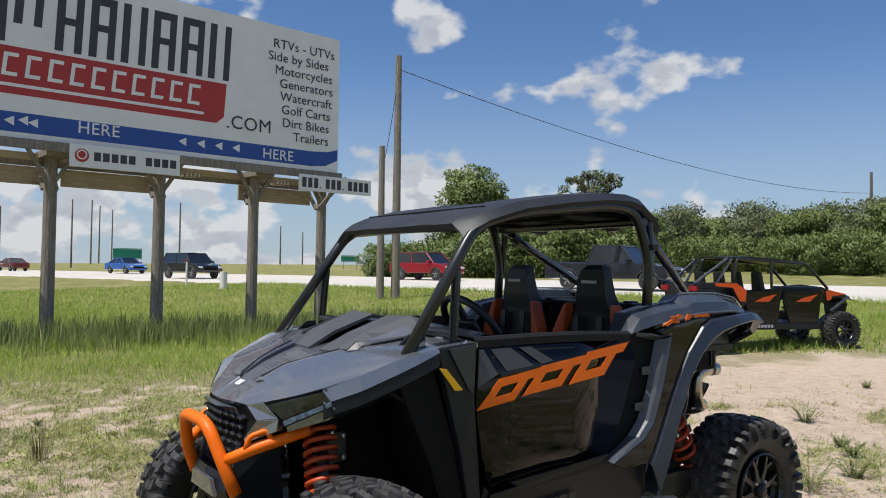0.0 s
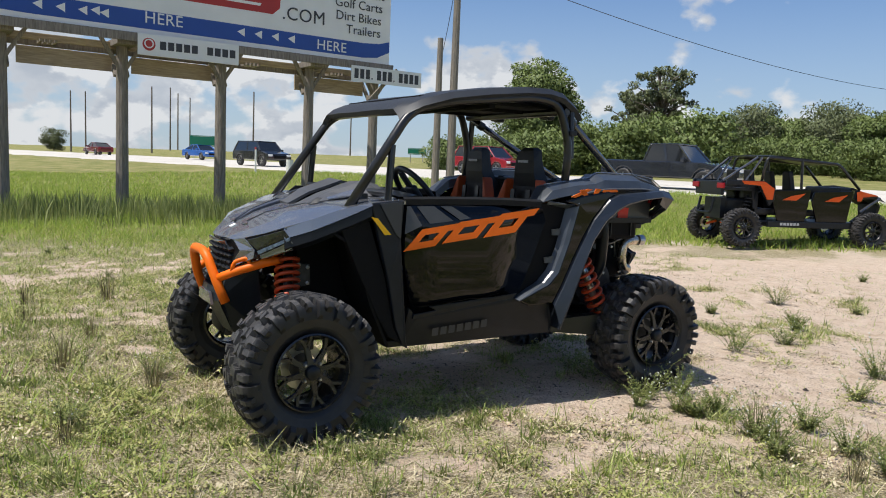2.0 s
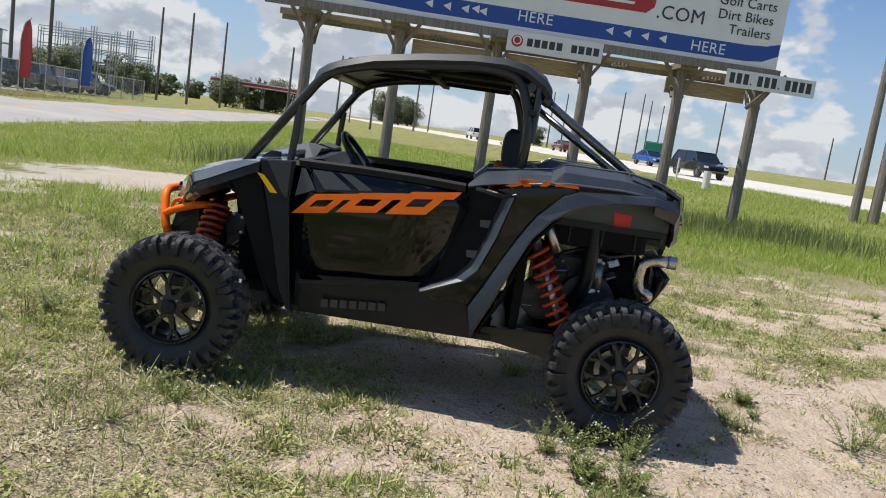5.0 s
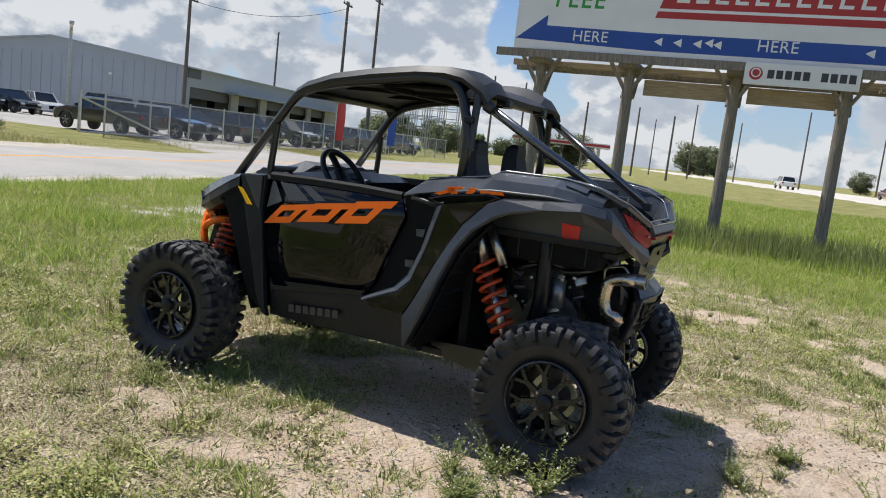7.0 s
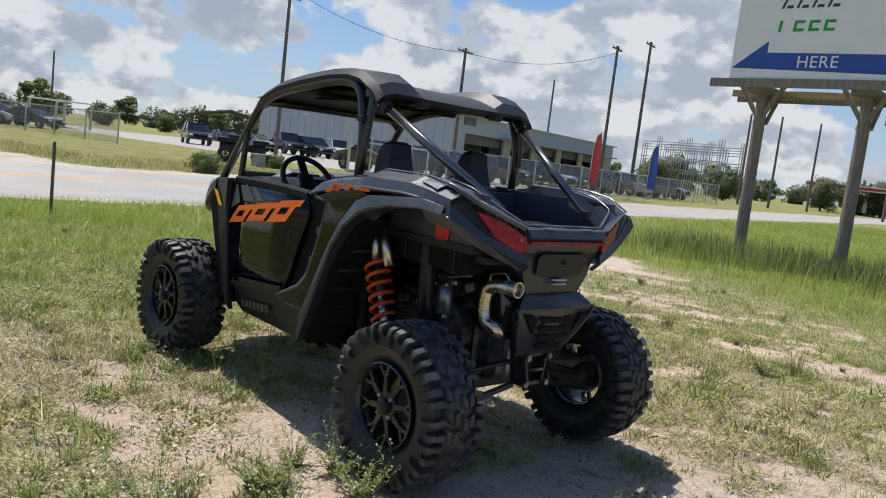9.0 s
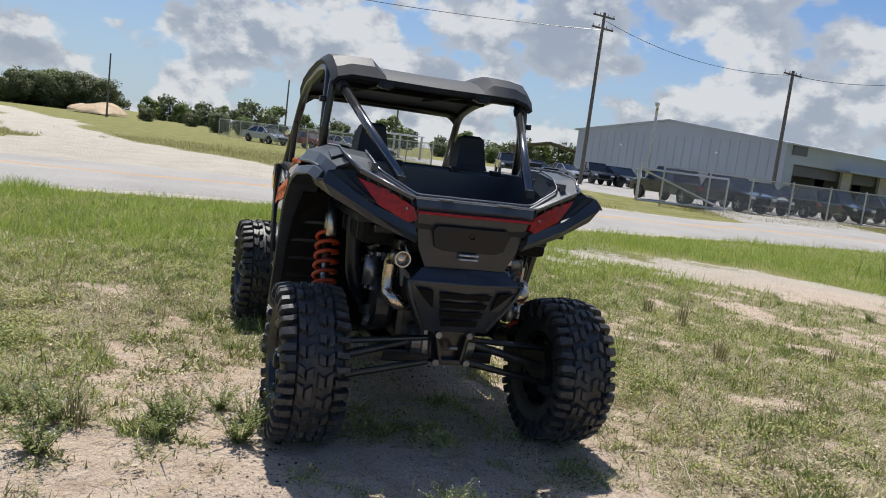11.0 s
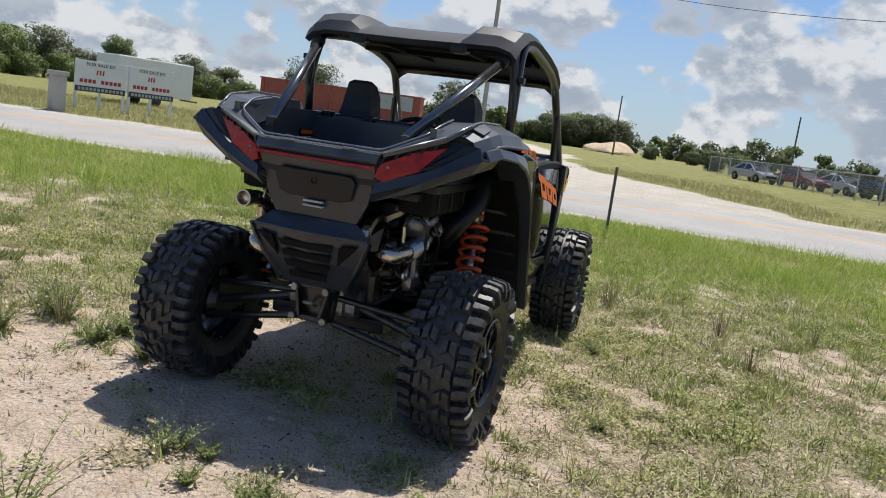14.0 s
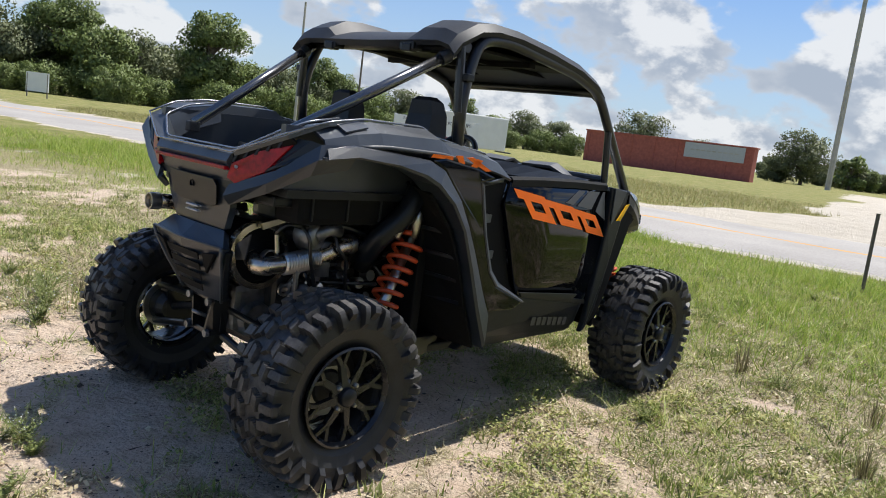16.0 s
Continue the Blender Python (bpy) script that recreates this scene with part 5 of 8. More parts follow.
vp("intake_hose", tube([(-0.66, -0.52, 1.10), (-0.72, -0.52, 0.98), (-0.82, -0.46, 0.86), (-0.80, -0.36, 0.74)], 0.046, 14, 0.1), M_PLASTIC, smooth=True)
vp("reservoir", rod((-0.665, 0.50, 1.075), (-0.765, 0.51, 0.885), 0.026, 12), M_STEEL, smooth=True)
vp("reservoir", rod((-0.665, -0.50, 1.075), (-0.765, -0.51, 0.885), 0.026, 12), M_STEEL, smooth=True)
# exhaust: loop on the left, hot pipe and canister on the right
vp("exhaust", tube([(-1.22, 0.20, 0.66), (-1.30, 0.27, 0.675), (-1.305, 0.31, 0.70), (-1.25, 0.315, 0.715), (-1.232, 0.315, 0.79), (-1.245, 0.314, 0.872), (-1.30, 0.312, 0.892), (-1.405, 0.312, 0.897)], 0.032, 16, 0.05), M_EXH, "heat-tinted exhaust pipe", smooth=True)
vp("exhaust_tip", moved(lathe([(0.030, 0.0), (0.036, 0.0), (0.036, 0.045), (0.030, 0.045)], 20, True), pose(-1.375, 0.312, 0.8955, 0, 0, 90)), M_STEEL)
vp("exhaust_bracket", tube([(-1.215, 0.27, 0.78), (-1.205, 0.27, 0.925), (-1.30, 0.27, 0.95), (-1.335, 0.27, 0.90)], 0.006, 7, 0.02), M_STEEL, smooth=True)
vp("muffler", moved(lathe([(0.0, -0.25), (0.05, -0.25), (0.06, -0.235), (0.10, -0.245), (0.122, -0.22), (0.122, 0.22), (0.11, 0.25), (0.0, 0.25)], 32), pose(-1.215, 0.02, 0.765)), M_DARK, smooth=True)
vp("muffler_band", moved(lathe([(0.112, -0.262), (0.136, -0.260), (0.136, -0.222), (0.112, -0.230)], 32, True), pose(-1.215, 0.02, 0.765)), M_EXH)
vp("turbo_housing", joined(moved(lathe([(0.0, -0.05), (0.045, -0.05), (0.06, -0.03), (0.06, 0.03), (0.04, 0.05), (0.0, 0.05)], 20), pose(-1.07, -0.345, 0.865, 0, 0, 20)), tube([(-1.07, -0.39, 0.865), (-1.02, -0.40, 0.90), (-0.95, -0.38, 0.885)], 0.026, 12, 0.03)), M_CAST, "grey cast turbo housing", smooth=True)
vp("heat_shield", slab([(-1.245, -0.275, 0.90), (-1.15, -0.33, 0.94), (-1.09, -0.335, 0.935), (-1.10, -0.33, 0.915), (-1.16, -0.32, 0.915), (-1.235, -0.275, 0.875)], (0, 0.012, 0)), M_STEEL, "bare metal heat shield")
for k in (0, 3):
    vp("oil_line", tube([(-1.13 + 0.05 * k, -0.36, 0.92), (-1.12 + 0.05 * k, -0.42, 0.87 - 0.02 * k), (-1.10 + 0.06 * k, -0.41, 0.78), (-1.04 + 0.05 * k, -0.38, 0.64)], 0.008, 7, 0.04), M_TUBE, smooth=True)
vp("bracket", joined(box(-1.15, -1.135, -0.395, -0.375, 0.64, 0.80, 0.004), box(-1.17, -1.11, -0.392, -0.378, 0.60, 0.645, 0.004)), M_CAST)
vp("gear_cover", moved(lathe([(0.0, -0.03), (0.03, -0.03), (0.05, -0.015), (0.055, 0.02), (0.0, 0.02)], 16), pose(-1.09, -0.36, 0.62)), M_CAST, smooth=True)
vp("hot_pipe", tube([(-1.24, -0.22, 0.755), (-1.285, -0.335, 0.742), (-1.20, -0.365, 0.755), (-1.03, -0.365, 0.778), (-0.90, -0.365, 0.83), (-0.77, -0.36, 0.82), (-0.72, -0.29, 0.74)], 0.036, 14, 0.06), M_EXH, "heat-tinted steel pipe", smooth=True)
vp("flex_joint", joined(*[moved(lathe([(0.036, -0.007), (0.045, 0.0), (0.036, 0.007)], 16), Matrix.Translation(Vector((-1.19, -0.365, 0.7565)).lerp(Vector((-1.04, -0.365, 0.7765)), k / 12)) @ pose(0, 0, 0, 0, 0, 85)) for k in range(13)]), M_STEEL, "ribbed steel flex joint")
vp("banjo_fitting", joined(moved(lathe([(0.014, -0.006), (0.026, -0.006), (0.026, 0.006), (0.014, 0.006)], 16, True), pose(-1.18, -0.365, 0.655)), rod((-1.165, -0.365, 0.675), (-1.10, -0.345, 0.72), 0.008, 8)), M_STEEL)
vp("bolt", rod((-1.225, -0.35, 0.87), (-1.215, -0.35, 0.80), 0.009, 8), M_STEEL)
vp("sensor_lead", tube([(-1.23, -0.35, 0.87), (-1.20, -0.37, 0.915), (-1.08, -0.38, 0.90), (-0.98, -0.37, 0.86)], 0.007, 7, 0.03), M_TUBE, smooth=True)
vp("hose_clamp", moved(lathe([(0.036, -0.010), (0.042, -0.010), (0.042, 0.010), (0.036, 0.010)], 18, True), Matrix.Translation((-0.87, -0.364, 0.829)) @ pose(0, 0, 0, 0, 0, 88)), M_STEEL)
vp("clamp", moved(lathe([(0.034, -0.012), (0.040, -0.012), (0.040, 0.012), (0.034, 0.012)], 18, True), pose(-1.215, -0.30, 0.763)), M_STEEL)

# roof: one moulded shell with raised rear lobes
def roof_row(x, zs, zm, hw, lobe):
    half = [(0.0, zm), (0.18, zm + 0.002), (0.275, zm + 0.003), (0.335, zm + lobe), (0.46, zm + lobe * 0.95), (hw - 0.035, zs), (hw, zs - 0.035)]
    return [(x, -y, z) for y, z in half[::-1]] + [(x, y, z) for y, z in half[1:]]


roof = loft([
    roof_row(0.60, 1.600, 1.632, 0.545, 0.0),
    roof_row(0.555, 1.645, 1.668, 0.56, 0.0),
    roof_row(0.48, 1.685, 1.698, 0.575, 0.002),
    roof_row(0.30, 1.740, 1.742, 0.585, 0.008),
    roof_row(0.05, 1.780, 1.772, 0.59, 0.018),
    roof_row(-0.20, 1.808, 1.785, 0.59, 0.032),
    roof_row(-0.36, 1.812, 1.776, 0.585, 0.044),
    roof_row(-0.46, 1.795, 1.756, 0.58, 0.056),
    roof_row(-0.565, 1.735, 1.722, 0.57, 0.040),
    roof_row(-0.605, 1.685, 1.700, 0.565, 0.004),
], 0.03)
roof_ob = vp("roof", roof, M_ROOF, "black moulded plastic roof", smooth=True)
roof_ob.data.set_sharp_from_angle(angle=radians(19))
# near-black holds the shade under the roof in its colour
vp("roof_liner", joined(box(-0.42, 0.45, -0.47, 0.47, 1.70, 1.715, 0.004), box(-0.02, 0.02, -0.5, 0.5, 1.675, 1.70, 0.004), box(-0.40, 0.45, -0.25, -0.22, 1.68, 1.70), box(-0.40, 0.45, 0.22, 0.25, 1.68, 1.70)), M_DARK)
for yy in (0.27, -0.27):
    vp("roof_clamp", joined(box(-0.60, -0.54, yy - 0.045, yy + 0.045, 1.662, 1.703, 0.008), box(-0.606, -0.56, yy - 0.03, yy + 0.03, 1.655, 1.69, 0.006)), M_PLASTIC)

# roll cage
for s in (1, -1):
    vp("cage_tube", tube([(0.90, s * 0.575, 1.10), (0.535, s * 0.535, 1.625), (0.30, s * 0.545, 1.69), (-0.25, s * 0.55, 1.755), (-0.44, s * 0.545, 1.735), (-0.52, s * 0.56, 1.50), (-0.50, s * 0.555, 1.15)], 0.0245, 12, 0.09), M_TUBE, "black steel roll cage tube", smooth=True)
    vp("cage_tube", tube([(0.665, s * 0.565, 1.15), (0.645, s * 0.555, 1.44)], 0.019, 10), M_TUBE)
    vp("cage_tube", tube([(-0.54, s * 0.54, 1.69), (-0.535, s * 0.56, 1.42)], 0.02, 10), M_TUBE)
    vp("cage_tube", tube([(-0.52, s * 0.51, 1.675), (-1.24, s * 0.315, 1.235)], 0.0225, 12), M_BRACE, "rear cage brace with its bright reflection painted in as grey", smooth=True)
    vp("brace_joint", rod((-0.565, s * 0.498, 1.648), (-0.60, s * 0.488, 1.627), 0.029, 14), M_DSTEEL)
    vp("brace_foot", box(-1.27, -1.22, s * 0.315 - 0.02, s * 0.315 + 0.02, 1.20, 1.245, 0.006), M_DSTEEL)
    vp("clamp_knob", box(-0.545, -0.50, s * 0.585 - 0.015, s * 0.585 + 0.015, 1.55, 1.58, 0.006), M_PLASTIC)
vp("cage_tube", tube([(0.535, 0.53, 1.625), (0.55, 0, 1.63), (0.535, -0.53, 1.625)], 0.0225, 10, 0.2), M_TUBE, smooth=True)
vp("cage_tube", tube([(-0.50, 0.55, 1.69), (-0.51, -0.55, 1.69)], 0.0225, 10), M_TUBE)
vp("cage_tube", tube([(-0.55, 0.55, 1.27), (-0.56, -0.55, 1.27)], 0.0225, 10), M_TUBE)
vp("cage_tube", tube([(0.66, 0.56, 1.19), (0.67, -0.56, 1.19)], 0.019, 10), M_TUBE)

# seats and wheel
for s in (1, -1):
    y = s * 0.285
    seat = vp("seat", joined(box(-0.40, 0.10, y - 0.23, y + 0.23, 0.62, 0.76, 0.05), loft([[(-0.38 - 0.10 * k, y + 0.0 + dy, 0.72 + 0.76 * k) for dy in ()] or [(-0.36, y - 0.21, 0.72), (-0.36, y + 0.21, 0.72), (-0.50, y + 0.21, 0.72), (-0.50, y - 0.21, 0.72)] for k in (0,)] + [[(-0.40, y - 0.215, 0.98), (-0.40, y + 0.215, 0.98), (-0.53, y + 0.19, 0.98), (-0.53, y - 0.19, 0.98)], [(-0.42, y - 0.165, 1.15), (-0.42, y + 0.165, 1.15), (-0.54, y + 0.145, 1.15), (-0.54, y - 0.145, 1.15)], [(-0.42, y - 0.115, 1.24), (-0.42, y + 0.115, 1.24), (-0.54, y + 0.105, 1.24), (-0.54, y - 0.105, 1.24)], [(-0.405, y - 0.10, 1.32), (-0.405, y + 0.10, 1.32), (-0.50, y + 0.085, 1.32), (-0.50, y - 0.085, 1.32)], [(-0.405, y - 0.092, 1.40), (-0.405, y + 0.092, 1.40), (-0.485, y + 0.075, 1.40), (-0.485, y - 0.075, 1.40)], [(-0.415, y - 0.072, 1.455), (-0.415, y + 0.072, 1.455), (-0.485, y + 0.062, 1.462), (-0.485, y - 0.062, 1.462)], [(-0.435, y - 0.045, 1.478), (-0.435, y + 0.045, 1.478), (-0.47, y + 0.04, 1.478), (-0.47, y - 0.04, 1.478)]], closed=True, caps=True)), M_SEAT, "black bucket seat with orange side bolsters")
    for t in (1, -1):
        part("bolster", slab([(-0.33, y + t * 0.215, 0.80), (-0.345, y + t * 0.245, 0.98), (-0.36, y + t * 0.225, 1.14), (-0.375, y + t * 0.165, 1.27), (-0.38, y + t * 0.145, 1.285), (-0.375, y + t * 0.160, 1.15), (-0.36, y + t * 0.175, 0.98), (-0.35, y + t * 0.165, 0.80)], (-0.07, t * 0.01, 0), 0.010), M_SEATO, seat, "orange vinyl bolster")
        part("harness_strap", slab([(-0.395, y + t * 0.06, 1.22), (-0.395, y + t * 0.10, 1.22), (-0.37, y + t * 0.10, 0.8), (-0.37, y + t * 0.06, 0.8)], (0.012, 0, 0)), M_TUBE, seat)
    part("head_badge", slab([(-0.395, y - 0.05, 1.40), (-0.395, y + 0.05, 1.40), (-0.395, y + 0.05, 1.385), (-0.395, y - 0.05, 1.385)], (0.004, 0, 0)), M_LGREY, seat)
    for t in (0.12, -0.12):
        vp("seat_belt_tower", box(-0.60, -0.54, y + t - 0.03, y + t + 0.03, 1.12, 1.30, 0.012), M_PLASTIC)
stw = moved(joined(tube([(0.165 * math.cos(a), 0.165 * math.sin(a), 0) for a in np.linspace(0, 2 * math.pi, 33)], 0.0165, 10, caps=False), box(-0.15, 0.15, -0.025, 0.025, -0.02, 0.0, 0.006), box(-0.02, 0.02, -0.15, 0.0, -0.02, 0.0, 0.006), box(-0.05, 0.05, -0.05, 0.05, -0.03, 0.01, 0.015)), pose(0.355, 0.29, 1.19, 0, -52, 0))
vp("steering_wheel", stw, M_PLASTIC, smooth=True)
vp("steering_column", rod((0.37, 0.29, 1.18), (0.56, 0.29, 1.0), 0.025), M_PLASTIC)

# suspension
for s in (1, -1):
    y = s
    vp("shock_absorber", rod((1.10, s * 0.285, 0.90), (1.15, s * 0.48, 0.42), 0.025, 12), M_DSTEEL, smooth=True)
    vp("coil_spring", coil((1.108, s * 0.305, 0.83), (1.142, s * 0.425, 0.54), 0.058, 0.0105, 8.5), M_ORANGE_D, "orange coil spring", smooth=True)
    vp("control_arm", joined(tube([(1.22, s * 0.16, 0.52), (1.16, s * 0.58, 0.42)], 0.017, 8), tube([(1.0, s * 0.16, 0.52), (1.12, s * 0.58, 0.42)], 0.017, 8)), M_TUBE)
    vp("control_arm", joined(tube([(1.22, s * 0.16, 0.40), (1.16, s * 0.58, 0.28)], 0.019, 8), tube([(1.0, s * 0.16, 0.40), (1.12, s * 0.58, 0.28)], 0.019, 8)), M_TUBE)
    vp("knuckle", box(1.09, 1.20, s * 0.55, s * 0.63, 0.24, 0.46, 0.02), M_DSTEEL)
    vp("axle_shaft", rod((1.13, s * 0.12, 0.42), (1.14, s * 0.6, 0.347), 0.018), M_DSTEEL)
    vp("shock_absorber", joined(rod((-0.595, s * 0.495, 1.07), (-0.665, s * 0.505, 0.88), 0.028, 12), rod((-0.665, s * 0.505, 0.88), (-0.88, s * 0.54, 0.44), 0.022, 12)), M_STEEL, smooth=True)
    vp("coil_spring", coil((-0.66, s * 0.505, 0.885), (-0.87, s * 0.538, 0.465), 0.056, 0.0105, 9), M_ORANGE_D, "orange coil spring", smooth=True)
    vp("trailing_arm", loft([[(-0.42, s * 0.50, 0.43), (-0.42, s * 0.46, 0.43), (-0.42, s * 0.46, 0.37), (-0.42, s * 0.50, 0.37)], [(-0.80, s * 0.60, 0.47), (-0.80, s * 0.53, 0.47), (-0.80, s * 0.53, 0.34), (-0.80, s * 0.60, 0.34)], [(-1.18, s * 0.62, 0.44), (-1.18, s * 0.55, 0.44), (-1.18, s * 0.55, 0.27), (-1.18, s * 0.62, 0.27)]], closed=True, caps=True), M_TUBE)
    vp("radius_rod", rod((-1.24, s * 0.07, 0.51), (-1.20, s * 0.58, 0.46), 0.014), M_TUBE)
    vp("radius_rod", rod((-1.26, s * 0.09, 0.40), (-1.22, s * 0.58, 0.29), 0.016), M_TUBE)
    vp("axle_shaft", rod((-1.14, s * 0.12, 0.47), (-1.143, s * 0.6, 0.347), 0.02), M_DSTEEL)
    vp("wheel_hub", moved(lathe([(0.0, -0.05), (0.06, -0.05), (0.085, -0.02), (0.085, 0.05), (0.0, 0.05)], 20), pose(-1.143, s * 0.60, 0.347)), M_DSTEEL)
for s in (1, -1):
    vp("hitch_plate", slab([(-1.245, s * 0.105, 0.565), (-1.315, s * 0.085, 0.55), (-1.325, s * 0.055, 0.42), (-1.30, s * 0.075, 0.40), (-1.245, s * 0.085, 0.40)], (0, -s * 0.014, 0), 0.003), M_TUBE)
    for z in (0.545, 0.415):
        vp("bolt", moved(lathe([(0.0, -0.010), (0.016, -0.008), (0.016, 0.008), (0.0, 0.010)], 8), pose(-1.33, s * 0.075, z, 0, 0, 90)), M_CAST)
vp("hitch_plate", joined(box(-1.315, -1.28, -0.10, 0.10, 0.545, 0.565, 0.004), box(-1.315, -1.27, -0.08, 0.08, 0.40, 0.425, 0.006), box(-1.275, -1.255, -0.09, 0.09, 0.42, 0.55)), M_TUBE)
vp("tow_hook", tube([(-1.30, -0.02, 0.47), (-1.345, -0.02, 0.49), (-1.345, 0.02, 0.49), (-1.30, 0.02, 0.47)], 0.008, 8, 0.02), M_CAST)
label = vp("info_label", box(-0.785, -0.665, 0.434, 0.4395, 1.085, 1.195), M_DARK, "black warning label with an orange header and pale print")
part("header", box(-0.780, -0.670, 0.4315, 0.4335, 1.170, 1.191), M_ORANGE, label)
for k in range(3):
    for q in range(2):
        part("bar", box(-0.780 + q * 0.057, -0.728 + q * 0.057, 0.4315, 0.4335, 1.094 + k * 0.024, 1.110 + k * 0.024), M_LGREY, label)
# small fittings in the engine bay
er = random.Random(5)
for k in range(110):
    sx = -1 if k % 2 else 1
    px, pz = er.uniform(-1.1, -0.62), er.uniform(0.5, 1.0)
    py = sx * er.uniform(0.23, 0.37)
    if k % 4 == 0:
        vp("bolt", moved(lathe([(0.0, -0.008), (0.009, -0.006), (0.009, 0.006), (0.0, 0.008)], 8), pose(px, py, pz)), M_STEEL)
    elif k % 4 == 1:
        vp("hose", tube([(px, py, pz), (px + er.uniform(-0.12, 0.12), py + sx * 0.05, pz + er.uniform(-0.1, 0.1)), (px + er.uniform(-0.2, 0.2), py - sx * 0.06, pz + er.uniform(-0.15, 0.15))], 0.009, 7, 0.05), M_TUBE)
    elif k % 4 == 2:
        vp("bracket", moved(box(-0.03, 0.03, -0.012, 0.012, -0.02, 0.02, 0.004), pose(px, py, pz, er.uniform(0, 40), er.uniform(-40, 40), 0)), M_STEEL if k % 8 == 2 else M_DSTEEL)
    else:
        vp("fitting", tube([(px, py - sx * 0.03, pz), (px, py + sx * 0.02, pz + 0.01)], er.uniform(0.012, 0.03), 10), M_STEEL if k % 8 == 3 else M_DSTEEL)

# ---- surroundings ----
def at(x, y, dz=0.0, yaw=0.0):
    return pose(x, y, float(height(np.float64(x), np.float64(y))) + dz, 0, 0, yaw)


def bearing(ex, ey, az, dist):
    """Place at that bearing (degrees clockwise from the y axis) and distance from a spot."""
    return ex + dist * math.sin(radians(az)), ey + dist * math.cos(radians(az))


# billboard: own axes x along the face, y to the back, z up
BBM = pose(BB_O[0] - 11.3 * BB_U[0], BB_O[1] - 11.3 * BB_U[1], 0.0, 0, 0, 40.3)
BILL = thing("billboard", BBM, "large white billboard on six weathered timber posts in tall grass", "billboard")


def bp(name, bm, mat, label="", parent=None):
    return part(name, bm, mat, parent or BILL, label)


face = bp("face", box(0.0, 11.05, 0.0, 0.05, 3.80, 7.05), M_WHITE, "white printed billboard face")
for px in (0.55, 2.60, 4.85, 6.98, 9.16, 10.98):
    bp("post", tube([(px, 0.62, -0.1), (px, 0.60, 2.0), (px, 0.58, 6.6)], 0.135, 12, r_end=0.11), M_WOOD, "round weathered timber post")
    for sx in (1, -1):
        bp("brace", tube([(px, 0.56, 3.0), (px + sx * 0.45, 0.5, 3.72)], 0.055, 4), M_WOOD)
        bp("brace", tube([(px + sx * 0.12, 0.65, 2.95), (px + sx * 0.12, 1.25, 3.65)], 0.05, 4), M_WOOD)
    bp("bracket", box(px - 0.2, px + 0.2, 0.1, 1.4, 3.56, 3.70, 0.01), M_WOOD)
bp("apron_plank", box(-0.38, 11.15, -0.06, 0.0, 3.62, 3.80, 0.008), M_WOOD)
for k, (yy, zz) in enumerate(((0.75, 3.52), (1.05, 3.44), (1.30, 3.56))):
    bp("stringer", box(-0.2, 11.3, yy, yy + 0.09, zz, zz + 0.14, 0.006), M_WOODL if k != 1 else M_WOOD)
for x0 in (2.9, 5.1, 8.9):
    bp("catwalk_board", box(x0, x0 + 1.9, 0.85, 0.90, 3.05, 3.40, 0.006), M_WOODL)
for px in (0.9, 3.3, 5.6, 7.6, 9.8):
    for k in range(4):
        bp("batten", box(px + k * 0.09, px + k * 0.09 + 0.05, 0.60, 1.35, 3.48, 3.54), M_WOOD)


def on_face(pts, out=0.004):
    return [(x, -out, z) for x, z in pts]


def fp(name, pts, mat, out=0.004, parent=face, label=""):
    return bp(name, slab(on_face(pts, out), (0, 0.003, 0)), mat, label, parent)


fp("arrow_band", [(0.02, 4.02), (0.72, 4.56), (0.72, 4.33), (3.0, 4.28), (10.3, 4.25), (10.75, 4.28), (11.04, 4.36), (11.04, 4.10), (10.7, 3.94), (10.3, 3.90), (3.0, 3.91)], M_BLUE, label="blue arrow band")
for cx in (1.72, 5.55, 9.45):
    lettering("lettering", "HERE", 0.33, M_WHITE, face, pose(cx, -0.009, 4.13 if cx < 9 else 4.06, 90, 0, 0), spacing=1.05)
for base in (3.12, 7.15):
    for k in range(4):
        x = base + 0.40 * k
        fp("triangle", [(x - 0.02, 4.11), (x + 0.15, 4.20), (x + 0.15, 4.02)], M_WHITE, 0.009)
for x in (4.15,):
    fp("triangle", [(x - 0.02, 4.14), (x + 0.15, 4.23), (x + 0.15, 4.05)], M_WHITE, 0.009)
# red name panel: plain shapes stand for the company name
fp("name_panel", [(3.05, 4.60), (7.95, 4.60), (8.12, 4.75), (8.17, 5.48), (3.33, 5.48)], M_SIGNRED, label="red name panel")
fp("name_rule", [(3.09, 4.74), (7.65, 4.74), (7.68, 4.80), (3.11, 4.80)], M_WHITE, 0.008)
for k in range(11):
    x = 3.45 + k * 0.385
    fp("name_shape", [(x, 4.93), (x + 0.07, 4.93), (x + 0.11, 5.36), (x + 0.04, 5.36)], M_WHITE, 0.008)
    fp("name_shape", [(x + 0.11, 5.29), (x + 0.28, 5.29), (x + 0.285, 5.36), (x + 0.11, 5.36)], M_WHITE, 0.008)
    fp("name_shape", [(x + 0.07, 4.93), (x + 0.26, 4.93), (x + 0.265, 5.0), (x + 0.08, 5.0)], M_WHITE, 0.008)
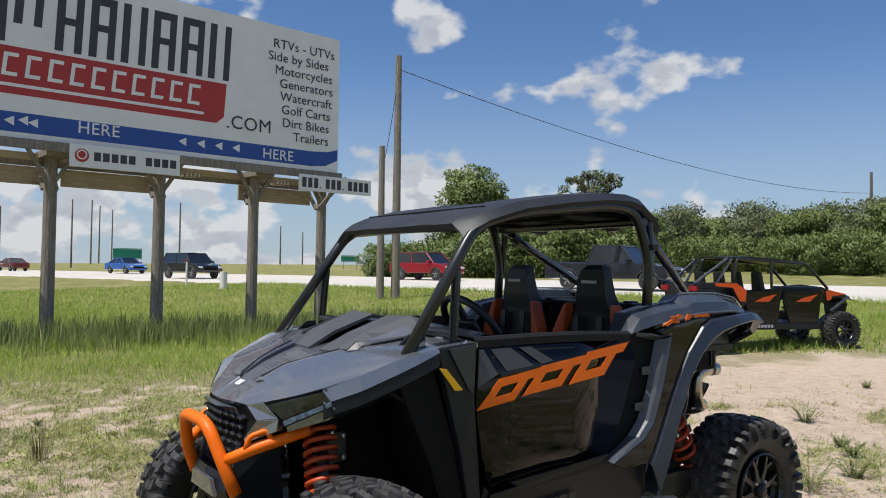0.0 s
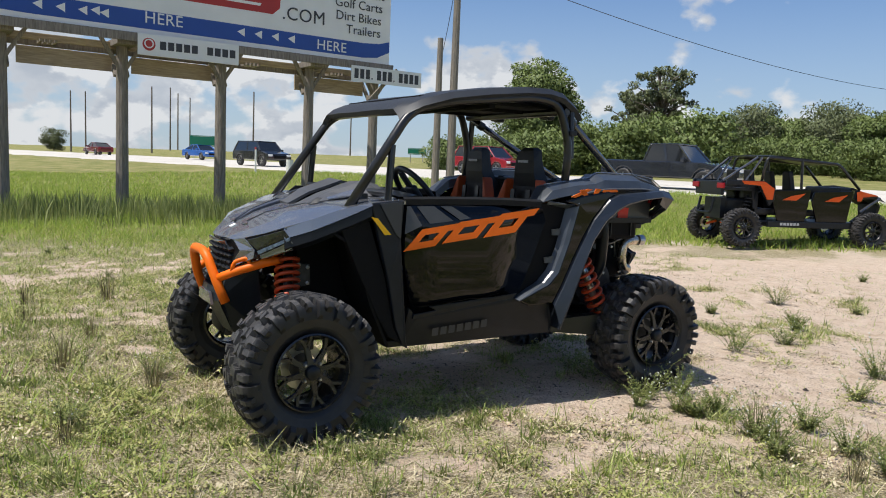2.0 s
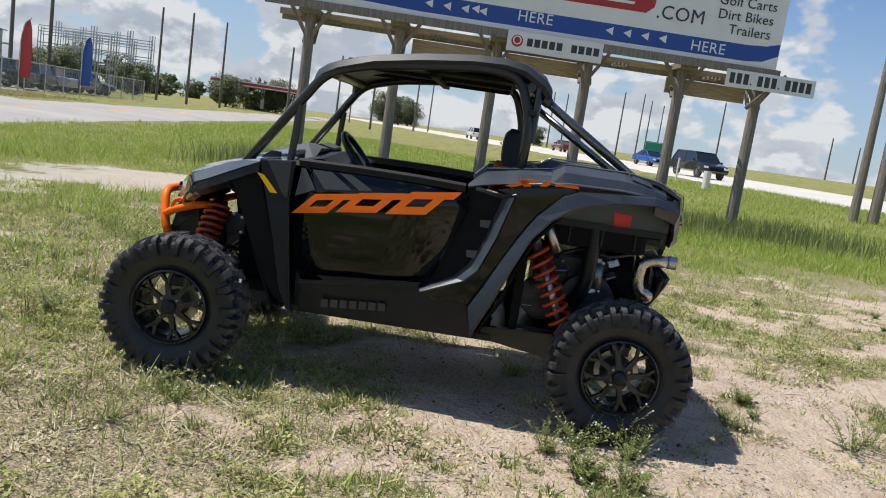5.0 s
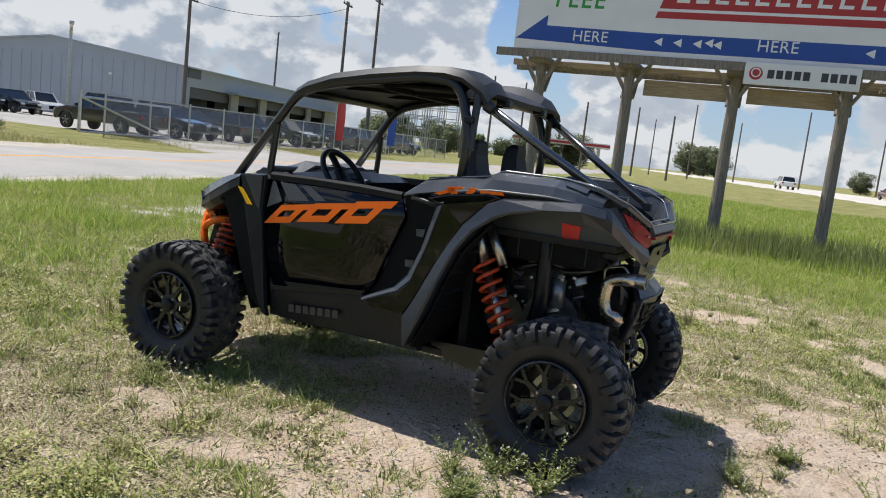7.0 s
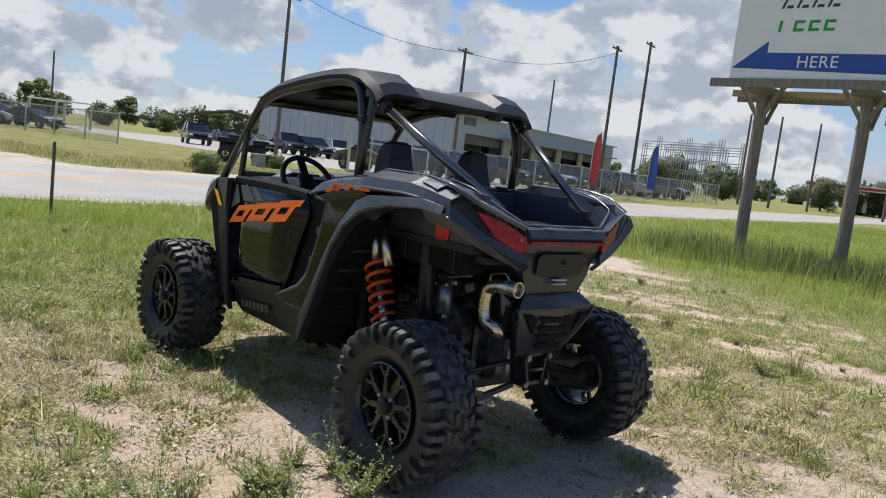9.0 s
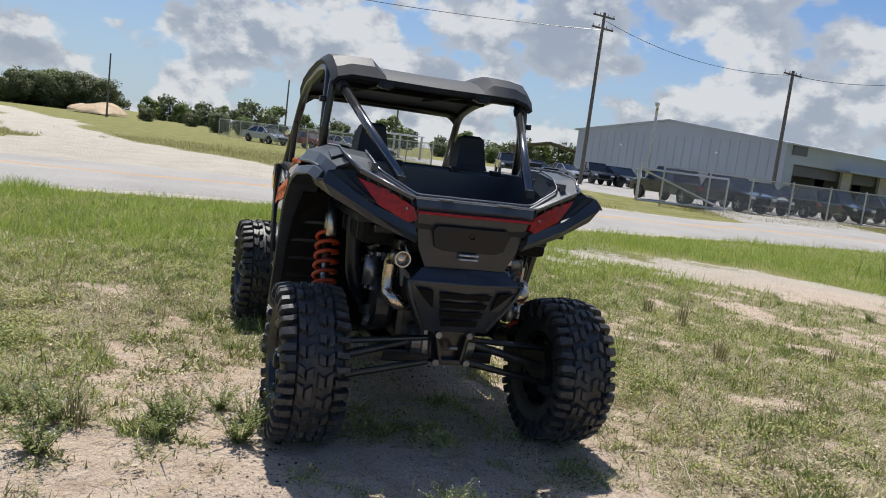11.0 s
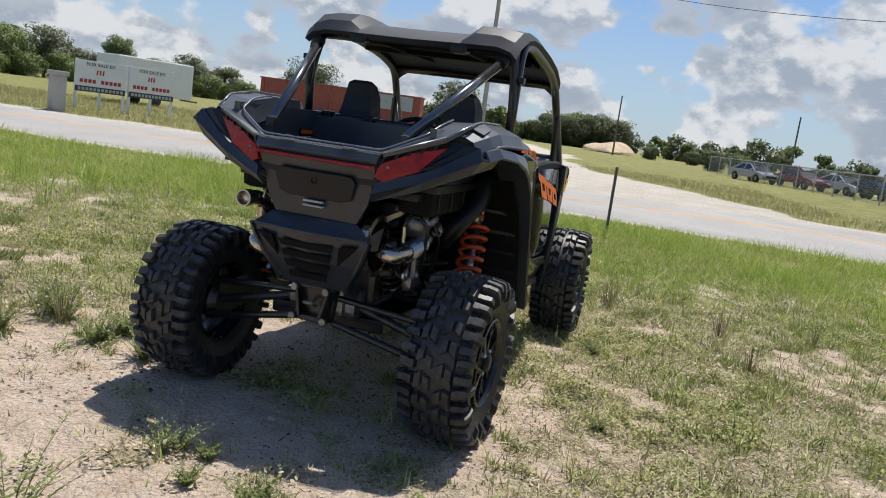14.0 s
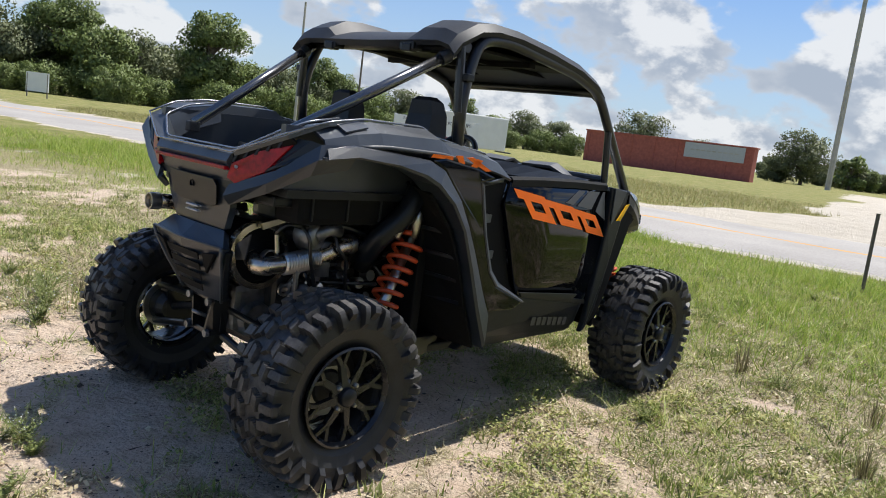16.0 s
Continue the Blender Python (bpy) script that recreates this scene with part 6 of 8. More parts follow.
for k in range(8):
    x = 3.50 + k * 0.605 - (0.1 if k < 2 else 0)
    h0, h1 = (5.92, 6.72) if k == 1 else (5.55, 6.75)
    fp("name_shape", [(x, h0), (x + 0.15, h0), (x + 0.20, h1), (x + 0.05, h1)], M_INK, 0.006)
    fp("name_shape", [(x + 0.34, h0), (x + 0.48, h0), (x + 0.53, h1), (x + 0.39, h1)], M_INK, 0.006)
    if k % 3 != 1:
        fp("name_shape", [(x + 0.18, h1 - 0.16), (x + 0.40, h1 - 0.16), (x + 0.40, h1), (x + 0.19, h1)], M_INK, 0.006)
        fp("name_shape", [(x + 0.15, h0 + 0.52), (x + 0.37, h0 + 0.52), (x + 0.375, h0 + 0.66), (x + 0.155, h0 + 0.66)], M_INK, 0.006)
lettering("lettering", ".COM", 0.42, M_INK, face, pose(8.72, -0.009, 4.66, 90, 0, 0), spacing=1.05)
for k, line in enumerate(("RTVs - UTVs", "Side by Sides", "Motorcycles", "Generators", "Watercraft", "Golf Carts", "Dirt Bikes", "Trailers")):
    w = 0.140 * len(line)
    lettering("lettering", line, 0.30, M_INK, face, pose(10.86 - w / 2, -0.009, 6.62 - k * 0.30, 90, 0, 0), spacing=1.02)
for k in range(4):
    x = 0.86 + k * 0.29
    fp("logo_shape", [(x, 4.74), (x + 0.06, 4.74), (x + 0.08, 4.96), (x + 0.02, 4.96)], M_GREEN, 0.006)
    if k:
        fp("logo_shape", [(x + 0.08, 4.90), (x + 0.22, 4.90), (x + 0.22, 4.96), (x + 0.08, 4.96)], M_GREEN, 0.006)
        fp("logo_shape", [(x + 0.06, 4.74), (x + 0.21, 4.74), (x + 0.21, 4.80), (x + 0.06, 4.80)], M_GREEN, 0.006)
    fp("logo_shape", [(x, 5.20), (x + 0.05, 5.20), (x + 0.14, 5.45), (x + 0.09, 5.45)], M_INK, 0.006)
    fp("logo_shape", [(x + 0.1, 5.20), (x + 0.23, 5.20), (x + 0.24, 5.26), (x + 0.12, 5.26)], M_INK, 0.006)
bar_sign = bp("hanging_sign", box(5.0, 7.13, -0.12, -0.09, 3.36, 3.80, 0.004), M_WHITE, "small white sign with a red round mark and dark bars")
bp("sign_mark", moved(lathe([(0.0, -0.124), (0.13, -0.124), (0.13, -0.12)], 24), Matrix.Translation((5.22, 0, 3.585))), M_SIGNRED, parent=bar_sign)
bp("sign_mark", moved(lathe([(0.07, -0.128), (0.095, -0.128), (0.095, -0.124), (0.07, -0.124)], 24, True), Matrix.Translation((5.22, 0, 3.60))), M_WHITE, parent=bar_sign)
for k in range(10):
    if k != 5:
        x = 5.44 + k * 0.165
        bp("bar", box(x, x + 0.125, -0.125, -0.12, 3.50, 3.67), M_INK, parent=bar_sign)
num_sign = bp("hanging_sign", box(9.94, 11.96, -0.12, -0.09, 3.30, 3.68, 0.004), M_WHITE, "small white sign with a row of dark bars")
for k in range(12):
    x = 10.02 + k * 0.158
    bp("bar", box(x, x + (0.03 if k in (3, 7) else 0.11), -0.125, -0.12, 3.38, 3.42 if k in (3, 7) else 3.61), M_INK, parent=num_sign)
bp("brace", tube([(10.65, 0.24, 2.9), (11.35, 0.1, 3.72)], 0.055, 4), M_WOOD)


# utility poles and wires
def utility_pole(x, y, h, r=0.14, arms=0, lean=0.0, label="weathered timber utility pole", mat=None, yaw=0.0):
    ob = thing("utility_pole", at(x, y, -0.05, yaw), label, "utility pole", "utility poles")
    part("shaft", tube([(0, 0, 0), (lean * h * 0.5, 0, h * 0.5), (lean * h, 0, h)], r, 10, r_end=r * 0.68), mat or M_POLE, ob)
    for k in range(arms):
        z = h - 0.35 - 0.9 * k
        part("crossarm", box(lean * z - 1.1, lean * z + 1.1, -0.06, 0.06, z, z + 0.12), M_POLE, ob)
        for xx in (-1.0, -0.4, 0.4, 1.0):
            part("insulator", rod((lean * z + xx, 0, z + 0.12), (lean * z + xx, 0, z + 0.3), 0.04, 8), M_LGREY, ob)
    return ob


def wire(a, b, sag, r=0.012, label="thin dark overhead cable"):
    a, b = Vector(a), Vector(b)
    pts = [a.lerp(b, t) - Vector((0, 0, sag * 4 * t * (1 - t))) for t in np.linspace(0, 1, 24)]
    return tagged(part("cable", tube(pts, r, 5), M_TUBE), label, "cable", "overhead cables")


utility_pole(-1.75, 28.4, 9.1, 0.17, label="tall weathered utility pole behind the billboard", mat=M_WOOD)
utility_pole(-2.30, 28.2, 5.7, 0.15, label="short weathered pole stub beside a utility pole", mat=M_WOOD)
wire((-1.75, 28.4, 9.0), (36.5, 65.2, 8.7), 1.2, 0.016)
wire((-1.75, 28.35, 8.8), (-2.28, 28.2, 5.2), 0.25, 0.012)
utility_pole(36.5, 65.2, 8.2, 0.16)
for az, d, h in ((-30.1, 150, 10.5), (-25.9, 130, 10.5), (-24.7, 150, 11.5), (-24.2, 160, 11), (-23.4, 170, 11), (-12.0, 140, 7), (-10.4, 150, 6.5), (-35.5, 130, 12), (-40, 150, 11), (-43, 140, 13), (-46, 170, 12), (-31, 140, 10), (-19, 130, 10)):
    x, y = bearing(0, 0, az, d)
    utility_pole(x, y, h, 0.15)
for ex, ey, az, d, h, arms in ((4.8, 5.1, -97.0, 62, 13.4, 2), (4.8, 5.1, -84.0, 66, 10.8, 1), (4.8, 5.1, -73.0, 72, 13.3, 1), (4.8, 5.1, -70.7, 74, 14.2, 1), (4.8, 5.1, -76.8, 110, 14.0, 0), (4.8, 5.1, -63, 100, 11, 0), (4.8, 5.1, -61, 100, 11, 0), (4.8, 5.1, -58.5, 110, 11.5, 0), (4.8, 5.1, -54, 100, 9, 0), (4.8, 5.1, -50, 120, 10.5, 0), (4.8, 5.1, -47.6, 110, 9, 0), (4.8, 5.1, -44, 130, 10, 0)):
    x, y = bearing(ex, ey, az, d)
    utility_pole(x, y, h, 0.17, arms, yaw=-40)
x, y = -75.3, -93.5
utility_pole(x, y, 31.0, 0.42, label="tall pale concrete utility pole by a sandy track", mat=M_CONC)
for az, d, h in ((179.7, 78, 12), (-176.0, 95, 11), (-133.0, 120, 9), (-121.0, 120, 9), (-113.0, 110, 9)):
    x, y = bearing(1.6, 7.7, az, d)
    utility_pole(x, y, h, 0.15, mat=M_CONC if az > 179 else None)
wire((*bearing(4.8, 5.1, -97, 62), 12.8), (*bearing(4.8, 5.1, -84, 66), 10.4), 1.0, 0.02)
wire((*bearing(4.8, 5.1, -84, 66), 10.4), (*bearing(4.8, 5.1, -73, 72), 12.6), 1.0, 0.02)
wire((*bearing(4.8, 5.1, -97, 62), 12.0), (-75.3, -93.5, 29), 3.0, 0.03)


# green road signs
def road_sign(x, y, w, h, top, yaw):
    ob = thing("road_sign", at(x, y, -0.05, yaw), "green highway sign on two posts", "road sign", "highway signs")
    part("panel", box(-w / 2, w / 2, -0.02, 0.02, top - h, top, 0.005), M_SIGNGREEN, ob)
    part("border", joined(box(-w / 2 + 0.06, w / 2 - 0.06, -0.026, -0.021, top - 0.1, top - 0.07), box(-w / 2 + 0.06, w / 2 - 0.06, -0.026, -0.021, top - h + 0.07, top - h + 0.1)), M_WHITE, ob)
    for sx in (-1, 1):
        part("post", rod((sx * w * 0.35, 0.05, 0), (sx * w * 0.35, 0.05, top - 0.1), 0.05, 8), M_STEEL, ob)


x, y = bearing(0, 0, -22.4, 92)
road_sign(x, y, 3.0, 1.2, 2.7, 20)
x, y = bearing(0, 0, -6.9, 85)
road_sign(x, y, 2.0, 0.7, 1.6, 10)

# marker posts in the field
for x, y, h, r, lab in ((-13.2, 39.5, 1.3, 0.05, "white marker post with a red band"), (-10.4, 36.4, 0.75, 0.17, "squat white pipe cap")):
    ob = thing("marker_post", at(x, y, -0.05), lab, "marker post")
    part("shaft", tube([(0, 0, 0), (0, 0, h)], r, 12), M_WHITE, ob)
    part("cap", tube([(0, 0, h), (0, 0, h + 0.12)], r * 1.03, 12), M_SIGNRED if r < 0.08 else M_WHITE, ob)
ob = thing("marker_post", at(-5.8, -0.2, -0.05), "thin dark steel stake beside the street", "marker post")
part("shaft", tube([(0, 0, 0), (0.0, 0, 1.05)], 0.022, 8), M_POLE, ob)


# ---- metal building with bays ----
BLD = thing("metal_building", pose(-77.5, 14.3, 0.0, 0, 0, 140.3), "long grey metal-clad workshop with a low gable and open bays", "building")
# own axes: x along the long side to the north-west, y towards the back (south-west), z up
BL_, BW_, BE, BR = 46.0, 30.0, 6.3, 7.9
wall = part("wall", slab([(0, 0, 0), (0, BW_, 0), (0, BW_, BE), (0, BW_ / 2, BR), (0, 0, BE)], (0.25, 0, 0)), M_METALWALL, BLD, "grey metal gable wall")
part("wall", slab([(BL_, 0, 0), (BL_, BW_, 0), (BL_, BW_, BE), (BL_, BW_ / 2, BR), (BL_, 0, BE)], (-0.25, 0, 0)), M_METALWALL, BLD)
part("wall", box(0.25, BL_ - 0.25, BW_ - 0.25, BW_, 0, BE), M_METALWALL, BLD)
part("roof", loft([[(-0.3, -0.5, BE - 0.05), (BL_ + 0.3, -0.5, BE - 0.05)], [(-0.3, BW_ / 2, BR + 0.1), (BL_ + 0.3, BW_ / 2, BR + 0.1)], [(-0.3, BW_ + 0.5, BE - 0.05), (BL_ + 0.3, BW_ + 0.5, BE - 0.05)]], 0.15), M_METALWALL, BLD, "grey metal roof")
part("fascia_wall", box(0.25, BL_ - 0.25, 0, 0.25, 4.3, BE - 0.05), M_METALWALL, BLD)
xs = [0.25, 1.6, 10.5, 12.3, 18.0, 19.8, 25.5, 27.0, 33.0, 34.5, 40.0, BL_ - 0.25]
for k in range(0, len(xs) - 1, 2):
    part("pier", box(xs[k], xs[k + 1], 0, 0.3, 0, 4.3), M_CONC if k else M_METALWALL, BLD)
for k in range(1, len(xs) - 2, 2):
    part("bay_back", box(xs[k], xs[k + 1], 3.0, 3.2, 0, 4.3), M_DSTEEL, BLD)
    part("bay_door", box(xs[k], xs[k + 1], 0.4, 0.5, 3.2, 4.3), M_GREY2, BLD)
part("canopy", box(9, 44, -1.6, 0.0, 4.25, 4.45), M_METALWALL, BLD)
part("sign_board", box(1.0, 3.4, -0.12, -0.02, 5.2, 6.2), M_GREY2, BLD)
for yy in (8.0, 22.0):
    part("wall_lamp", box(-0.15, 0.0, yy - 0.2, yy + 0.2, 4.6, 4.8), M_WHITE, BLD)
for yy in np.arange(0.6, BW_, 1.2):
    part("rib", box(-0.04, 0.0, yy, yy + 0.06, 0, BE - 0.1), M_METALWALL, BLD)
OB = thing("open_shed", pose(*bearing(3.9, 6.7, -103.5, 118), 0.0, 0, 0, 100), "low dark-roofed open shed", "shed")
part("roof", loft([[(0, -1, 3.4), (0, 16, 3.4)], [(6, -1, 4.6), (6, 16, 4.6)], [(12, -1, 3.4), (12, 16, 3.4)]], 0.2), M_POLE, OB)
for k in range(4):
    part("post", box(0.2, 0.5, k * 5, k * 5 + 0.3, 0, 3.4), M_WOOD, OB)
    part("post", box(11.5, 11.8, k * 5, k * 5 + 0.3, 0, 3.4), M_WOOD, OB)
CAN = thing("fuel_canopy", pose(*bearing(3.8, 1.2, -53.5, 150), 0.5, 0, 0, 50), "white fuel station canopy with a red band", "canopy")
part("roof", box(-9, 9, -5, 5, 3.6, 4.4), M_WHITE, CAN)
part("band", box(-9.05, 9.05, -5.05, 5.05, 3.75, 4.2), M_SIGNRED, CAN)
for sx in (-7, 0, 7):
    part("column", box(sx - 0.3, sx + 0.3, -0.3, 0.3, 0, 3.6), M_WHITE, CAN)
SUB = thing("substation", pose(*bearing(3.8, 1.2, -65.5, 125), 0.3, 0, 0, 25), "grey steel lattice electrical substation", "substation")
for gx_ in range(6):
    for gy_ in range(2):
        part("column", joined(*[rod((gx_ * 3.0 - 7.5 + a, gy_ * 5.0 + b, 0), (gx_ * 3.0 - 7.5 + a, gy_ * 5.0 + b, 7.5 + (gx_ % 2)), 0.07, 5) for a in (0, 0.5) for b in (0, 0.5)]), M_STEEL, SUB)
for z in (3.5, 5.2, 6.8, 7.6):
    for gy_ in range(2):
        part("beam", joined(box(-7.5, 8.0, gy_ * 5.0, gy_ * 5.0 + 0.12, z, z + 0.12), box(-7.5, 8.0, gy_ * 5.0 + 0.4, gy_ * 5.0 + 0.5, z - 0.4, z - 0.3)), M_STEEL, SUB)


# ---- chain-link fence along the yard ----
def mesh_material():
    m, n, l, p = material("chain_link")
    tc = n.new("ShaderNodeTexCoord")
    w1, w2 = n.new("ShaderNodeTexWave"), n.new("ShaderNodeTexWave")
    for w, ang in ((w1, 45), (w2, -45)):
        mp = n.new("ShaderNodeMapping")
        mp.inputs["Rotation"].default_value = (0, radians(ang), 0)
        l.new(tc.outputs["Object"], mp.inputs[0])
        l.new(mp.outputs[0], w.inputs["Vector"])
        w.inputs["Scale"].default_value = 11.0
    mx = n.new("ShaderNodeMath")
    mx.operation = "MAXIMUM"
    l.new(w1.outputs["Fac"], mx.inputs[0])
    l.new(w2.outputs["Fac"], mx.inputs[1])
    gt = n.new("ShaderNodeMath")
    gt.operation = "GREATER_THAN"
    gt.inputs[1].default_value = 0.98
    l.new(mx.outputs[0], gt.inputs[0])
    tr = n.new("ShaderNodeBsdfTransparent")
    ms = n.new("ShaderNodeMixShader")
    l.new(gt.outputs[0], ms.inputs[0])
    l.new(tr.outputs[0], ms.inputs[1])
    l.new(p.outputs[0], ms.inputs[2])
    l.new(ms.outputs[0], n["Material Output"].inputs[0])
    p.inputs["Base Color"].default_value = (0.3, 0.31, 0.32, 1)
    p.inputs["Metallic"].default_value, p.inputs["Roughness"].default_value = 0.6, 0.5
    return m


M_MESH = mesh_material()


def fence(x0, y0, x1, y1, h=1.9, step=3.0):
    n = max(1, round(math.hypot(x1 - x0, y1 - y0) / step))
    yaw = math.degrees(math.atan2(y1 - y0, x1 - x0))
    L_ = math.hypot(x1 - x0, y1 - y0)
    ob = thing("chain_link_fence", at(x0, y0, 0, yaw), "grey chain-link fence with steel posts along the yard", "fence", "yard fences")
    for k in range(n + 1):
        part("post", rod((L_ * k / n, 0, -0.3), (L_ * k / n, 0, h + 0.1), 0.045, 8), M_STEEL, ob)
    part("rail", rod((0, 0, h), (L_, 0, h), 0.03, 6), M_STEEL, ob)
    part("mesh", box(0, L_, -0.004, 0.004, 0.05, h), M_MESH, ob)


def street_xy(u, q):
    p = ST_N * (ST_D + q) + ST_U * u
    return float(p[0]), float(p[1])
fence(*street_xy(27, 14), *street_xy(75, 13))
fence(*bearing(3.2, 7.3, -125.5, 82), *bearing(3.2, 7.3, -111.1, 47), 1.7)
x, y = street_xy(25.5, 14)
ob = thing("yard_gate", at(x, y, 0, 125), "grey steel yard gate standing open", "gate")
part("gate_frame", joined(rod((0, 0, 0.2), (5, 0, 0.2), 0.05), rod((0, 0, 1.7), (5, 0, 1.7), 0.05), rod((0, 0, 0.2), (0, 0, 2.0), 0.07), rod((5, 0, 0.2), (5, 0, 1.7), 0.05), rod((0, 0, 1.7), (5, 0, 0.2), 0.05)), M_STEEL, ob)
ob = thing("street_lamp", at(*bearing(4.6, 2.7, -89.4, 48)), "grey steel pole with a curved top", "street lamp")
part("pole", tube([(0, 0, 0), (0, 0, 5.0), (0.1, 0, 5.4), (0.5, 0, 5.6)], 0.08, 8, 0.2), M_STEEL, ob)
part("lamp_head", box(0.3, 0.9, -0.12, 0.12, 5.5, 5.65, 0.03), M_STEEL, ob)


def feather_flag(x, y, mat, lab, yaw):
    ob = thing("feather_flag", at(x, y, 0, yaw), lab, "flag", "advertising flags")
    part("pole", tube([(0, 0, 0), (0, 0, 3.0), (0.25, 0, 3.9), (0.7, 0, 4.15)], 0.03, 6, 0.4), M_STEEL, ob)
    part("flag_cloth", slab([(0.03, 0, 0.9), (0.75, 0.05, 0.9), (0.85, 0.03, 2.4), (0.78, 0, 3.6), (0.6, 0, 4.1), (0.3, 0, 3.9), (0.05, 0, 3.1)], (0, 0.015, 0)), mat, ob)


feather_flag(*bearing(4.8, 5.1, -74.2, 50), M_SIGNRED, "tall red feather flag by the fence", 20)
feather_flag(*bearing(3.8, 1.2, -65.9, 58), M_BLUE, "tall blue feather flag by the fence", 20)


# ---- cars ----
CARPAINT = {}


def car_paint(name, rgb):
    if name not in CARPAINT:
        CARPAINT[name] = plain("car_paint_" + name, rgb, 0.25, coat=1.0, vary=0.05)
    return CARPAINT[name]


CAR_TYRE = {}


def car(kind, m, name, rgb, label, group=""):
    """kind: sedan, suv, pickup or utility; nose towards +x, wheels on the ground."""
    ob = thing({"sedan": "car", "suv": "suv", "pickup": "pickup_truck"}[kind], m, label, {"sedan": "car", "suv": "car", "pickup": "pickup truck"}[kind], group)
    mat = car_paint(name, rgb)
    L2, W2, r, belt, top = {"sedan": (2.3, 0.9, 0.33, 0.95, 1.42), "suv": (2.35, 0.95, 0.37, 1.08, 1.72), "pickup": (2.85, 0.98, 0.40, 1.15, 1.85)}[kind]
    fx, rx = L2 - 0.85, -L2 + (0.95 if kind != "pickup" else 1.15)
    low = 0.32 if kind == "sedan" else 0.42

    def arch(cx):
        return [(cx + (r + 0.07) * math.cos(a), r + (r + 0.07) * math.sin(a)) for a in np.linspace(0.15, math.pi - 0.15, 7)]

    hood_z = belt - 0.06
    prof = [(L2, low + 0.1), (L2, hood_z - 0.28), (L2 - 0.12, hood_z - 0.1), (L2 - 0.95, belt), (-L2 + 0.1, belt + 0.02), (-L2, belt - 0.1), (-L2, low + 0.1), (-L2 + 0.1, low)]
    prof += [p for p in arch(rx)[::-1] if p[1] > low] + [p for p in arch(fx)[::-1] if p[1] > low] + [(L2 - 0.1, low)]
    body = part("body", slab([(x, -W2, z) for x, z in prof], (0, 2 * W2, 0), 0.05), mat, ob)
    if kind == "sedan":
        c = [(L2 - 1.15, belt), (L2 - 1.95, top), (-0.75, top), (-L2 + 0.55, belt)]
    elif kind == "suv":
        c = [(L2 - 1.05, belt), (L2 - 1.75, top), (-L2 + 0.45, top), (-L2 + 0.12, belt)]
    else:
        c = [(L2 - 1.45, belt), (L2 - 2.1, top), (-0.55, top), (-0.75, belt)]
    rows = [[(c[0][0], s * (W2 - 0.06), c[0][1]), (c[1][0], s * (W2 - 0.22), c[1][1]), (c[2][0], s * (W2 - 0.22), c[2][1]), (c[3][0], s * (W2 - 0.06), c[3][1])] for s in (-1, 1)]
    part("glasshouse", loft(rows, closed=True, caps=True), M_GLASS, ob, "dark tinted car glass")
    part("roof", slab([(c[1][0] + 0.03, -(W2 - 0.2), top), (c[1][0] + 0.03, W2 - 0.2, top), (c[2][0] - 0.03, W2 - 0.2, top), (c[2][0] - 0.03, -(W2 - 0.2), top)], (0, 0, 0.05), 0.02), mat, ob)
    for s in (-1, 1):
        for (xa, za), (xb, zb) in ((c[0], c[1]), (c[3], c[2]), (((c[0][0] + c[3][0]) / 2, belt), ((c[1][0] + c[2][0]) / 2, top))):
            part("pillar", rod((xa, s * (W2 - 0.055), za), (xb, s * (W2 - 0.215), zb), 0.045, 6), mat, ob)
        part("headlight", box(L2 - 0.12, L2 + 0.015, s * (W2 - 0.35), s * (W2 - 0.04), hood_z - 0.3, hood_z - 0.16, 0.02), M_WHITE, ob)
        part("tail_light", box(-L2 - 0.015, -L2 + 0.1, s * (W2 - 0.3), s * (W2 - 0.03), belt - 0.3, belt - 0.1, 0.02), M_RED, ob)
        part("mirror", box(c[0][0] - 0.35, c[0][0] - 0.2, s * W2, s * (W2 + 0.2), belt, belt + 0.15, 0.03), mat, ob)
        for cx in (fx, rx):
            if r not in CAR_TYRE:
                t = part("wheel", lathe([(0.0, 0.09), (r * 0.55, 0.08), (r * 0.6, 0.11), (r * 0.93, 0.11), (r, 0.08), (r, -0.08), (r * 0.93, -0.11), (0.0, -0.11)], 20), M_RUBBER)
                k = part("rim", joined(lathe([(0.0, 0.10), (r * 0.2, 0.10), (r * 0.2, 0.085)], 12), *[moved(box(-0.03, 0.03, 0.08, 0.1, 0, r * 0.58), Matrix.Rotation(a, 4, "Y")) for a in np.linspace(0, 2 * math.pi, 6)[:-1]]), M_STEEL)
                CAR_TYRE[r] = (t.data, k.data)
                bpy.data.objects.remove(t)
                bpy.data.objects.remove(k)
            w = new("wheel", CAR_TYRE[r][0])
            w.parent = ob
            w.matrix_basis = pose(cx, s * (W2 - 0.10), r, 0, 0, 0 if s > 0 else 180)
            k = new("rim", CAR_TYRE[r][1])
            k.parent = w
    part("grille", box(L2 - 0.05, L2 + 0.012, -0.5, 0.5, low + 0.15, hood_z - 0.22, 0.02), M_DARK, ob)
    if kind == "pickup":
        # flat dark plate paints the shade of an open bed on the closed body
        part("bed_shade", box(-L2 + 0.12, -0.85, -W2 + 0.12, W2 - 0.12, belt + 0.0, belt + 0.026), M_DARK, ob)
    return ob


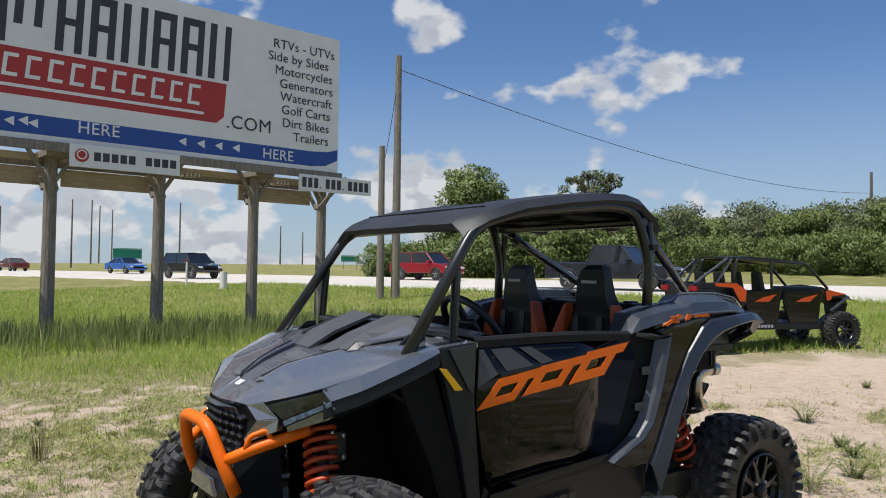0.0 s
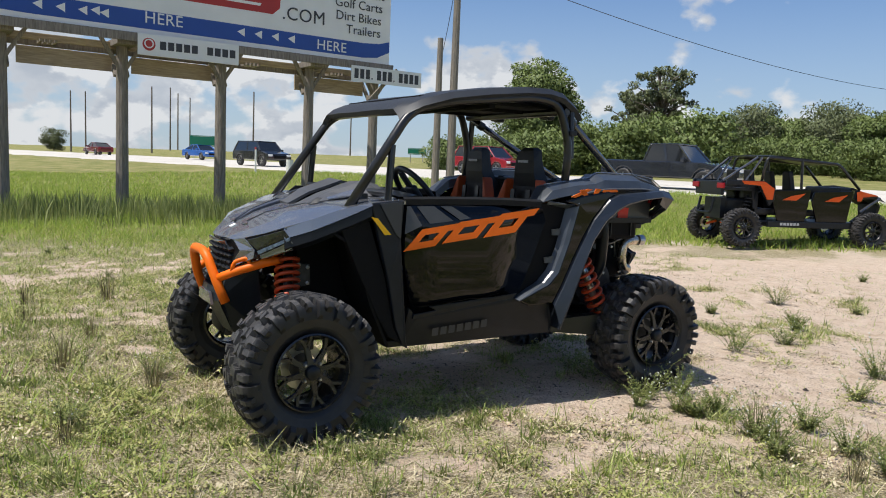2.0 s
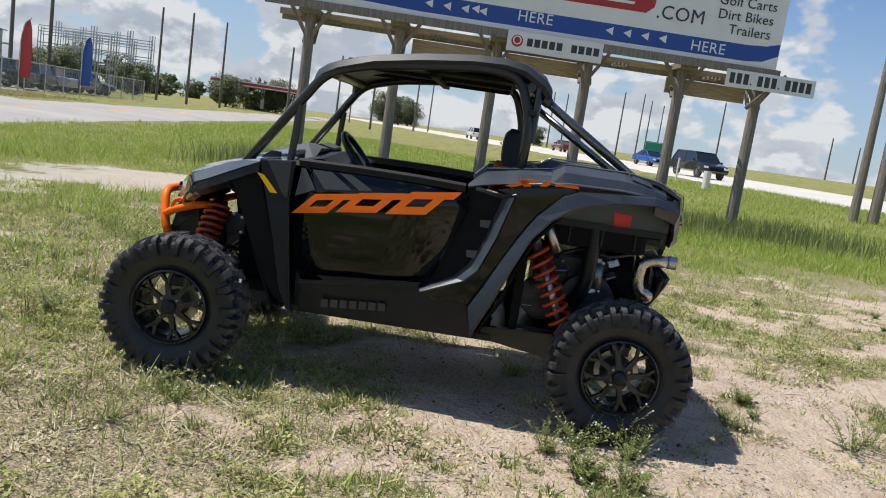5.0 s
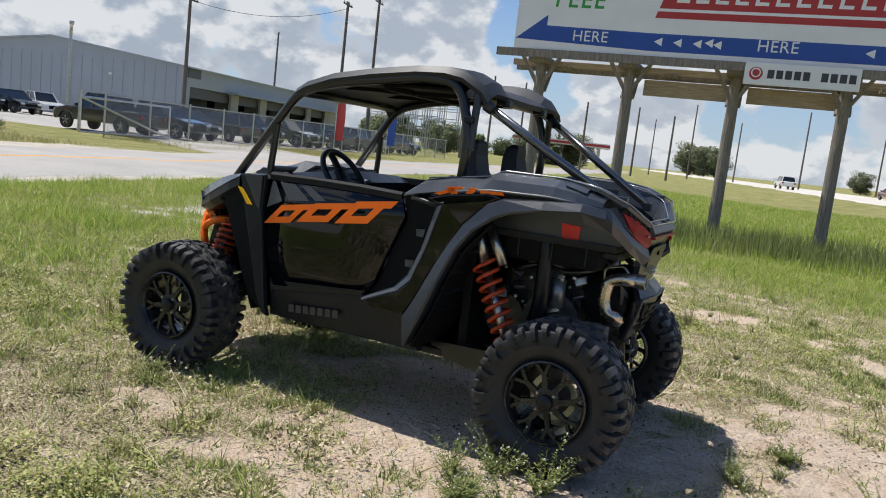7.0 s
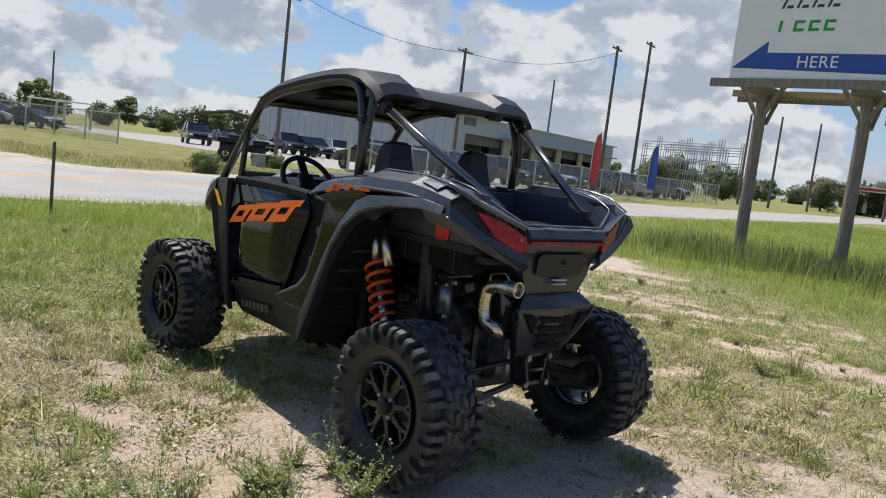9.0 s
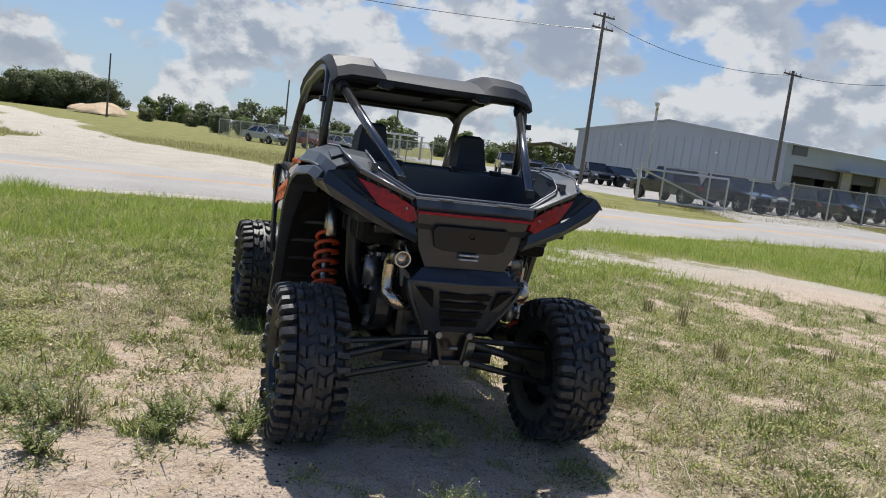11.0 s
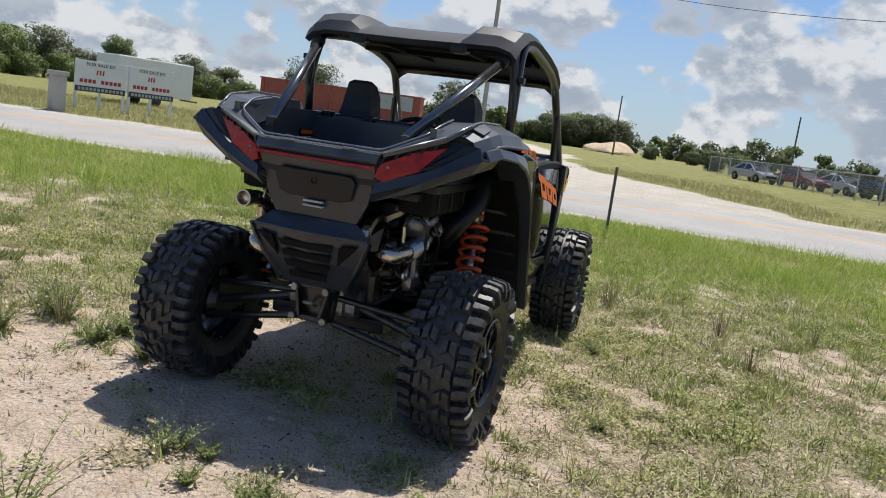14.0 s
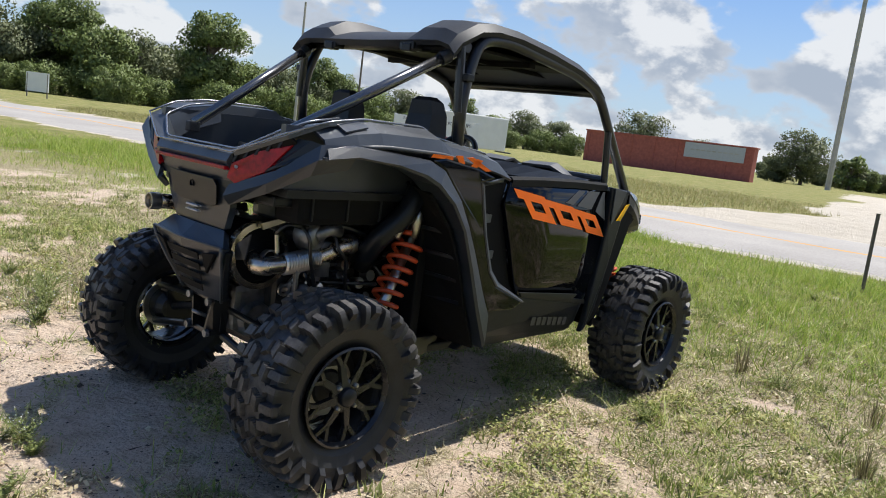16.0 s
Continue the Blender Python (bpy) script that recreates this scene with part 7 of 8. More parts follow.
def on_hwy(az, w, yaw_flip, ex=0.0, ey=0.0):
    """A place on the highway at that bearing, w metres across it; returns its pose."""
    dx, dy = math.sin(radians(az)), math.cos(radians(az))
    ax, ay = HWY_A.x + HWY_N.x * w - ex, HWY_A.y + HWY_N.y * w - ey
    k = (ax * HWY_D.y - ay * HWY_D.x) / (dx * HWY_D.y - dy * HWY_D.x)
    return pose(ex + k * dx, ey + k * dy, 0.70 + 0.022 * (w + 6), 0, 0, math.degrees(math.atan2(HWY_D.y, HWY_D.x)) + (180 if yaw_flip else 0))


car("suv", on_hwy(-18.2, -2.0, False), "charcoal", (0.012, 0.013, 0.015), "black pickup-like car on the highway", "highway traffic")
car("suv", on_hwy(-3.4, 5.0, False, 1.9, -0.5), "red", (0.25, 0.008, 0.015), "dark red suv on the highway", "highway traffic")
car("sedan", on_hwy(-23.6, 5.0, False, 1.9, -0.5), "blue", (0.02, 0.11, 0.4), "bright blue car on the highway", "highway traffic")
car("pickup", on_hwy(11.6, -2.0, False, 0.4, -0.8), "blueblack", (0.012, 0.014, 0.02), "dark blue-black pickup truck on the highway", "highway traffic")
car("sedan", on_hwy(-31.5, 5.0, True, 3.8, 1.2), "maroon", (0.12, 0.012, 0.014), "dark red car far along the highway", "highway traffic")
car("suv", on_hwy(-38.0, -2.0, True, 3.8, 1.2), "white", (0.7, 0.7, 0.68), "white suv far along the highway", "highway traffic")

rng = random.Random(4)
DARKS = (("charcoal", (0.012, 0.013, 0.015)), ("gunmetal", (0.05, 0.052, 0.056)), ("brown", (0.06, 0.04, 0.03)), ("silver", (0.4, 0.41, 0.42)), ("olive", (0.05, 0.055, 0.04)))
for k in range(13):
    x, y = street_xy(31 + k * 3.4, 17.5 + rng.uniform(-0.6, 0.6))
    nm, rgb = DARKS[rng.choice((0, 0, 1, 1, 2, 3, 4))]
    car(rng.choice(("suv", "pickup", "pickup")), at(x, y, 0.05, rng.choice((36, 40, 44)) + (180 if rng.random() < 0.5 else 0)), nm, rgb, "dusty " + {"charcoal": "black", "gunmetal": "dark grey"}.get(nm, nm) + " truck parked behind the yard fence", "vehicles parked in the yard")
for k, (az, d, kind, nm, rgb, lab) in enumerate(((-103.9, 68, "suv", "charcoal", (0.012, 0.013, 0.015), "black suv parked in the yard"), (-101.8, 72, "sedan", "gunmetal", (0.05, 0.052, 0.056), "dark grey car parked in the yard"), (-99.6, 72, "sedan", "silver", (0.4, 0.41, 0.42), "silver car parked in the yard"), (-97.6, 71, "pickup", "charcoal", (0.012, 0.013, 0.015), "black pickup parked in the yard"), (-95.7, 70, "suv", "charcoal", (0.012, 0.013, 0.015), "black suv parked in the yard"), (-93.8, 74, "pickup", "white", (0.7, 0.7, 0.68), "white pickup parked in the yard"))):
    x, y = bearing(3.91, 6.68, az, d)
    car(kind, at(x, y, 0.05, 20 + 13 * k % 30), nm, rgb, lab, "vehicles parked in the yard")
for az, d, nm, rgb, lab in ((-122.5, 70, "silver", (0.4, 0.41, 0.42), "silver car behind the far fence"), (-119.5, 68, "red", (0.25, 0.008, 0.015), "red car behind the far fence"), (-117.0, 68, "white", (0.7, 0.7, 0.68), "white car behind the far fence"), (-115, 66, "charcoal", (0.012, 0.013, 0.015), "black car behind the far fence")):
    x, y = bearing(3.2, 7.3, az, d)
    car("sedan", at(x, y, 0.0, 70), nm, rgb, lab, "vehicles behind the far fence")
# dark quad beside the drive
x, y = street_xy(21.7, 17.2)
QUAD = thing("quad_bike", at(x, y, 0.05, 100) @ Matrix.Scale(1.18, 4), "black quad bike parked beside the drive", "quad bike")
part("body", joined(box(-0.9, 0.9, -0.25, 0.25, 0.45, 0.75, 0.08), box(-1.0, -0.2, -0.4, 0.4, 0.75, 0.95, 0.05), box(0.35, 1.0, -0.4, 0.4, 0.75, 0.95, 0.05)), M_PLASTIC, QUAD)
part("seat", box(-0.6, 0.3, -0.2, 0.2, 0.9, 1.08, 0.06), M_SEAT, QUAD)
part("handlebar", tube([(0.35, -0.4, 1.2), (0.4, 0, 1.1), (0.35, 0.4, 1.2)], 0.025, 6), M_TUBE, QUAD)
for wx in (0.65, -0.65):
    for s in (1, -1):
        wheel(QUAD, pose(wx, s * 0.42, 0.3, 0, 0, 0 if s > 0 else 180), 0.84, True)

x, y = street_xy(21.9, 16.2)
ob = thing("utility_box", at(x, y, -0.05, 30), "pale grey utility box in the grass beside the drive", "utility box")
part("body", box(-0.28, 0.28, -0.25, 0.25, 0, 0.58, 0.04), M_CONC, ob)
part("lid", box(-0.31, 0.31, -0.28, 0.28, 0.58, 0.65, 0.02), M_CONC, ob)

# ---- the red container, signs and mound across the street ----
CONT = thing("boundary_wall", pose(-51.5, -75.5, 0, 0, 0, -45.0), "long dark red wall with a faded pale banner near its end", "wall")
part("wall", box(0, 21.5, -0.9, 0.9, -0.2, 3.95, 0.03), M_BRICK, CONT, "dark red painted wall")
part("coping", box(-0.15, 21.65, -1.0, 1.0, 3.95, 4.12, 0.03), M_BRICK, CONT)
for k in range(8):
    part("pier", box(k * 3.0, k * 3.0 + 0.35, 0.9, 1.0, 0, 3.95, 0.01), M_BRICK, CONT)
banner = part("banner", box(1.0, 8.2, 1.02, 1.05, 2.1, 3.9, 0.0), M_LGREY, CONT, "faded pale banner")
for k in range(9):
    part("bar", box(1.7 + k * 0.66, 2.2 + k * 0.66, 1.055, 1.06, 3.0, 3.15), M_CONC, banner)


def sale_sign(x, y, yaw, lab):
    ob = thing("sale_sign", at(x, y, -0.05, yaw), lab, "sign", "property signs")
    panel = part("panel", box(-0.95, 0.95, -0.02, 0.02, 0.72, 1.92, 0.004), M_WHITE, ob)
    lettering("lettering", "FOR SALE BY:", 0.19, M_INK, panel, pose(0, -0.026, 1.77, 90, 0, 0))
    for k in range(3):
        part("logo_shape", slab([(-0.18 + k * 0.11, -0.024, 1.40), (-0.12 + k * 0.11, -0.024, 1.40), (-0.10 + k * 0.11, -0.024, 1.58), (-0.16 + k * 0.11, -0.024, 1.58)], (0, 0.002, 0)), M_SIGNRED, panel)
    for k in range(10):
        if k != 4:
            part("bar", box(-0.78 + k * 0.158, -0.66 + k * 0.158, -0.026, -0.022, 1.06, 1.2), M_SIGNRED, panel)
    part("foot_band", box(-0.95, 0.95, -0.026, -0.022, 0.72, 0.93), M_INK, panel)
    for k in range(12):
        part("bar", box(-0.84 + k * 0.145, -0.74 + k * 0.145, -0.031, -0.027, 0.77, 0.88), M_LGREY, panel)
    for px in (-0.9, 0.0, 0.9):
        part("post", box(px - 0.05, px + 0.05, 0.02, 0.10, 0, 1.95), M_WHITE, ob)


x, y = bearing(2.32, 7.64, -166.5, 34)
sale_sign(x, y, 192, "white for-sale sign with red bars on white posts")
x, y = bearing(2.32, 7.64, -169.7, 33.6)
sale_sign(x, y, 186, "second white for-sale sign with red bars")
x, y = bearing(2.32, 7.64, -172.4, 28.5)
ob = thing("concrete_block", at(x, y, -0.05, 10), "weathered pale concrete pillar beside the street", "pillar")
part("pillar", joined(box(-0.22, 0.22, -0.22, 0.22, 0, 1.2, 0.03), box(-0.27, 0.27, -0.27, 0.27, 1.2, 1.36, 0.03)), M_CONC, ob)
x, y = bearing(0.97, 7.81, 162.5, 70)
ob = thing("notice_board", at(x, y, -0.05, 160), "small white notice board on posts in the field", "sign")
part("panel", box(-1.0, 1.0, -0.03, 0.03, 0.5, 2.0), M_WHITE, ob)
part("post", rod((-0.9, 0, 0), (-0.9, 0, 1.9), 0.05), M_WOOD, ob)
part("post", rod((0.9, 0, 0), (0.9, 0, 1.9), 0.05), M_WOOD, ob)
x, y = bearing(0.97, 7.81, -168.3, 48)
ob = thing("box_trailer", at(x, y, 0, 200), "white box trailer standing in the field", "trailer")
part("body", box(-2.4, 2.4, -1.1, 1.1, 0.6, 2.6, 0.06), M_WHITE, ob)
for s in (-1, 1):
    part("wheel", moved(lathe([(0.0, 0.1), (0.25, 0.1), (0.36, 0.08), (0.36, -0.08), (0.0, -0.1)], 18), pose(0, s * 1.0, 0.34)), M_RUBBER, ob)
part("drawbar", rod((2.4, 0, 0.55), (3.6, 0, 0.5), 0.05), M_TUBE, ob)
x, y = bearing(2.3, 7.6, -133.0, 150)
ob = thing("sand_mound", pose(x, y, 0.2, 0, 0, 45), "low heap of pale orange sand", "sand heap")
part("sand_body", loft([[(a, 5 * math.sin(t) * w, 2.3 * w * math.cos(t) * (0.8 + 0.2 * math.sin(a * 2 + t * 3))) for t in np.linspace(-1.57, 1.57, 15)] for a, w in ((-11, 0.05), (-8, 0.5), (-4, 0.85), (0, 1.0), (4, 0.75), (8, 0.45), (11, 0.04))]), plain("orange_sand", (0.52, 0.39, 0.25), 0.95, vary=0.25, scale=0.6), ob)
x, y = bearing(3.2, 7.3, -112.8, 78)
ob = thing("open_shelter", at(x, y, 0, 60), "white-roofed open shelter beside the fence", "shelter")
part("roof", box(-2.4, 2.4, -1.6, 1.6, 2.3, 2.42, 0.03), M_WHITE, ob)
for a in (-2.2, 2.2):
    for b in (-1.4, 1.4):
        part("post", box(a - 0.08, a + 0.08, b - 0.08, b + 0.08, 0, 2.3), M_STEEL, ob)

# ---- orange four-seat buggy at the edge of the lot ----
M_ORANGE_B = plain("red_orange_paint", (0.62, 0.085, 0.008), 0.4, vary=0.08, spec=0.35)
BUG = thing("four_seat_buggy", at(6.13, 14.95, 0.02, 15.0), "orange and black four-seat off-road buggy parked at the grass edge", "off-road vehicle")


def gp(name, bm, mat, label="", smooth=False):
    return part(name, bm, mat, BUG, label, smooth)


for wx in (1.36, -1.36):
    for s in (1, -1):
        wheel(BUG, pose(wx, s * 0.66, 0.36, 0, 0, 0 if s > 0 else 180), 1.0, True)
gp("chassis", joined(box(-1.2, 1.3, -0.5, 0.5, 0.38, 0.5, 0.03), box(-1.5, -0.9, -0.3, 0.3, 0.45, 0.9, 0.05)), M_PLASTIC)
gp("hood", loft([[(1.85, -0.3, 0.86), (1.88, 0, 0.9), (1.85, 0.3, 0.86)], [(1.5, -0.5, 1.05), (1.5, 0, 1.1), (1.5, 0.5, 1.05)], [(1.0, -0.58, 1.18), (1.0, 0, 1.22), (1.0, 0.58, 1.18)]], 0.04), M_PLASTIC, "black hood")
gp("nose", loft([[(1.86, -0.3, 0.86), (1.86, 0.3, 0.86)], [(1.84, -0.24, 0.6), (1.84, 0.24, 0.6)], [(1.6, -0.2, 0.45), (1.6, 0.2, 0.45)]], 0.05), M_PLASTIC)
for s in (1, -1):
    ff = gp("front_fender", slab([(1.80, s * 0.5, 0.92), (1.45, s * 0.66, 1.06), (1.02, s * 0.66, 1.14), (1.0, s * 0.64, 0.98), (1.1, s * 0.64, 0.9), (1.2, s * 0.64, 0.98), (1.5, s * 0.62, 0.98)], (0, -s * 0.05, 0), 0.01), M_PLASTIC)
    part("graphic", slab([(1.50, s * 0.655, 1.045), (1.10, s * 0.672, 1.125), (1.01, s * 0.672, 1.10), (1.04, s * 0.67, 0.93), (1.12, s * 0.67, 0.93), (1.16, s * 0.67, 1.01)], (0, s * 0.004, 0)), M_ORANGE_B, ff)
    part("brace", rod((1.55, s * 0.64, 1.0), (1.12, s * 0.66, 0.72), 0.03, 8), M_BRACE, ff)
    for x0, x1 in ((0.95, 0.08), (0.05, -0.75)):
        d = gp("door", slab([(x0, s * 0.66, 1.12), (x1 + 0.05, s * 0.66, 1.08), (x1, s * 0.66, 0.9), (x1 + 0.15, s * 0.64, 0.5), (x0 - 0.08, s * 0.64, 0.5)], (0, -s * 0.04, 0), 0.01), M_GLOSS)
        part("graphic", slab([(x0 - 0.12, s * 0.664, 1.04), (x0 - 0.42, s * 0.664, 0.98), (x0 - 0.6, s * 0.664, 0.9), (x0 - 0.3, s * 0.664, 0.9)], (0, s * 0.003, 0)), M_ORANGE_B, d)
    gp("rocker_panel", box(-0.8, 0.95, s * 0.6, s * 0.66, 0.38, 0.5, 0.015), M_PLASTIC)
    for k in range(6):
        gp("bar", box(-0.55 + k * 0.07, -0.50 + k * 0.07, s * 0.662, s * 0.666, 0.42, 0.47), M_LGREY)
    rf = gp("rear_fender", slab([(-0.72, s * 0.68, 1.1), (-0.95, s * 0.68, 1.25), (-1.7, s * 0.66, 1.24), (-1.72, s * 0.66, 1.15), (-1.05, s * 0.68, 1.15), (-0.86, s * 0.68, 0.85), (-0.80, s * 0.66, 0.78), (-0.70, s * 0.66, 0.9)], (0, -s * 0.06, 0), 0.012), M_PLASTIC)
    part("graphic", slab([(-0.74, s * 0.683, 1.11), (-0.95, s * 0.683, 1.235), (-1.42, s * 0.675, 1.235), (-1.36, s * 0.675, 1.175), (-1.03, s * 0.683, 1.155), (-0.88, s * 0.683, 0.90), (-0.76, s * 0.683, 0.90)], (0, s * 0.004, 0)), M_ORANGE_B, rf)
    gp("cage_tube", tube([(1.15, s * 0.56, 1.15), (0.68, s * 0.54, 1.62), (-0.85, s * 0.54, 1.70), (-0.95, s * 0.56, 1.2)], 0.028, 8, 0.1), M_TUBE, smooth=True)
    gp("cage_tube", tube([(-0.10, s * 0.56, 1.1), (-0.12, s * 0.55, 1.66)], 0.026, 8), M_TUBE)
    gp("cage_tube", tube([(-1.02, s * 0.5, 1.69), (-1.65, s * 0.4, 1.22)], 0.026, 8), M_BRACE)
    gp("cage_tube", tube([(-0.95, s * 0.54, 1.69), (-1.25, s * 0.5, 1.22)], 0.024, 8), M_BRACE)
    gp("coil_spring", coil((-1.1, s * 0.45, 0.95), (-1.25, s * 0.5, 0.5), 0.06, 0.012, 7), M_PLASTIC)
    gp("control_arm", rod((-1.45, s * 0.1, 0.42), (-1.36, s * 0.6, 0.34), 0.025), M_ORANGE_B)
    gp("control_arm", rod((-1.45, s * 0.1, 0.55), (-1.36, s * 0.6, 0.46), 0.025), M_ORANGE_B)
    gp("tail_light", box(-1.74, -1.70, s * 0.35, s * 0.6, 1.08, 1.18, 0.01), M_RED)
    for sx in (0.05, -0.78):
        gp("seat", joined(box(sx - 0.2, sx + 0.3, s * 0.12, s * 0.5, 0.6, 0.72, 0.04), slab([(sx - 0.15, s * 0.12, 0.7), (sx - 0.15, s * 0.5, 0.7), (sx - 0.25, s * 0.42, 1.45), (sx - 0.25, s * 0.2, 1.45)], (-0.1, 0, 0), 0.03)), M_SEAT)
gp("roof", loft([[(0.74, -0.5, 1.62), (0.74, 0, 1.64), (0.74, 0.5, 1.62)], [(0.0, -0.56, 1.70), (0.0, 0, 1.72), (0.0, 0.56, 1.70)], [(-0.6, -0.55, 1.735), (-0.6, 0, 1.75), (-0.6, 0.55, 1.735)], [(-1.05, -0.5, 1.72), (-1.05, 0, 1.73), (-1.05, 0.5, 1.72)]], 0.03), M_PLASTIC, "black roof")
gp("dashboard", box(0.75, 1.0, -0.56, 0.56, 0.9, 1.18, 0.04), M_PLASTIC)
gp("cargo_bed", joined(box(-1.7, -0.95, -0.5, 0.5, 1.05, 1.1), box(-1.72, -1.66, -0.5, 0.5, 0.95, 1.22, 0.02), box(-1.0, -0.95, -0.5, 0.5, 0.6, 1.2)), M_PLASTIC)
gp("rear_guard", joined(tube([(-1.72, -0.25, 0.9), (-1.78, -0.25, 0.6), (-1.78, 0.25, 0.6), (-1.72, 0.25, 0.9)], 0.025, 8, 0.06), box(-1.6, -1.5, -0.3, 0.3, 0.5, 0.9)), M_PLASTIC)


# ---- trees ----
def leaves_mesh(name, centres, radii, per, size, seed, flat=0.7):
    """Many small leaves in uneven clumps, each shaded as part of its clump's outside."""
    rg = np.random.RandomState(seed)
    P, N = [], []
    mid = np.mean(np.array(centres), 0) - np.array((0, 0, 0.8))
    for c, r, k in zip(centres, radii, per):
        d = rg.normal(size=(k, 3))
        d /= np.linalg.norm(d, axis=1)[:, None] + 1e-9
        rad = r * rg.uniform(0.25, 1.0, k) ** 0.45
        p = np.array(c) + d * rad[:, None] * np.array((1, 1, flat))
        out = p - mid
        out /= np.linalg.norm(out, axis=1)[:, None] + 1e-9
        P.append(p)
        N.append(d * 0.75 + out * 0.45 + np.array((0, 0, 0.15)) + rg.normal(0, 0.22, (k, 3)))
    P, N = np.concatenate(P), np.concatenate(N)
    N /= np.linalg.norm(N, axis=1)[:, None]
    n = len(P)
    a, b = rg.normal(size=(n, 3)), rg.normal(size=(n, 3))
    a /= np.linalg.norm(a, axis=1)[:, None]
    b -= (a * b).sum(1)[:, None] * a
    b /= np.linalg.norm(b, axis=1)[:, None]
    b *= np.sign((np.cross(a, b) * N).sum(1))[:, None]
    s = size * rg.uniform(0.55, 1.3, n)[:, None]
    V = np.stack([P + a * s, P - a * s * 0.7 + b * s * 0.6, P - a * s * 0.7 - b * s * 0.6], 1).reshape(-1, 3)
    me = bpy.data.meshes.new(name)
    me.vertices.add(len(V))
    me.vertices.foreach_set("co", V.ravel())
    me.loops.add(3 * n)
    me.loops.foreach_set("vertex_index", np.arange(3 * n))
    me.polygons.add(n)
    me.polygons.foreach_set("loop_start", np.arange(0, 3 * n, 3))
    me.update(calc_edges=True)
    me.normals_split_custom_set(np.repeat(N, 3, axis=0).tolist())
    return me


def tree_kind(h, spread, seed, clumps, leaves, mat, leaf=0.16, open_crown=0.0, low=0.25):
    """Meshes of one kind of tree: limbs, crown."""
    rg = random.Random(seed)
    bits = [tube([(0, 0, 0), (0.1 * rg.uniform(-1, 1), 0.1, h * 0.3), (0.25 * rg.uniform(-1, 1), 0.2 * rg.uniform(-1, 1), h * 0.62)], 0.035 * h, 9, r_end=0.016 * h)]
    cs, rs = [], []
    for k in range(clumps):
        a = rg.uniform(0, 6.28)
        z = h * rg.uniform(low, 0.9)
        prof = math.sin(math.pi * min(1, max(0.12, (z / h - low * 0.4) / (1.08 - low * 0.4)))) ** 0.6
        rr = spread * prof * rg.uniform(0.25, 1.0)
        c = (rr * math.cos(a), rr * math.sin(a), z)
        cs.append(c)
        rs.append(spread * rg.uniform(0.26, 0.5) * (1 - open_crown * 0.45))
        if k % 2 == 0 or open_crown:
            b0 = (0.1, 0.05, min(z * 0.75, h * 0.6))
            bits.append(tube([b0, ((c[0] + b0[0]) / 2, (c[1] + b0[1]) / 2, (z + b0[2]) / 2 + 0.1 * h * rg.random()), c], 0.011 * h, 5, r_end=0.003 * h))
    t = part("trunk", joined(*bits), M_BARK)
    me = leaves_mesh("crown", cs, rs, [leaves // clumps] * clumps, leaf, seed)
    me.materials.append(mat)
    data = t.data
    bpy.data.objects.remove(t)
    return data, me


KINDS = [
    tree_kind(10.0, 3.3, 21, 60, 18000, M_LEAF, 0.155, 0.0, 0.22),
    tree_kind(9.5, 3.0, 22, 100, 9500, M_LEAF2, 0.125, 1.3, 0.3),
    tree_kind(7.0, 3.6, 23, 56, 10500, M_LEAF, 0.175, 0.0, 0.08),
    tree_kind(6.0, 3.4, 24, 52, 9500, M_LEAF2, 0.17, 0.0, 0.08),
    tree_kind(3.6, 3.0, 25, 44, 8500, M_LEAF, 0.135, 0.0, 0.04),
    tree_kind(8.0, 4.2, 26, 58, 11000, M_LEAF2, 0.18, 0.15, 0.14),
    tree_kind(6.0, 4.6, 27, 24, 1900, M_LEAF2, 0.46, 0.0, 0.02),
    tree_kind(7.5, 3.6, 28, 22, 1800, M_LEAF, 0.42, 0.0, 0.1),
]


def tree(kind, x, y, scale, yaw, label, name="tree"):
    ob = thing(name, at(x, y, -0.1, yaw) @ Matrix.Diagonal((scale, scale, scale, 1)), label, name, "trees beyond the roads")
    for nm, me in zip(("trunk", "crown"), KINDS[kind]):
        o = new(nm, me)
        o.parent = ob


tr = random.Random(8)
tree(0, *bearing(0.4, -0.8, 1.3, 66), 0.96, 30, "tall leafy tree beyond the highway")
tree(0, *bearing(0.4, -0.8, 3.6, 72), 0.75, 160, "leafy tree beyond the highway")
tree(1, *bearing(0.4, -0.8, 10.5, 66), 1.0, 80, "thin open-crowned tree beyond the highway")
tree(1, *bearing(0.4, -0.8, 8.6, 70), 0.8, 200, "thin open-crowned tree beyond the highway")
tree(4, *bearing(0.4, -0.8, 12.4, 60), 1.3, 10, "dense round bush beside the highway", "bush")
for k in range(9):
    tree(4, *bearing(0.4, -0.8, -4.5 + k * 1.75, 62 + tr.uniform(-3, 3)), 0.72 + 0.05 * k * tr.uniform(0.6, 1.2), tr.uniform(0, 360), "dense green bush beyond the highway", "bush")
for k in range(16):
    az = 13.5 + k * 1.5
    d = 74 - 0.5 * k + tr.uniform(-4, 4)
    tree((2, 3, 5, 2)[k % 4], *bearing(0.4, -0.8, az, d), tr.uniform(0.62, 0.9), tr.uniform(0, 360), "dense leafy tree in a wooded edge")
    tree(4, *bearing(0.4, -0.8, az + 0.7, d - 7), tr.uniform(0.6, 0.85), tr.uniform(0, 360), "green bush at the foot of a wooded edge", "bush")
for k in range(4):
    tree(5, *bearing(0.4, -0.8, 17 + 4.5 * k, 84), tr.uniform(0.8, 0.95), tr.uniform(0, 360), "tall leafy tree in a wooded edge")
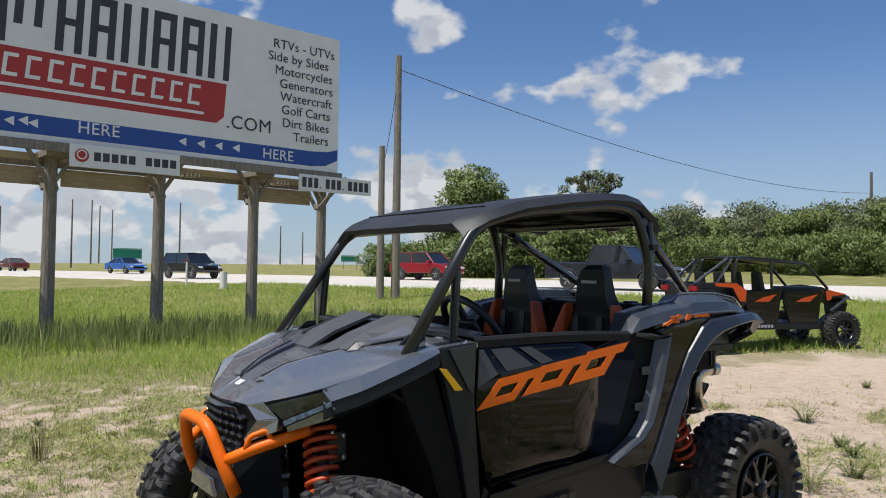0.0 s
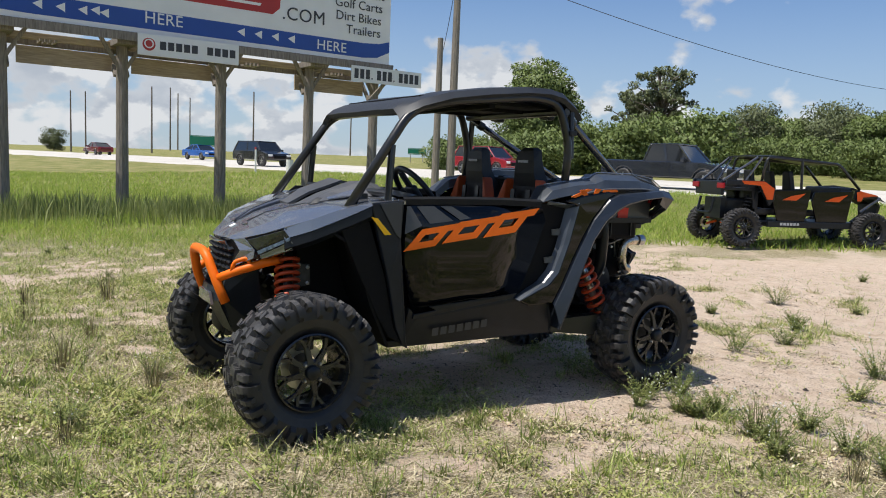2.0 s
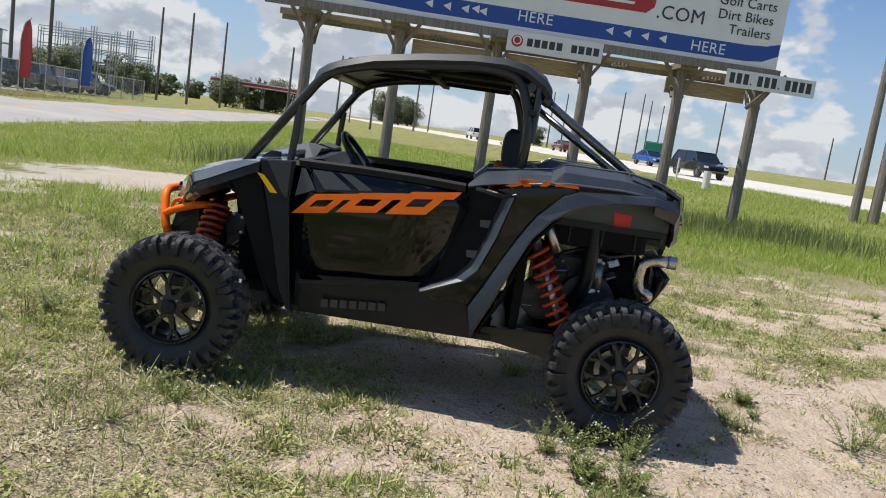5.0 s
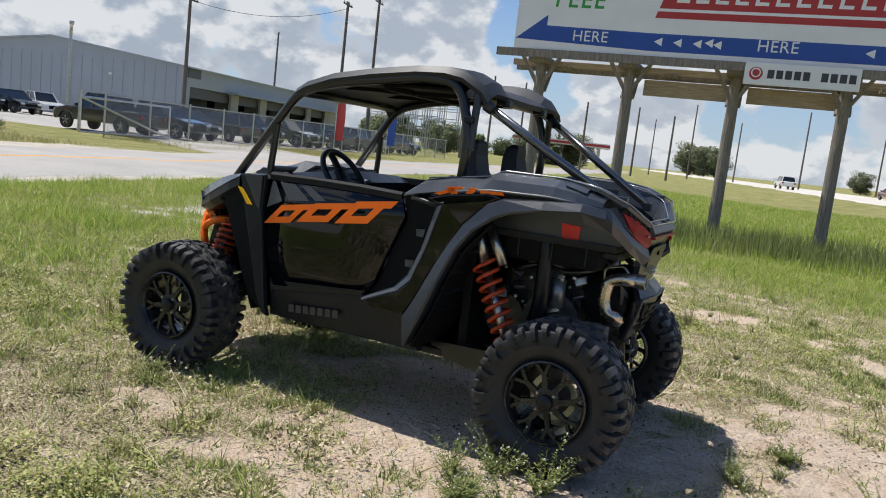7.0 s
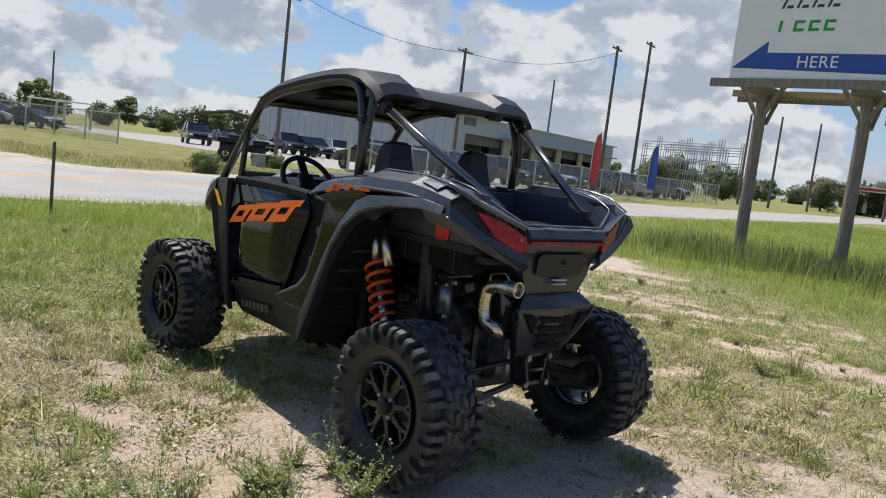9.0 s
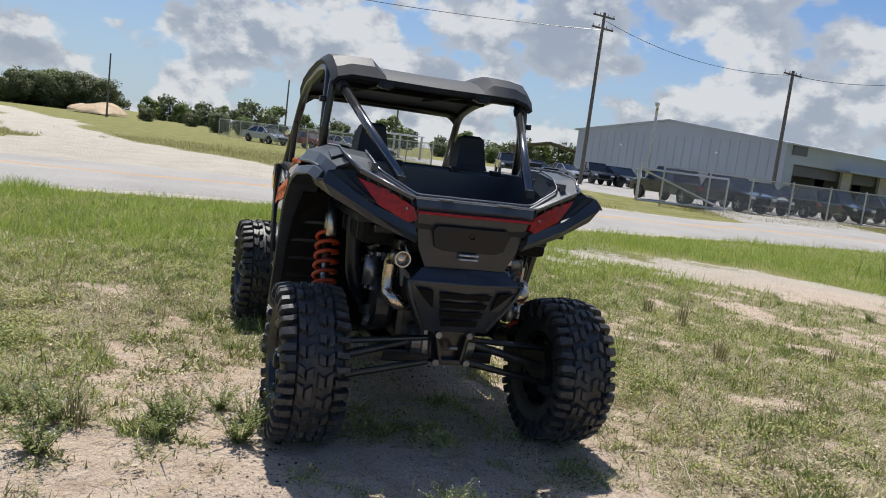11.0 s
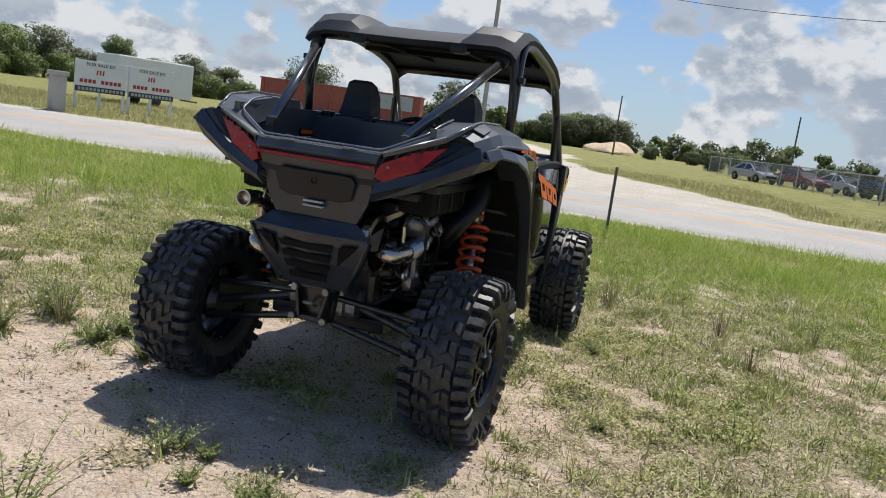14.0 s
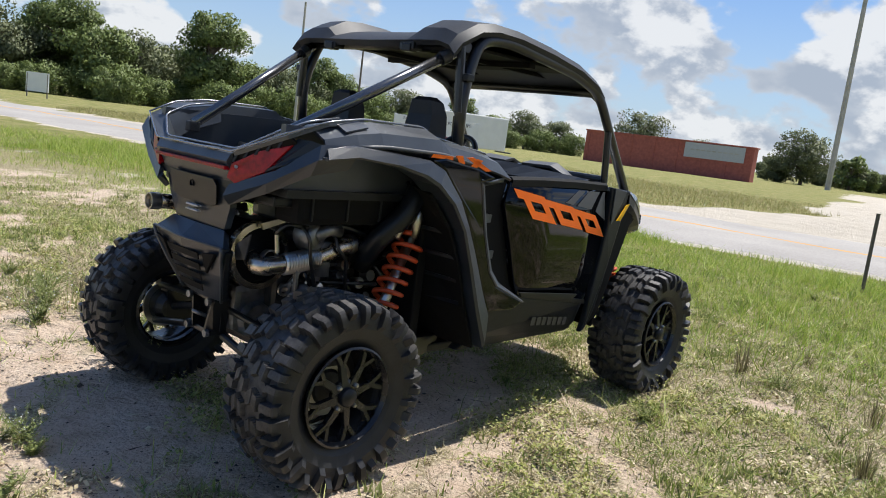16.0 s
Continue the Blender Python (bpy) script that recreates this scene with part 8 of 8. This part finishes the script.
# south: long wood behind the container and the field
for k in range(19):
    az = 157 + k * 2.3
    d = 100 + tr.uniform(-6, 6) + max(0, k - 8) * 5.0
    tree((2, 5, 3, 0)[k % 4], *bearing(0.97, 7.8, az, d), tr.uniform(0.9, 1.2) * (1.15 if k < 8 else 0.85), tr.uniform(0, 360), "dark leafy tree in the wood across the field")
    tree(4, *bearing(0.97, 7.8, az + 1.1, d - 8), tr.uniform(0.7, 1.1), tr.uniform(0, 360), "bush at the foot of the wood", "bush")
for k in range(22):
    az = 148 + k * 1.7 + tr.uniform(-0.5, 0.5)
    tree((5, 2, 3, 5, 0)[k % 5], *bearing(0.97, 7.8, az, tr.uniform(106, 126)), tr.uniform(0.95, 1.25) * (1.0 if k < 12 else 0.85), tr.uniform(0, 360), "dark leafy tree deep in the wood across the field")
for az, d, kd, sc in ((-125.5, 95, 3, 0.75), (-123.8, 98, 2, 0.65), (-119.0, 105, 3, 0.6), (-117, 100, 3, 0.7), (-155.0, 150, 5, 1.6), (-151, 105, 5, 0.75), (-130, 130, 3, 0.7), (-127, 130, 3, 0.7), (-109, 140, 3, 0.8), (-105, 140, 2, 0.8)):
    tree(kd, *bearing(2.6, 7.4, az, d), sc * (0.55 if az > -145 else 0.75), tr.uniform(0, 360), "distant round-crowned tree on the flat")
# one taller tree, then a low wood along the horizon beyond the sand yard
tree(5, *bearing(1.45, 7.8, -144.6, 150), 1.18, 70, "tall spreading tree beyond the sand yard")
tree(3, *bearing(1.45, 7.8, -146.2, 152), 0.75, 20, "leafy tree beyond the sand yard")
for k in range(20):
    az = -143.4 + k * 0.56
    tall = 0.62 + 0.42 * smooth(-140, -135.5, az) + tr.uniform(-0.1, 0.14)
    tree((3, 5, 2)[k % 3], *bearing(1.45, 7.8, az, 185 + tr.uniform(-10, 10)), float(tall) * (1.15, 0.95, 1.0)[k % 3], tr.uniform(0, 360), "dark leafy tree in the low wood beyond the sand yard")
for az, d, sc in ((-56, 140, 0.7), (-52.5, 150, 0.8), (-33.5, 150, 0.5), (-62, 120, 0.6), (-66.5, 110, 0.6), (-44.5, 260, 1.3), (-43.5, 255, 1.2), (-42.8, 260, 1.1)):
    tree(5, *bearing(3.8, 1.2, az, d), sc, tr.uniform(0, 360), "distant tree beside the road")

for u, q in ((13.8, 8.3), (22.6, 15.8)):
    tree(4, *street_xy(u, q), 0.2, 40 * u, "small green bush in the rough grass beside the street", "bush")

# low broken line of trees along the flat horizon
for k in range(64):
    az = -146 + k * 1.45 + tr.uniform(-0.6, 0.6)
    if tr.random() < 0.2:
        continue
    tree(6 + k % 2, *bearing(2.6, 7.4, az, tr.uniform(150, 260)), tr.uniform(0.55, 1.15), tr.uniform(0, 360), "distant low tree in the broken line along the horizon")

# ---- grass and weeds ----
def blade_field(name, X, Y, H, W, mat, label, seed, lean=0.5, bend=True):
    """Grass as real blades: each one a bent strip that narrows to a point."""
    rg = np.random.RandomState(seed)
    n = len(X)
    Z = height(X, Y) - 0.004
    a, t = rg.uniform(0, 6.283, n), rg.uniform(0, 6.283, n)
    ln = np.abs(rg.normal(0, lean, n)) * H
    px, py = np.cos(a) * W / 2, np.sin(a) * W / 2
    dx, dy = np.cos(t) * ln, np.sin(t) * ln
    base = np.stack([X, Y, Z], 1)
    off = np.stack([px, py, 0 * px], 1)
    tip = base + np.stack([dx, dy, H], 1)
    if bend:
        mid = base + np.stack([dx * 0.35, dy * 0.35, H * 0.62], 1)
        V = np.stack([base - off, base + off, mid + off * 0.75, mid - off * 0.75, tip], 1).reshape(-1, 3)
        i = np.arange(n)[:, None] * 5
        quad = (i + np.array([0, 1, 2, 3])).astype(np.int64)
        tri = (i + np.array([3, 2, 4])).astype(np.int64)
        loops = np.concatenate([quad, tri], 1).ravel()
        starts = (np.arange(n)[:, None] * 7 + np.array([0, 4])).ravel()
    else:
        V = np.stack([base - off, base + off, tip], 1).reshape(-1, 3)
        loops = np.arange(3 * n)
        starts = np.arange(0, 3 * n, 3)
    me = bpy.data.meshes.new(name)
    me.vertices.add(len(V))
    me.vertices.foreach_set("co", V.ravel())
    me.loops.add(len(loops))
    me.loops.foreach_set("vertex_index", loops)
    me.polygons.add(len(starts))
    me.polygons.foreach_set("loop_start", starts)
    me.update(calc_edges=True)
    me.materials.append(mat)
    return tagged(new(name, me), label, "grass", kind="stuff")


def scatter(n, x0, x1, y0, y1, keep, seed):
    rg = np.random.RandomState(seed)
    x, y = rg.uniform(x0, x1, n), rg.uniform(y0, y1, n)
    m = rg.uniform(0, 1, n) < keep(x, y)
    return x[m], y[m], rg


def patch(x, y, f, seed, cut, gain):
    return np.clip((waves(x, y, f, seed) - cut) * gain, 0, 1)


def near(x, y, r0, r1):
    return 1 - smooth(r0, r1, np.hypot(x - 0.9, y - 3.9))


def clumped(x, y, h):
    """Blade lengths that rise and fall from tuft to tuft."""
    return h * (0.45 + 1.1 * patch(x, y, 23.0, 95, 0.38, 3) * (0.5 + 0.8 * patch(x, y, 6.0, 96, 0.4, 3)))


green = lambda x, y: np.clip(patch(x, y, 1.9, 94, 0.40, 4) + 0.55 * smooth(0.5, -3.0, x) + 0.3 * smooth(2.5, 0.5, y), 0, 1)
x, y, rg = scatter(1000000, -7.5, 9, -4, 12.5, lambda x, y: veg(x, y) * (1.0 - 0.72 * green(x, y)) * near(x, y, 4.5, 9.5) * (1 - 0.5 * lush(x, y)), 31)
blade_field("dry_turf", x, y, clumped(x, y, rg.gamma(2.2, 0.0115, len(x)).clip(0.01, 0.07)), rg.uniform(0.004, 0.010, len(x)), M_STRAW, "dry straw-coloured turf lying in patches", 32, 1.9, False)
x, y, rg = scatter(1150000, -7.5, 9, -4, 12.5, lambda x, y: veg(x, y) * (0.25 + 0.75 * green(x, y)) * near(x, y, 4.5, 11.5) * (1 - 0.4 * lush(x, y)), 43)
blade_field("green_turf", x, y, clumped(x, y, rg.gamma(2.4, 0.0125, len(x)).clip(0.012, 0.09)), rg.uniform(0.0045, 0.012, len(x)), M_GRASS, "short green turf in patches", 44, 1.2, False)
x, y, rg = scatter(700000, -6, 7, -3, 11, lambda x, y: veg(x, y) * patch(x, y, 3.4, 26, 0.44, 6) * patch(x, y, 13.0, 27, 0.30, 3) * near(x, y, 3.5, 7.0), 45)
mat_h = 0.4 + 1.5 * patch(x, y, 9.0, 28, 0.45, 3)
blade_field("creeping_weed", x, y, rg.uniform(0.01, 0.045, len(x)) * mat_h, rg.uniform(0.009, 0.018, len(x)), M_WEED, "low creeping leafy weed", 46, 0.9, False)
x, y, rg = scatter(30000, -7, 8, -3, 12, lambda x, y: np.clip((waves(x, y, 5.0, 41) - 0.62) * 5, 0, 1) * np.clip(cover(x, y) * 1.3 - 0.2, 0, 1), 33)
blade_field("taller_grass", x, y, rg.uniform(0.06, 0.2, len(x)), rg.uniform(0.003, 0.006, len(x)), M_GRASS, "taller tufts of thin grass", 34, 0.5)


def leaf_mats(name, n, keep, sizes, dome, leaf, per, mat, label, seed):
    """Low mats of creeping plants: domed clumps of small tilted leaves."""
    x, y, rg = scatter(n, -5.5, 7.0, -2.5, 10.5, keep, seed)
    r = rg.gamma(2.0, sizes / 2.0, len(x)).clip(0.02, 0.3)
    k = np.maximum(4, per * (r / sizes) ** 1.7).astype(int)
    cx, cy, cr = np.repeat(x, k), np.repeat(y, k), np.repeat(r, k)
    m = len(cx)
    rho, a = np.sqrt(rg.uniform(0, 1, m)), rg.uniform(0, 6.283, m)
    squash, turn = np.repeat(rg.uniform(0.55, 1.0, len(x)), k), np.repeat(rg.uniform(0, 3.14, len(x)), k)
    du, dv = rho * cr * np.cos(a), rho * cr * np.sin(a) * squash
    px, py = cx + du * np.cos(turn) - dv * np.sin(turn), cy + du * np.sin(turn) + dv * np.cos(turn)
    pz = height(px, py) + 0.002 + dome * cr * (1 - rho ** 2) * rg.uniform(0.15, 1.0, m) + rg.uniform(0, 0.008, m)
    P = np.stack([px, py, pz], 1)
    t = rg.uniform(0, 6.283, m)
    d = np.stack([np.cos(t), np.sin(t), rg.normal(0.15, 0.55, m)], 1)
    d /= np.linalg.norm(d, axis=1)[:, None]
    w = np.stack([-np.sin(t), np.cos(t), rg.normal(0, 0.45, m)], 1)
    L = (leaf * rg.uniform(0.6, 1.5, m))[:, None]
    W = L * rg.uniform(0.2, 0.36, m)[:, None]
    V = np.stack([P - d * L * 0.5, P + w * W, P + d * L * 0.5, P - w * W], 1).reshape(-1, 3)
    me = bpy.data.meshes.new(name)
    me.vertices.add(len(V))
    me.vertices.foreach_set("co", V.ravel())
    me.loops.add(4 * m)
    me.loops.foreach_set("vertex_index", np.arange(4 * m))
    me.polygons.add(m)
    me.polygons.foreach_set("loop_start", np.arange(0, 4 * m, 4))
    me.update(calc_edges=True)
    me.materials.append(mat)
    return tagged(new(name, me), label, "ground cover", kind="stuff")


mat_keep = lambda x, y: np.clip(veg(x, y) * 1.1 + 0.04, 0, 1) * (0.06 + 0.94 * patch(x, y, 2.6, 97, 0.46, 5)) * near(x, y, 3.2, 6.6)
leaf_mats("creeping_mat", 13000, mat_keep, 0.075, 0.62, 0.017, 48, M_MAT, "mats of low creeping green weed on sandy soil", 98)
leaf_mats("dead_mat", 6000, lambda x, y: (0.25 + 0.75 * patch(x, y, 3.7, 99, 0.45, 4)) * near(x, y, 3.2, 6.4) * np.clip(veg(x, y) + 0.1, 0, 1), 0.07, 0.3, 0.02, 22, M_STRAW, "dry dead growth matted on the sand", 100)


def verge_keep(x, y):
    q, s = street_q(x, y), hwy_s(x, y)
    d = np.hypot(x - 1, y - 4)
    return lush(x, y) * np.clip((cover(x, y) - 0.35) * 2.2, 0, 1) * np.clip(1.15 - d / 24, 0, 1) * (1 - smooth(-0.5, -0.1, q)) * (0.45 + 0.55 * np.clip((waves(x, y, 3.0, 51) - 0.3) * 2.5, 0, 1))


x, y, rg = scatter(1300000, -24, 16, -14, 24, verge_keep, 35)
hh = rg.uniform(0.05, 0.17, len(x)) * (0.8 + 0.9 * np.clip((waves(x, y, 1.2, 52) - 0.45) * 3, 0, 1))
blade_field("verge_grass", x, y, hh, rg.uniform(0.006, 0.014, len(x)), M_GRASSG, "lush green grass along the street and field", 36, 1.0, False)
# taller growth under and behind the billboard
def bill_keep(x, y):
    u = (x - BB_O[0]) * BB_U[0] + (y - BB_O[1]) * BB_U[1] + 11.3
    v = -(x - BB_O[0]) * BB_U[1] + (y - BB_O[1]) * BB_U[0]
    return np.exp(-((v + 0.2) / 1.4) ** 2) * smooth(-2, 0, u) * (1 - smooth(12, 15, u)) * (0.3 + 0.7 * waves(x, y, 2.0, 61))


x, y, rg = scatter(90000, -14, 4, 8, 24, bill_keep, 37)
blade_field("tall_weeds", x, y, rg.uniform(0.2, 0.6, len(x)), rg.uniform(0.012, 0.028, len(x)), M_WEED, "dark tall weeds under the billboard", 38, 0.35)
x, y, rg = scatter(260000, -45, 30, 14, 40, lambda x, y: (1 - smooth(-8, -5, hwy_s(x, y))) * (0.4 + 0.6 * waves(x, y, 0.7, 71)) * (1 - smooth(-3, 0, street_q(x, y))), 39)
blade_field("field_grass", x, y, rg.uniform(0.05, 0.2, len(x)), rg.uniform(0.015, 0.035, len(x)), M_GRASSG, "green field grass", 40, 0.9, False)


# the field across the street
far_keep = lambda x, y: smooth(7.6, 8.6, street_q(x, y)) * (1 - smooth(24, 34, street_q(x, y))) * np.clip((veg(x, y) - 0.3) * 2, 0, 1) * (0.35 + 0.65 * waves(x, y, 1.1, 72)) * (1 - smooth(20.0, 20.6, x * ST_U[0] + y * ST_U[1]) * (1 - smooth(26.0, 26.6, x * ST_U[0] + y * ST_U[1])))
x, y, rg = scatter(330000, -46, 14, -44, 24, far_keep, 139)
far_yard = (street_q(x, y) > 13.6) & (x * ST_U[0] + y * ST_U[1] > 12.5)
x, y = x[~far_yard], y[~far_yard]
blade_field("roadside_grass", x, y, rg.uniform(0.06, 0.22, len(x)), rg.uniform(0.015, 0.035, len(x)), M_GRASSD, "rough grass across the street", 140, 0.9, False)


# litter: straw, twigs and crumbs lying on the sand
def litter(name, n, size, slim, mats, label, seed, keep):
    rg = np.random.RandomState(seed)
    x, y = rg.uniform(-5.5, 7.5, n), rg.uniform(-2.5, 11, n)
    m = rg.uniform(0, 1, n) < keep(x, y) * np.clip(1.3 - np.hypot(x - 1, y - 3.8) / 7.5, 0, 1)
    x, y = x[m], y[m]
    n = len(x)
    z = height(x, y)
    a = rg.uniform(0, 6.283, n)
    L = rg.gamma(2.5, size / 2.5, n)
    W = L * rg.uniform(slim * 0.6, slim * 1.4, n)
    d = np.stack([np.cos(a) * L, np.sin(a) * L, rg.normal(0, 0.12, n) * L], 1) / 2
    w = np.stack([-np.sin(a) * W, np.cos(a) * W, 0 * a], 1) / 2
    c = np.stack([x, y, z + 0.12 * W], 1)
    t = np.stack([0 * a, 0 * a, W * rg.uniform(0.15, 0.5, n)], 1)
    V = np.stack([c - d - w * 0.4, c + w, c + d, c - w, c + t], 1).reshape(-1, 3)
    i = np.arange(n)[:, None] * 5
    tri = np.concatenate([i + np.array(k) for k in ((0, 1, 4), (1, 2, 4), (2, 3, 4), (3, 0, 4))], 1).ravel()
    me = bpy.data.meshes.new(name)
    me.vertices.add(len(V))
    me.vertices.foreach_set("co", V.ravel())
    me.loops.add(len(tri))
    me.loops.foreach_set("vertex_index", tri)
    me.polygons.add(len(tri) // 3)
    me.polygons.foreach_set("loop_start", np.arange(0, len(tri), 3))
    me.update(calc_edges=True)
    me.materials.append(mats)
    return tagged(new(name, me), label, "ground litter", kind="stuff")


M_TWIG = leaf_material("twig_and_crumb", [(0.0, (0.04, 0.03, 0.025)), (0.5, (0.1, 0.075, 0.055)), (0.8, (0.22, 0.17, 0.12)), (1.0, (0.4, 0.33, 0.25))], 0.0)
open_sand = lambda x, y: np.clip(1.1 - veg(x, y), 0.1, 1) * (0.10 + 0.90 * patch(x, y, 3.5, 81, 0.55, 5))
litter("soil_crumbs", 220000, 0.0075, 0.8, M_TWIG, "small crumbs of soil and bark on the sand", 82, open_sand)
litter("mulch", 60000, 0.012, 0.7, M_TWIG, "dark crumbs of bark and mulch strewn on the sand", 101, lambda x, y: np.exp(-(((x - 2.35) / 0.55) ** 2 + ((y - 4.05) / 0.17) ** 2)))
litter("straw_litter", 80000, 0.03, 0.09, M_STRAW, "dry straw lying on the sand", 83, lambda x, y: 0.2 + 0.8 * patch(x, y, 4.0, 84, 0.42, 3))
litter("twigs", 60000, 0.04, 0.05, M_TWIG, "dark twigs and dead stems lying on the ground", 85, lambda x, y: 0.12 + 0.88 * patch(x, y, 3.0, 86, 0.5, 4))
x, y, rg = scatter(110000, -5.5, 7.5, -2.5, 11, lambda x, y: np.clip(1.2 - cover(x, y), 0.1, 0.6) * patch(x, y, 8.0, 87, 0.5, 4) * np.clip(1.25 - np.hypot(x - 0.8, y - 3.8) / 8, 0, 1), 88)
blade_field("sparse_sprouts", x, y, rg.uniform(0.015, 0.06, len(x)), rg.uniform(0.004, 0.009, len(x)), M_GRASS, "sparse sprouts in open sand", 89, 1.0, False)


# weeds: stems with small leaves and a few white flower heads
def weed_kind(h, stems, seed, flowers):
    rg = random.Random(seed)
    st, lf, fl = [], [], []
    for k in range(stems):
        a, r = rg.uniform(0, 6.28), rg.uniform(0.0, 0.4) * h
        hh = h * rg.uniform(0.35, 1.0)
        out = rg.uniform(0.25, 0.95) * hh
        top = Vector(((r + out) * math.cos(a), (r + out) * math.sin(a), hh))
        b = Vector((r * 0.4 * math.cos(a), r * 0.4 * math.sin(a), -0.01))
        bow = 0.16 * hh
        st.append(tube([b, b.lerp(top, 0.5) + Vector((0, 0, bow)), top], 0.0016, 3, r_end=0.0007))
        for j in range(20):
            t = 0.1 + 0.9 * j / 20
            p = b.lerp(top, t) + Vector((0, 0, bow * 4 * t * (1 - t) * 0.9))
            aa = rg.uniform(0, 6.28)
            d = Vector((math.cos(aa), math.sin(aa), rg.uniform(-0.1, 0.8))).normalized()
            w = d.cross(Vector((0, 0, 1))).normalized()
            s = rg.uniform(0.012, 0.028) * (1.25 - 0.55 * t)
            lf.append((p, p + d * s * 0.5 + w * s * 0.24, p + d * s, p + d * s * 0.5 - w * s * 0.24))
        if flowers and rg.random() < 0.5:
            fl.append(moved(lathe([(0.0, 0.004), (0.0045, 0.002), (0.0045, -0.002), (0.0, -0.004)], 6), Matrix.Translation(top + Vector((0, 0, 0.003)))))
    o = part("stalk", joined(*st), M_WEED)
    bm = bmesh.new()
    for q in lf:
        bm.faces.new([bm.verts.new(p) for p in q])
    me = bpy.data.meshes.new("foliage")
    bm.to_mesh(me)
    bm.free()
    me.materials.append(M_WEED)
    out = [("stalk", o.data), ("foliage", me)]
    bpy.data.objects.remove(o)
    if fl:
        o = part("blossom", joined(*fl), M_PETAL)
        out.append(("blossom", o.data))
        bpy.data.objects.remove(o)
    return out


WEEDS = [weed_kind(0.24, 34, 71, True), weed_kind(0.17, 36, 72, True), weed_kind(0.12, 34, 73, False), weed_kind(0.26, 16, 74, False)]


def weed(kind, x, y, scale, yaw):
    ob = thing("weed", at(x, y, 0, yaw) @ Matrix.Diagonal((scale, scale, scale, 1)), "small leafy roadside weed growing from sandy soil" if kind > 1 else "leafy weed with tiny white flower heads", "weed", "weeds on the lot")
    for nm, me in WEEDS[kind]:
        o = new(nm, me)
        o.parent = ob
        o["kind"] = "stuff"


for k, (x, y, sc) in enumerate(((1.62, 3.98, 1.1), (1.78, 3.85, 1.0), (1.55, 3.75, 0.9), (1.93, 3.54, 0.9), (1.70, 3.50, 0.8), (2.34, 3.28, 1.0), (3.3, 6.19, 1.2), (2.49, 5.18, 1.1), (3.29, 4.58, 1.2), (2.41, 2.94, 1.0), (1.96, 5.14, 0.6), (0.18, 2.08, 0.7), (2.03, 3.10, 1.1), (2.04, 2.85, 0.9), (1.77, 3.43, 1.1), (2.12, 3.08, 0.9), (1.9, 4.86, 0.6), (2.49, 2.67, 1.0), (1.83, 4.97, 0.6), (2.55, 5.34, 0.9), (-1.42, 3.45, 0.9), (-1.4, 2.52, 1.0), (-0.1, 2.50, 0.7), (0.12, 2.45, 0.7), (1.97, 4.85, 0.5), (1.49, 3.55, 0.8), (3.41, 6.56, 1.1), (-2.1, 3.67, 1.1), (3.0, 5.6, 1.0), (2.9, 4.0, 0.9), (2.7, 6.8, 1.0), (3.9, 5.0, 1.0), (3.6, 7.6, 1.1))):
    weed(k % 4 if k > 4 else k % 2, x, y, sc, 47 * k)
# upright tussocks of thin dead and green stalks
def tussock_mesh(h, n, seed):
    rg = random.Random(seed)
    bm = bmesh.new()
    for k in range(n):
        a, r = rg.uniform(0, 6.28), rg.uniform(0, 0.05)
        hh, out = h * rg.uniform(0.45, 1.0), h * rg.uniform(0.05, 0.42)
        b = Vector((r * math.cos(a), r * math.sin(a), -0.01))
        aa = a + rg.uniform(-0.6, 0.6)
        mid = b + Vector((math.cos(aa) * out * 0.35, math.sin(aa) * out * 0.35, hh * 0.6))
        top = b + Vector((math.cos(aa) * out, math.sin(aa) * out, hh))
        w = Vector((-math.sin(aa), math.cos(aa), 0)) * rg.uniform(0.0012, 0.0026)
        v = [bm.verts.new(p) for p in (b - w, b + w, mid + w * 0.8, mid - w * 0.8, top)]
        bm.faces.new(v[:4])
        bm.faces.new((v[3], v[2], v[4]))
    me = bpy.data.meshes.new("stalk_tuft")
    bm.to_mesh(me)
    bm.free()
    me.materials.append(M_STALK)
    return me


TUSSOCKS = [tussock_mesh(0.26, 60, 51), tussock_mesh(0.2, 46, 52)]
for k, (x, y, sc) in enumerate(((-1.31, 3.2, 1.0), (-1.31, 2.34, 1.0), (-1.98, 3.4, 1.1), (-3.53, 5.37, 1.2), (-2.29, 4.25, 0.9), (-2.7, 3.1, 0.8), (-1.7, 4.9, 0.8), (-3.0, 4.6, 1.0), (2.04, 3.2, 0.9), (-1.69, 6.0, 1.2), (-2.97, 5.72, 1.3), (-2.3, 6.9, 1.1), (-0.9, 7.4, 1.0), (2.3, 2.6, 0.8))):
    ob = thing("grass_tussock", at(x, y, 0, 61 * k) @ Matrix.Diagonal((sc, sc, sc, 1)), "upright tussock of thin dry grass stalks", "grass tussock", "tussocks on the lot")
    o = new("stalk_tuft", TUSSOCKS[k % 2])
    o.parent = ob
    o["kind"] = "stuff"
wr = random.Random(12)
for k in range(90):
    x, y = wr.uniform(-6, 7), wr.uniform(-3, 12)
    if abs((x - 0.25) * 0.81 + (y - 3.86) * 0.586) < 1.5 and abs((x - 0.25) * 0.586 - (y - 3.86) * 0.81) < 0.95:
        continue
    if 0.25 < float(cover(np.float64(x), np.float64(y))) < 0.8:
        weed(wr.choice((1, 2, 2, 2)), x, y, wr.uniform(0.5, 1.0), wr.uniform(0, 360))
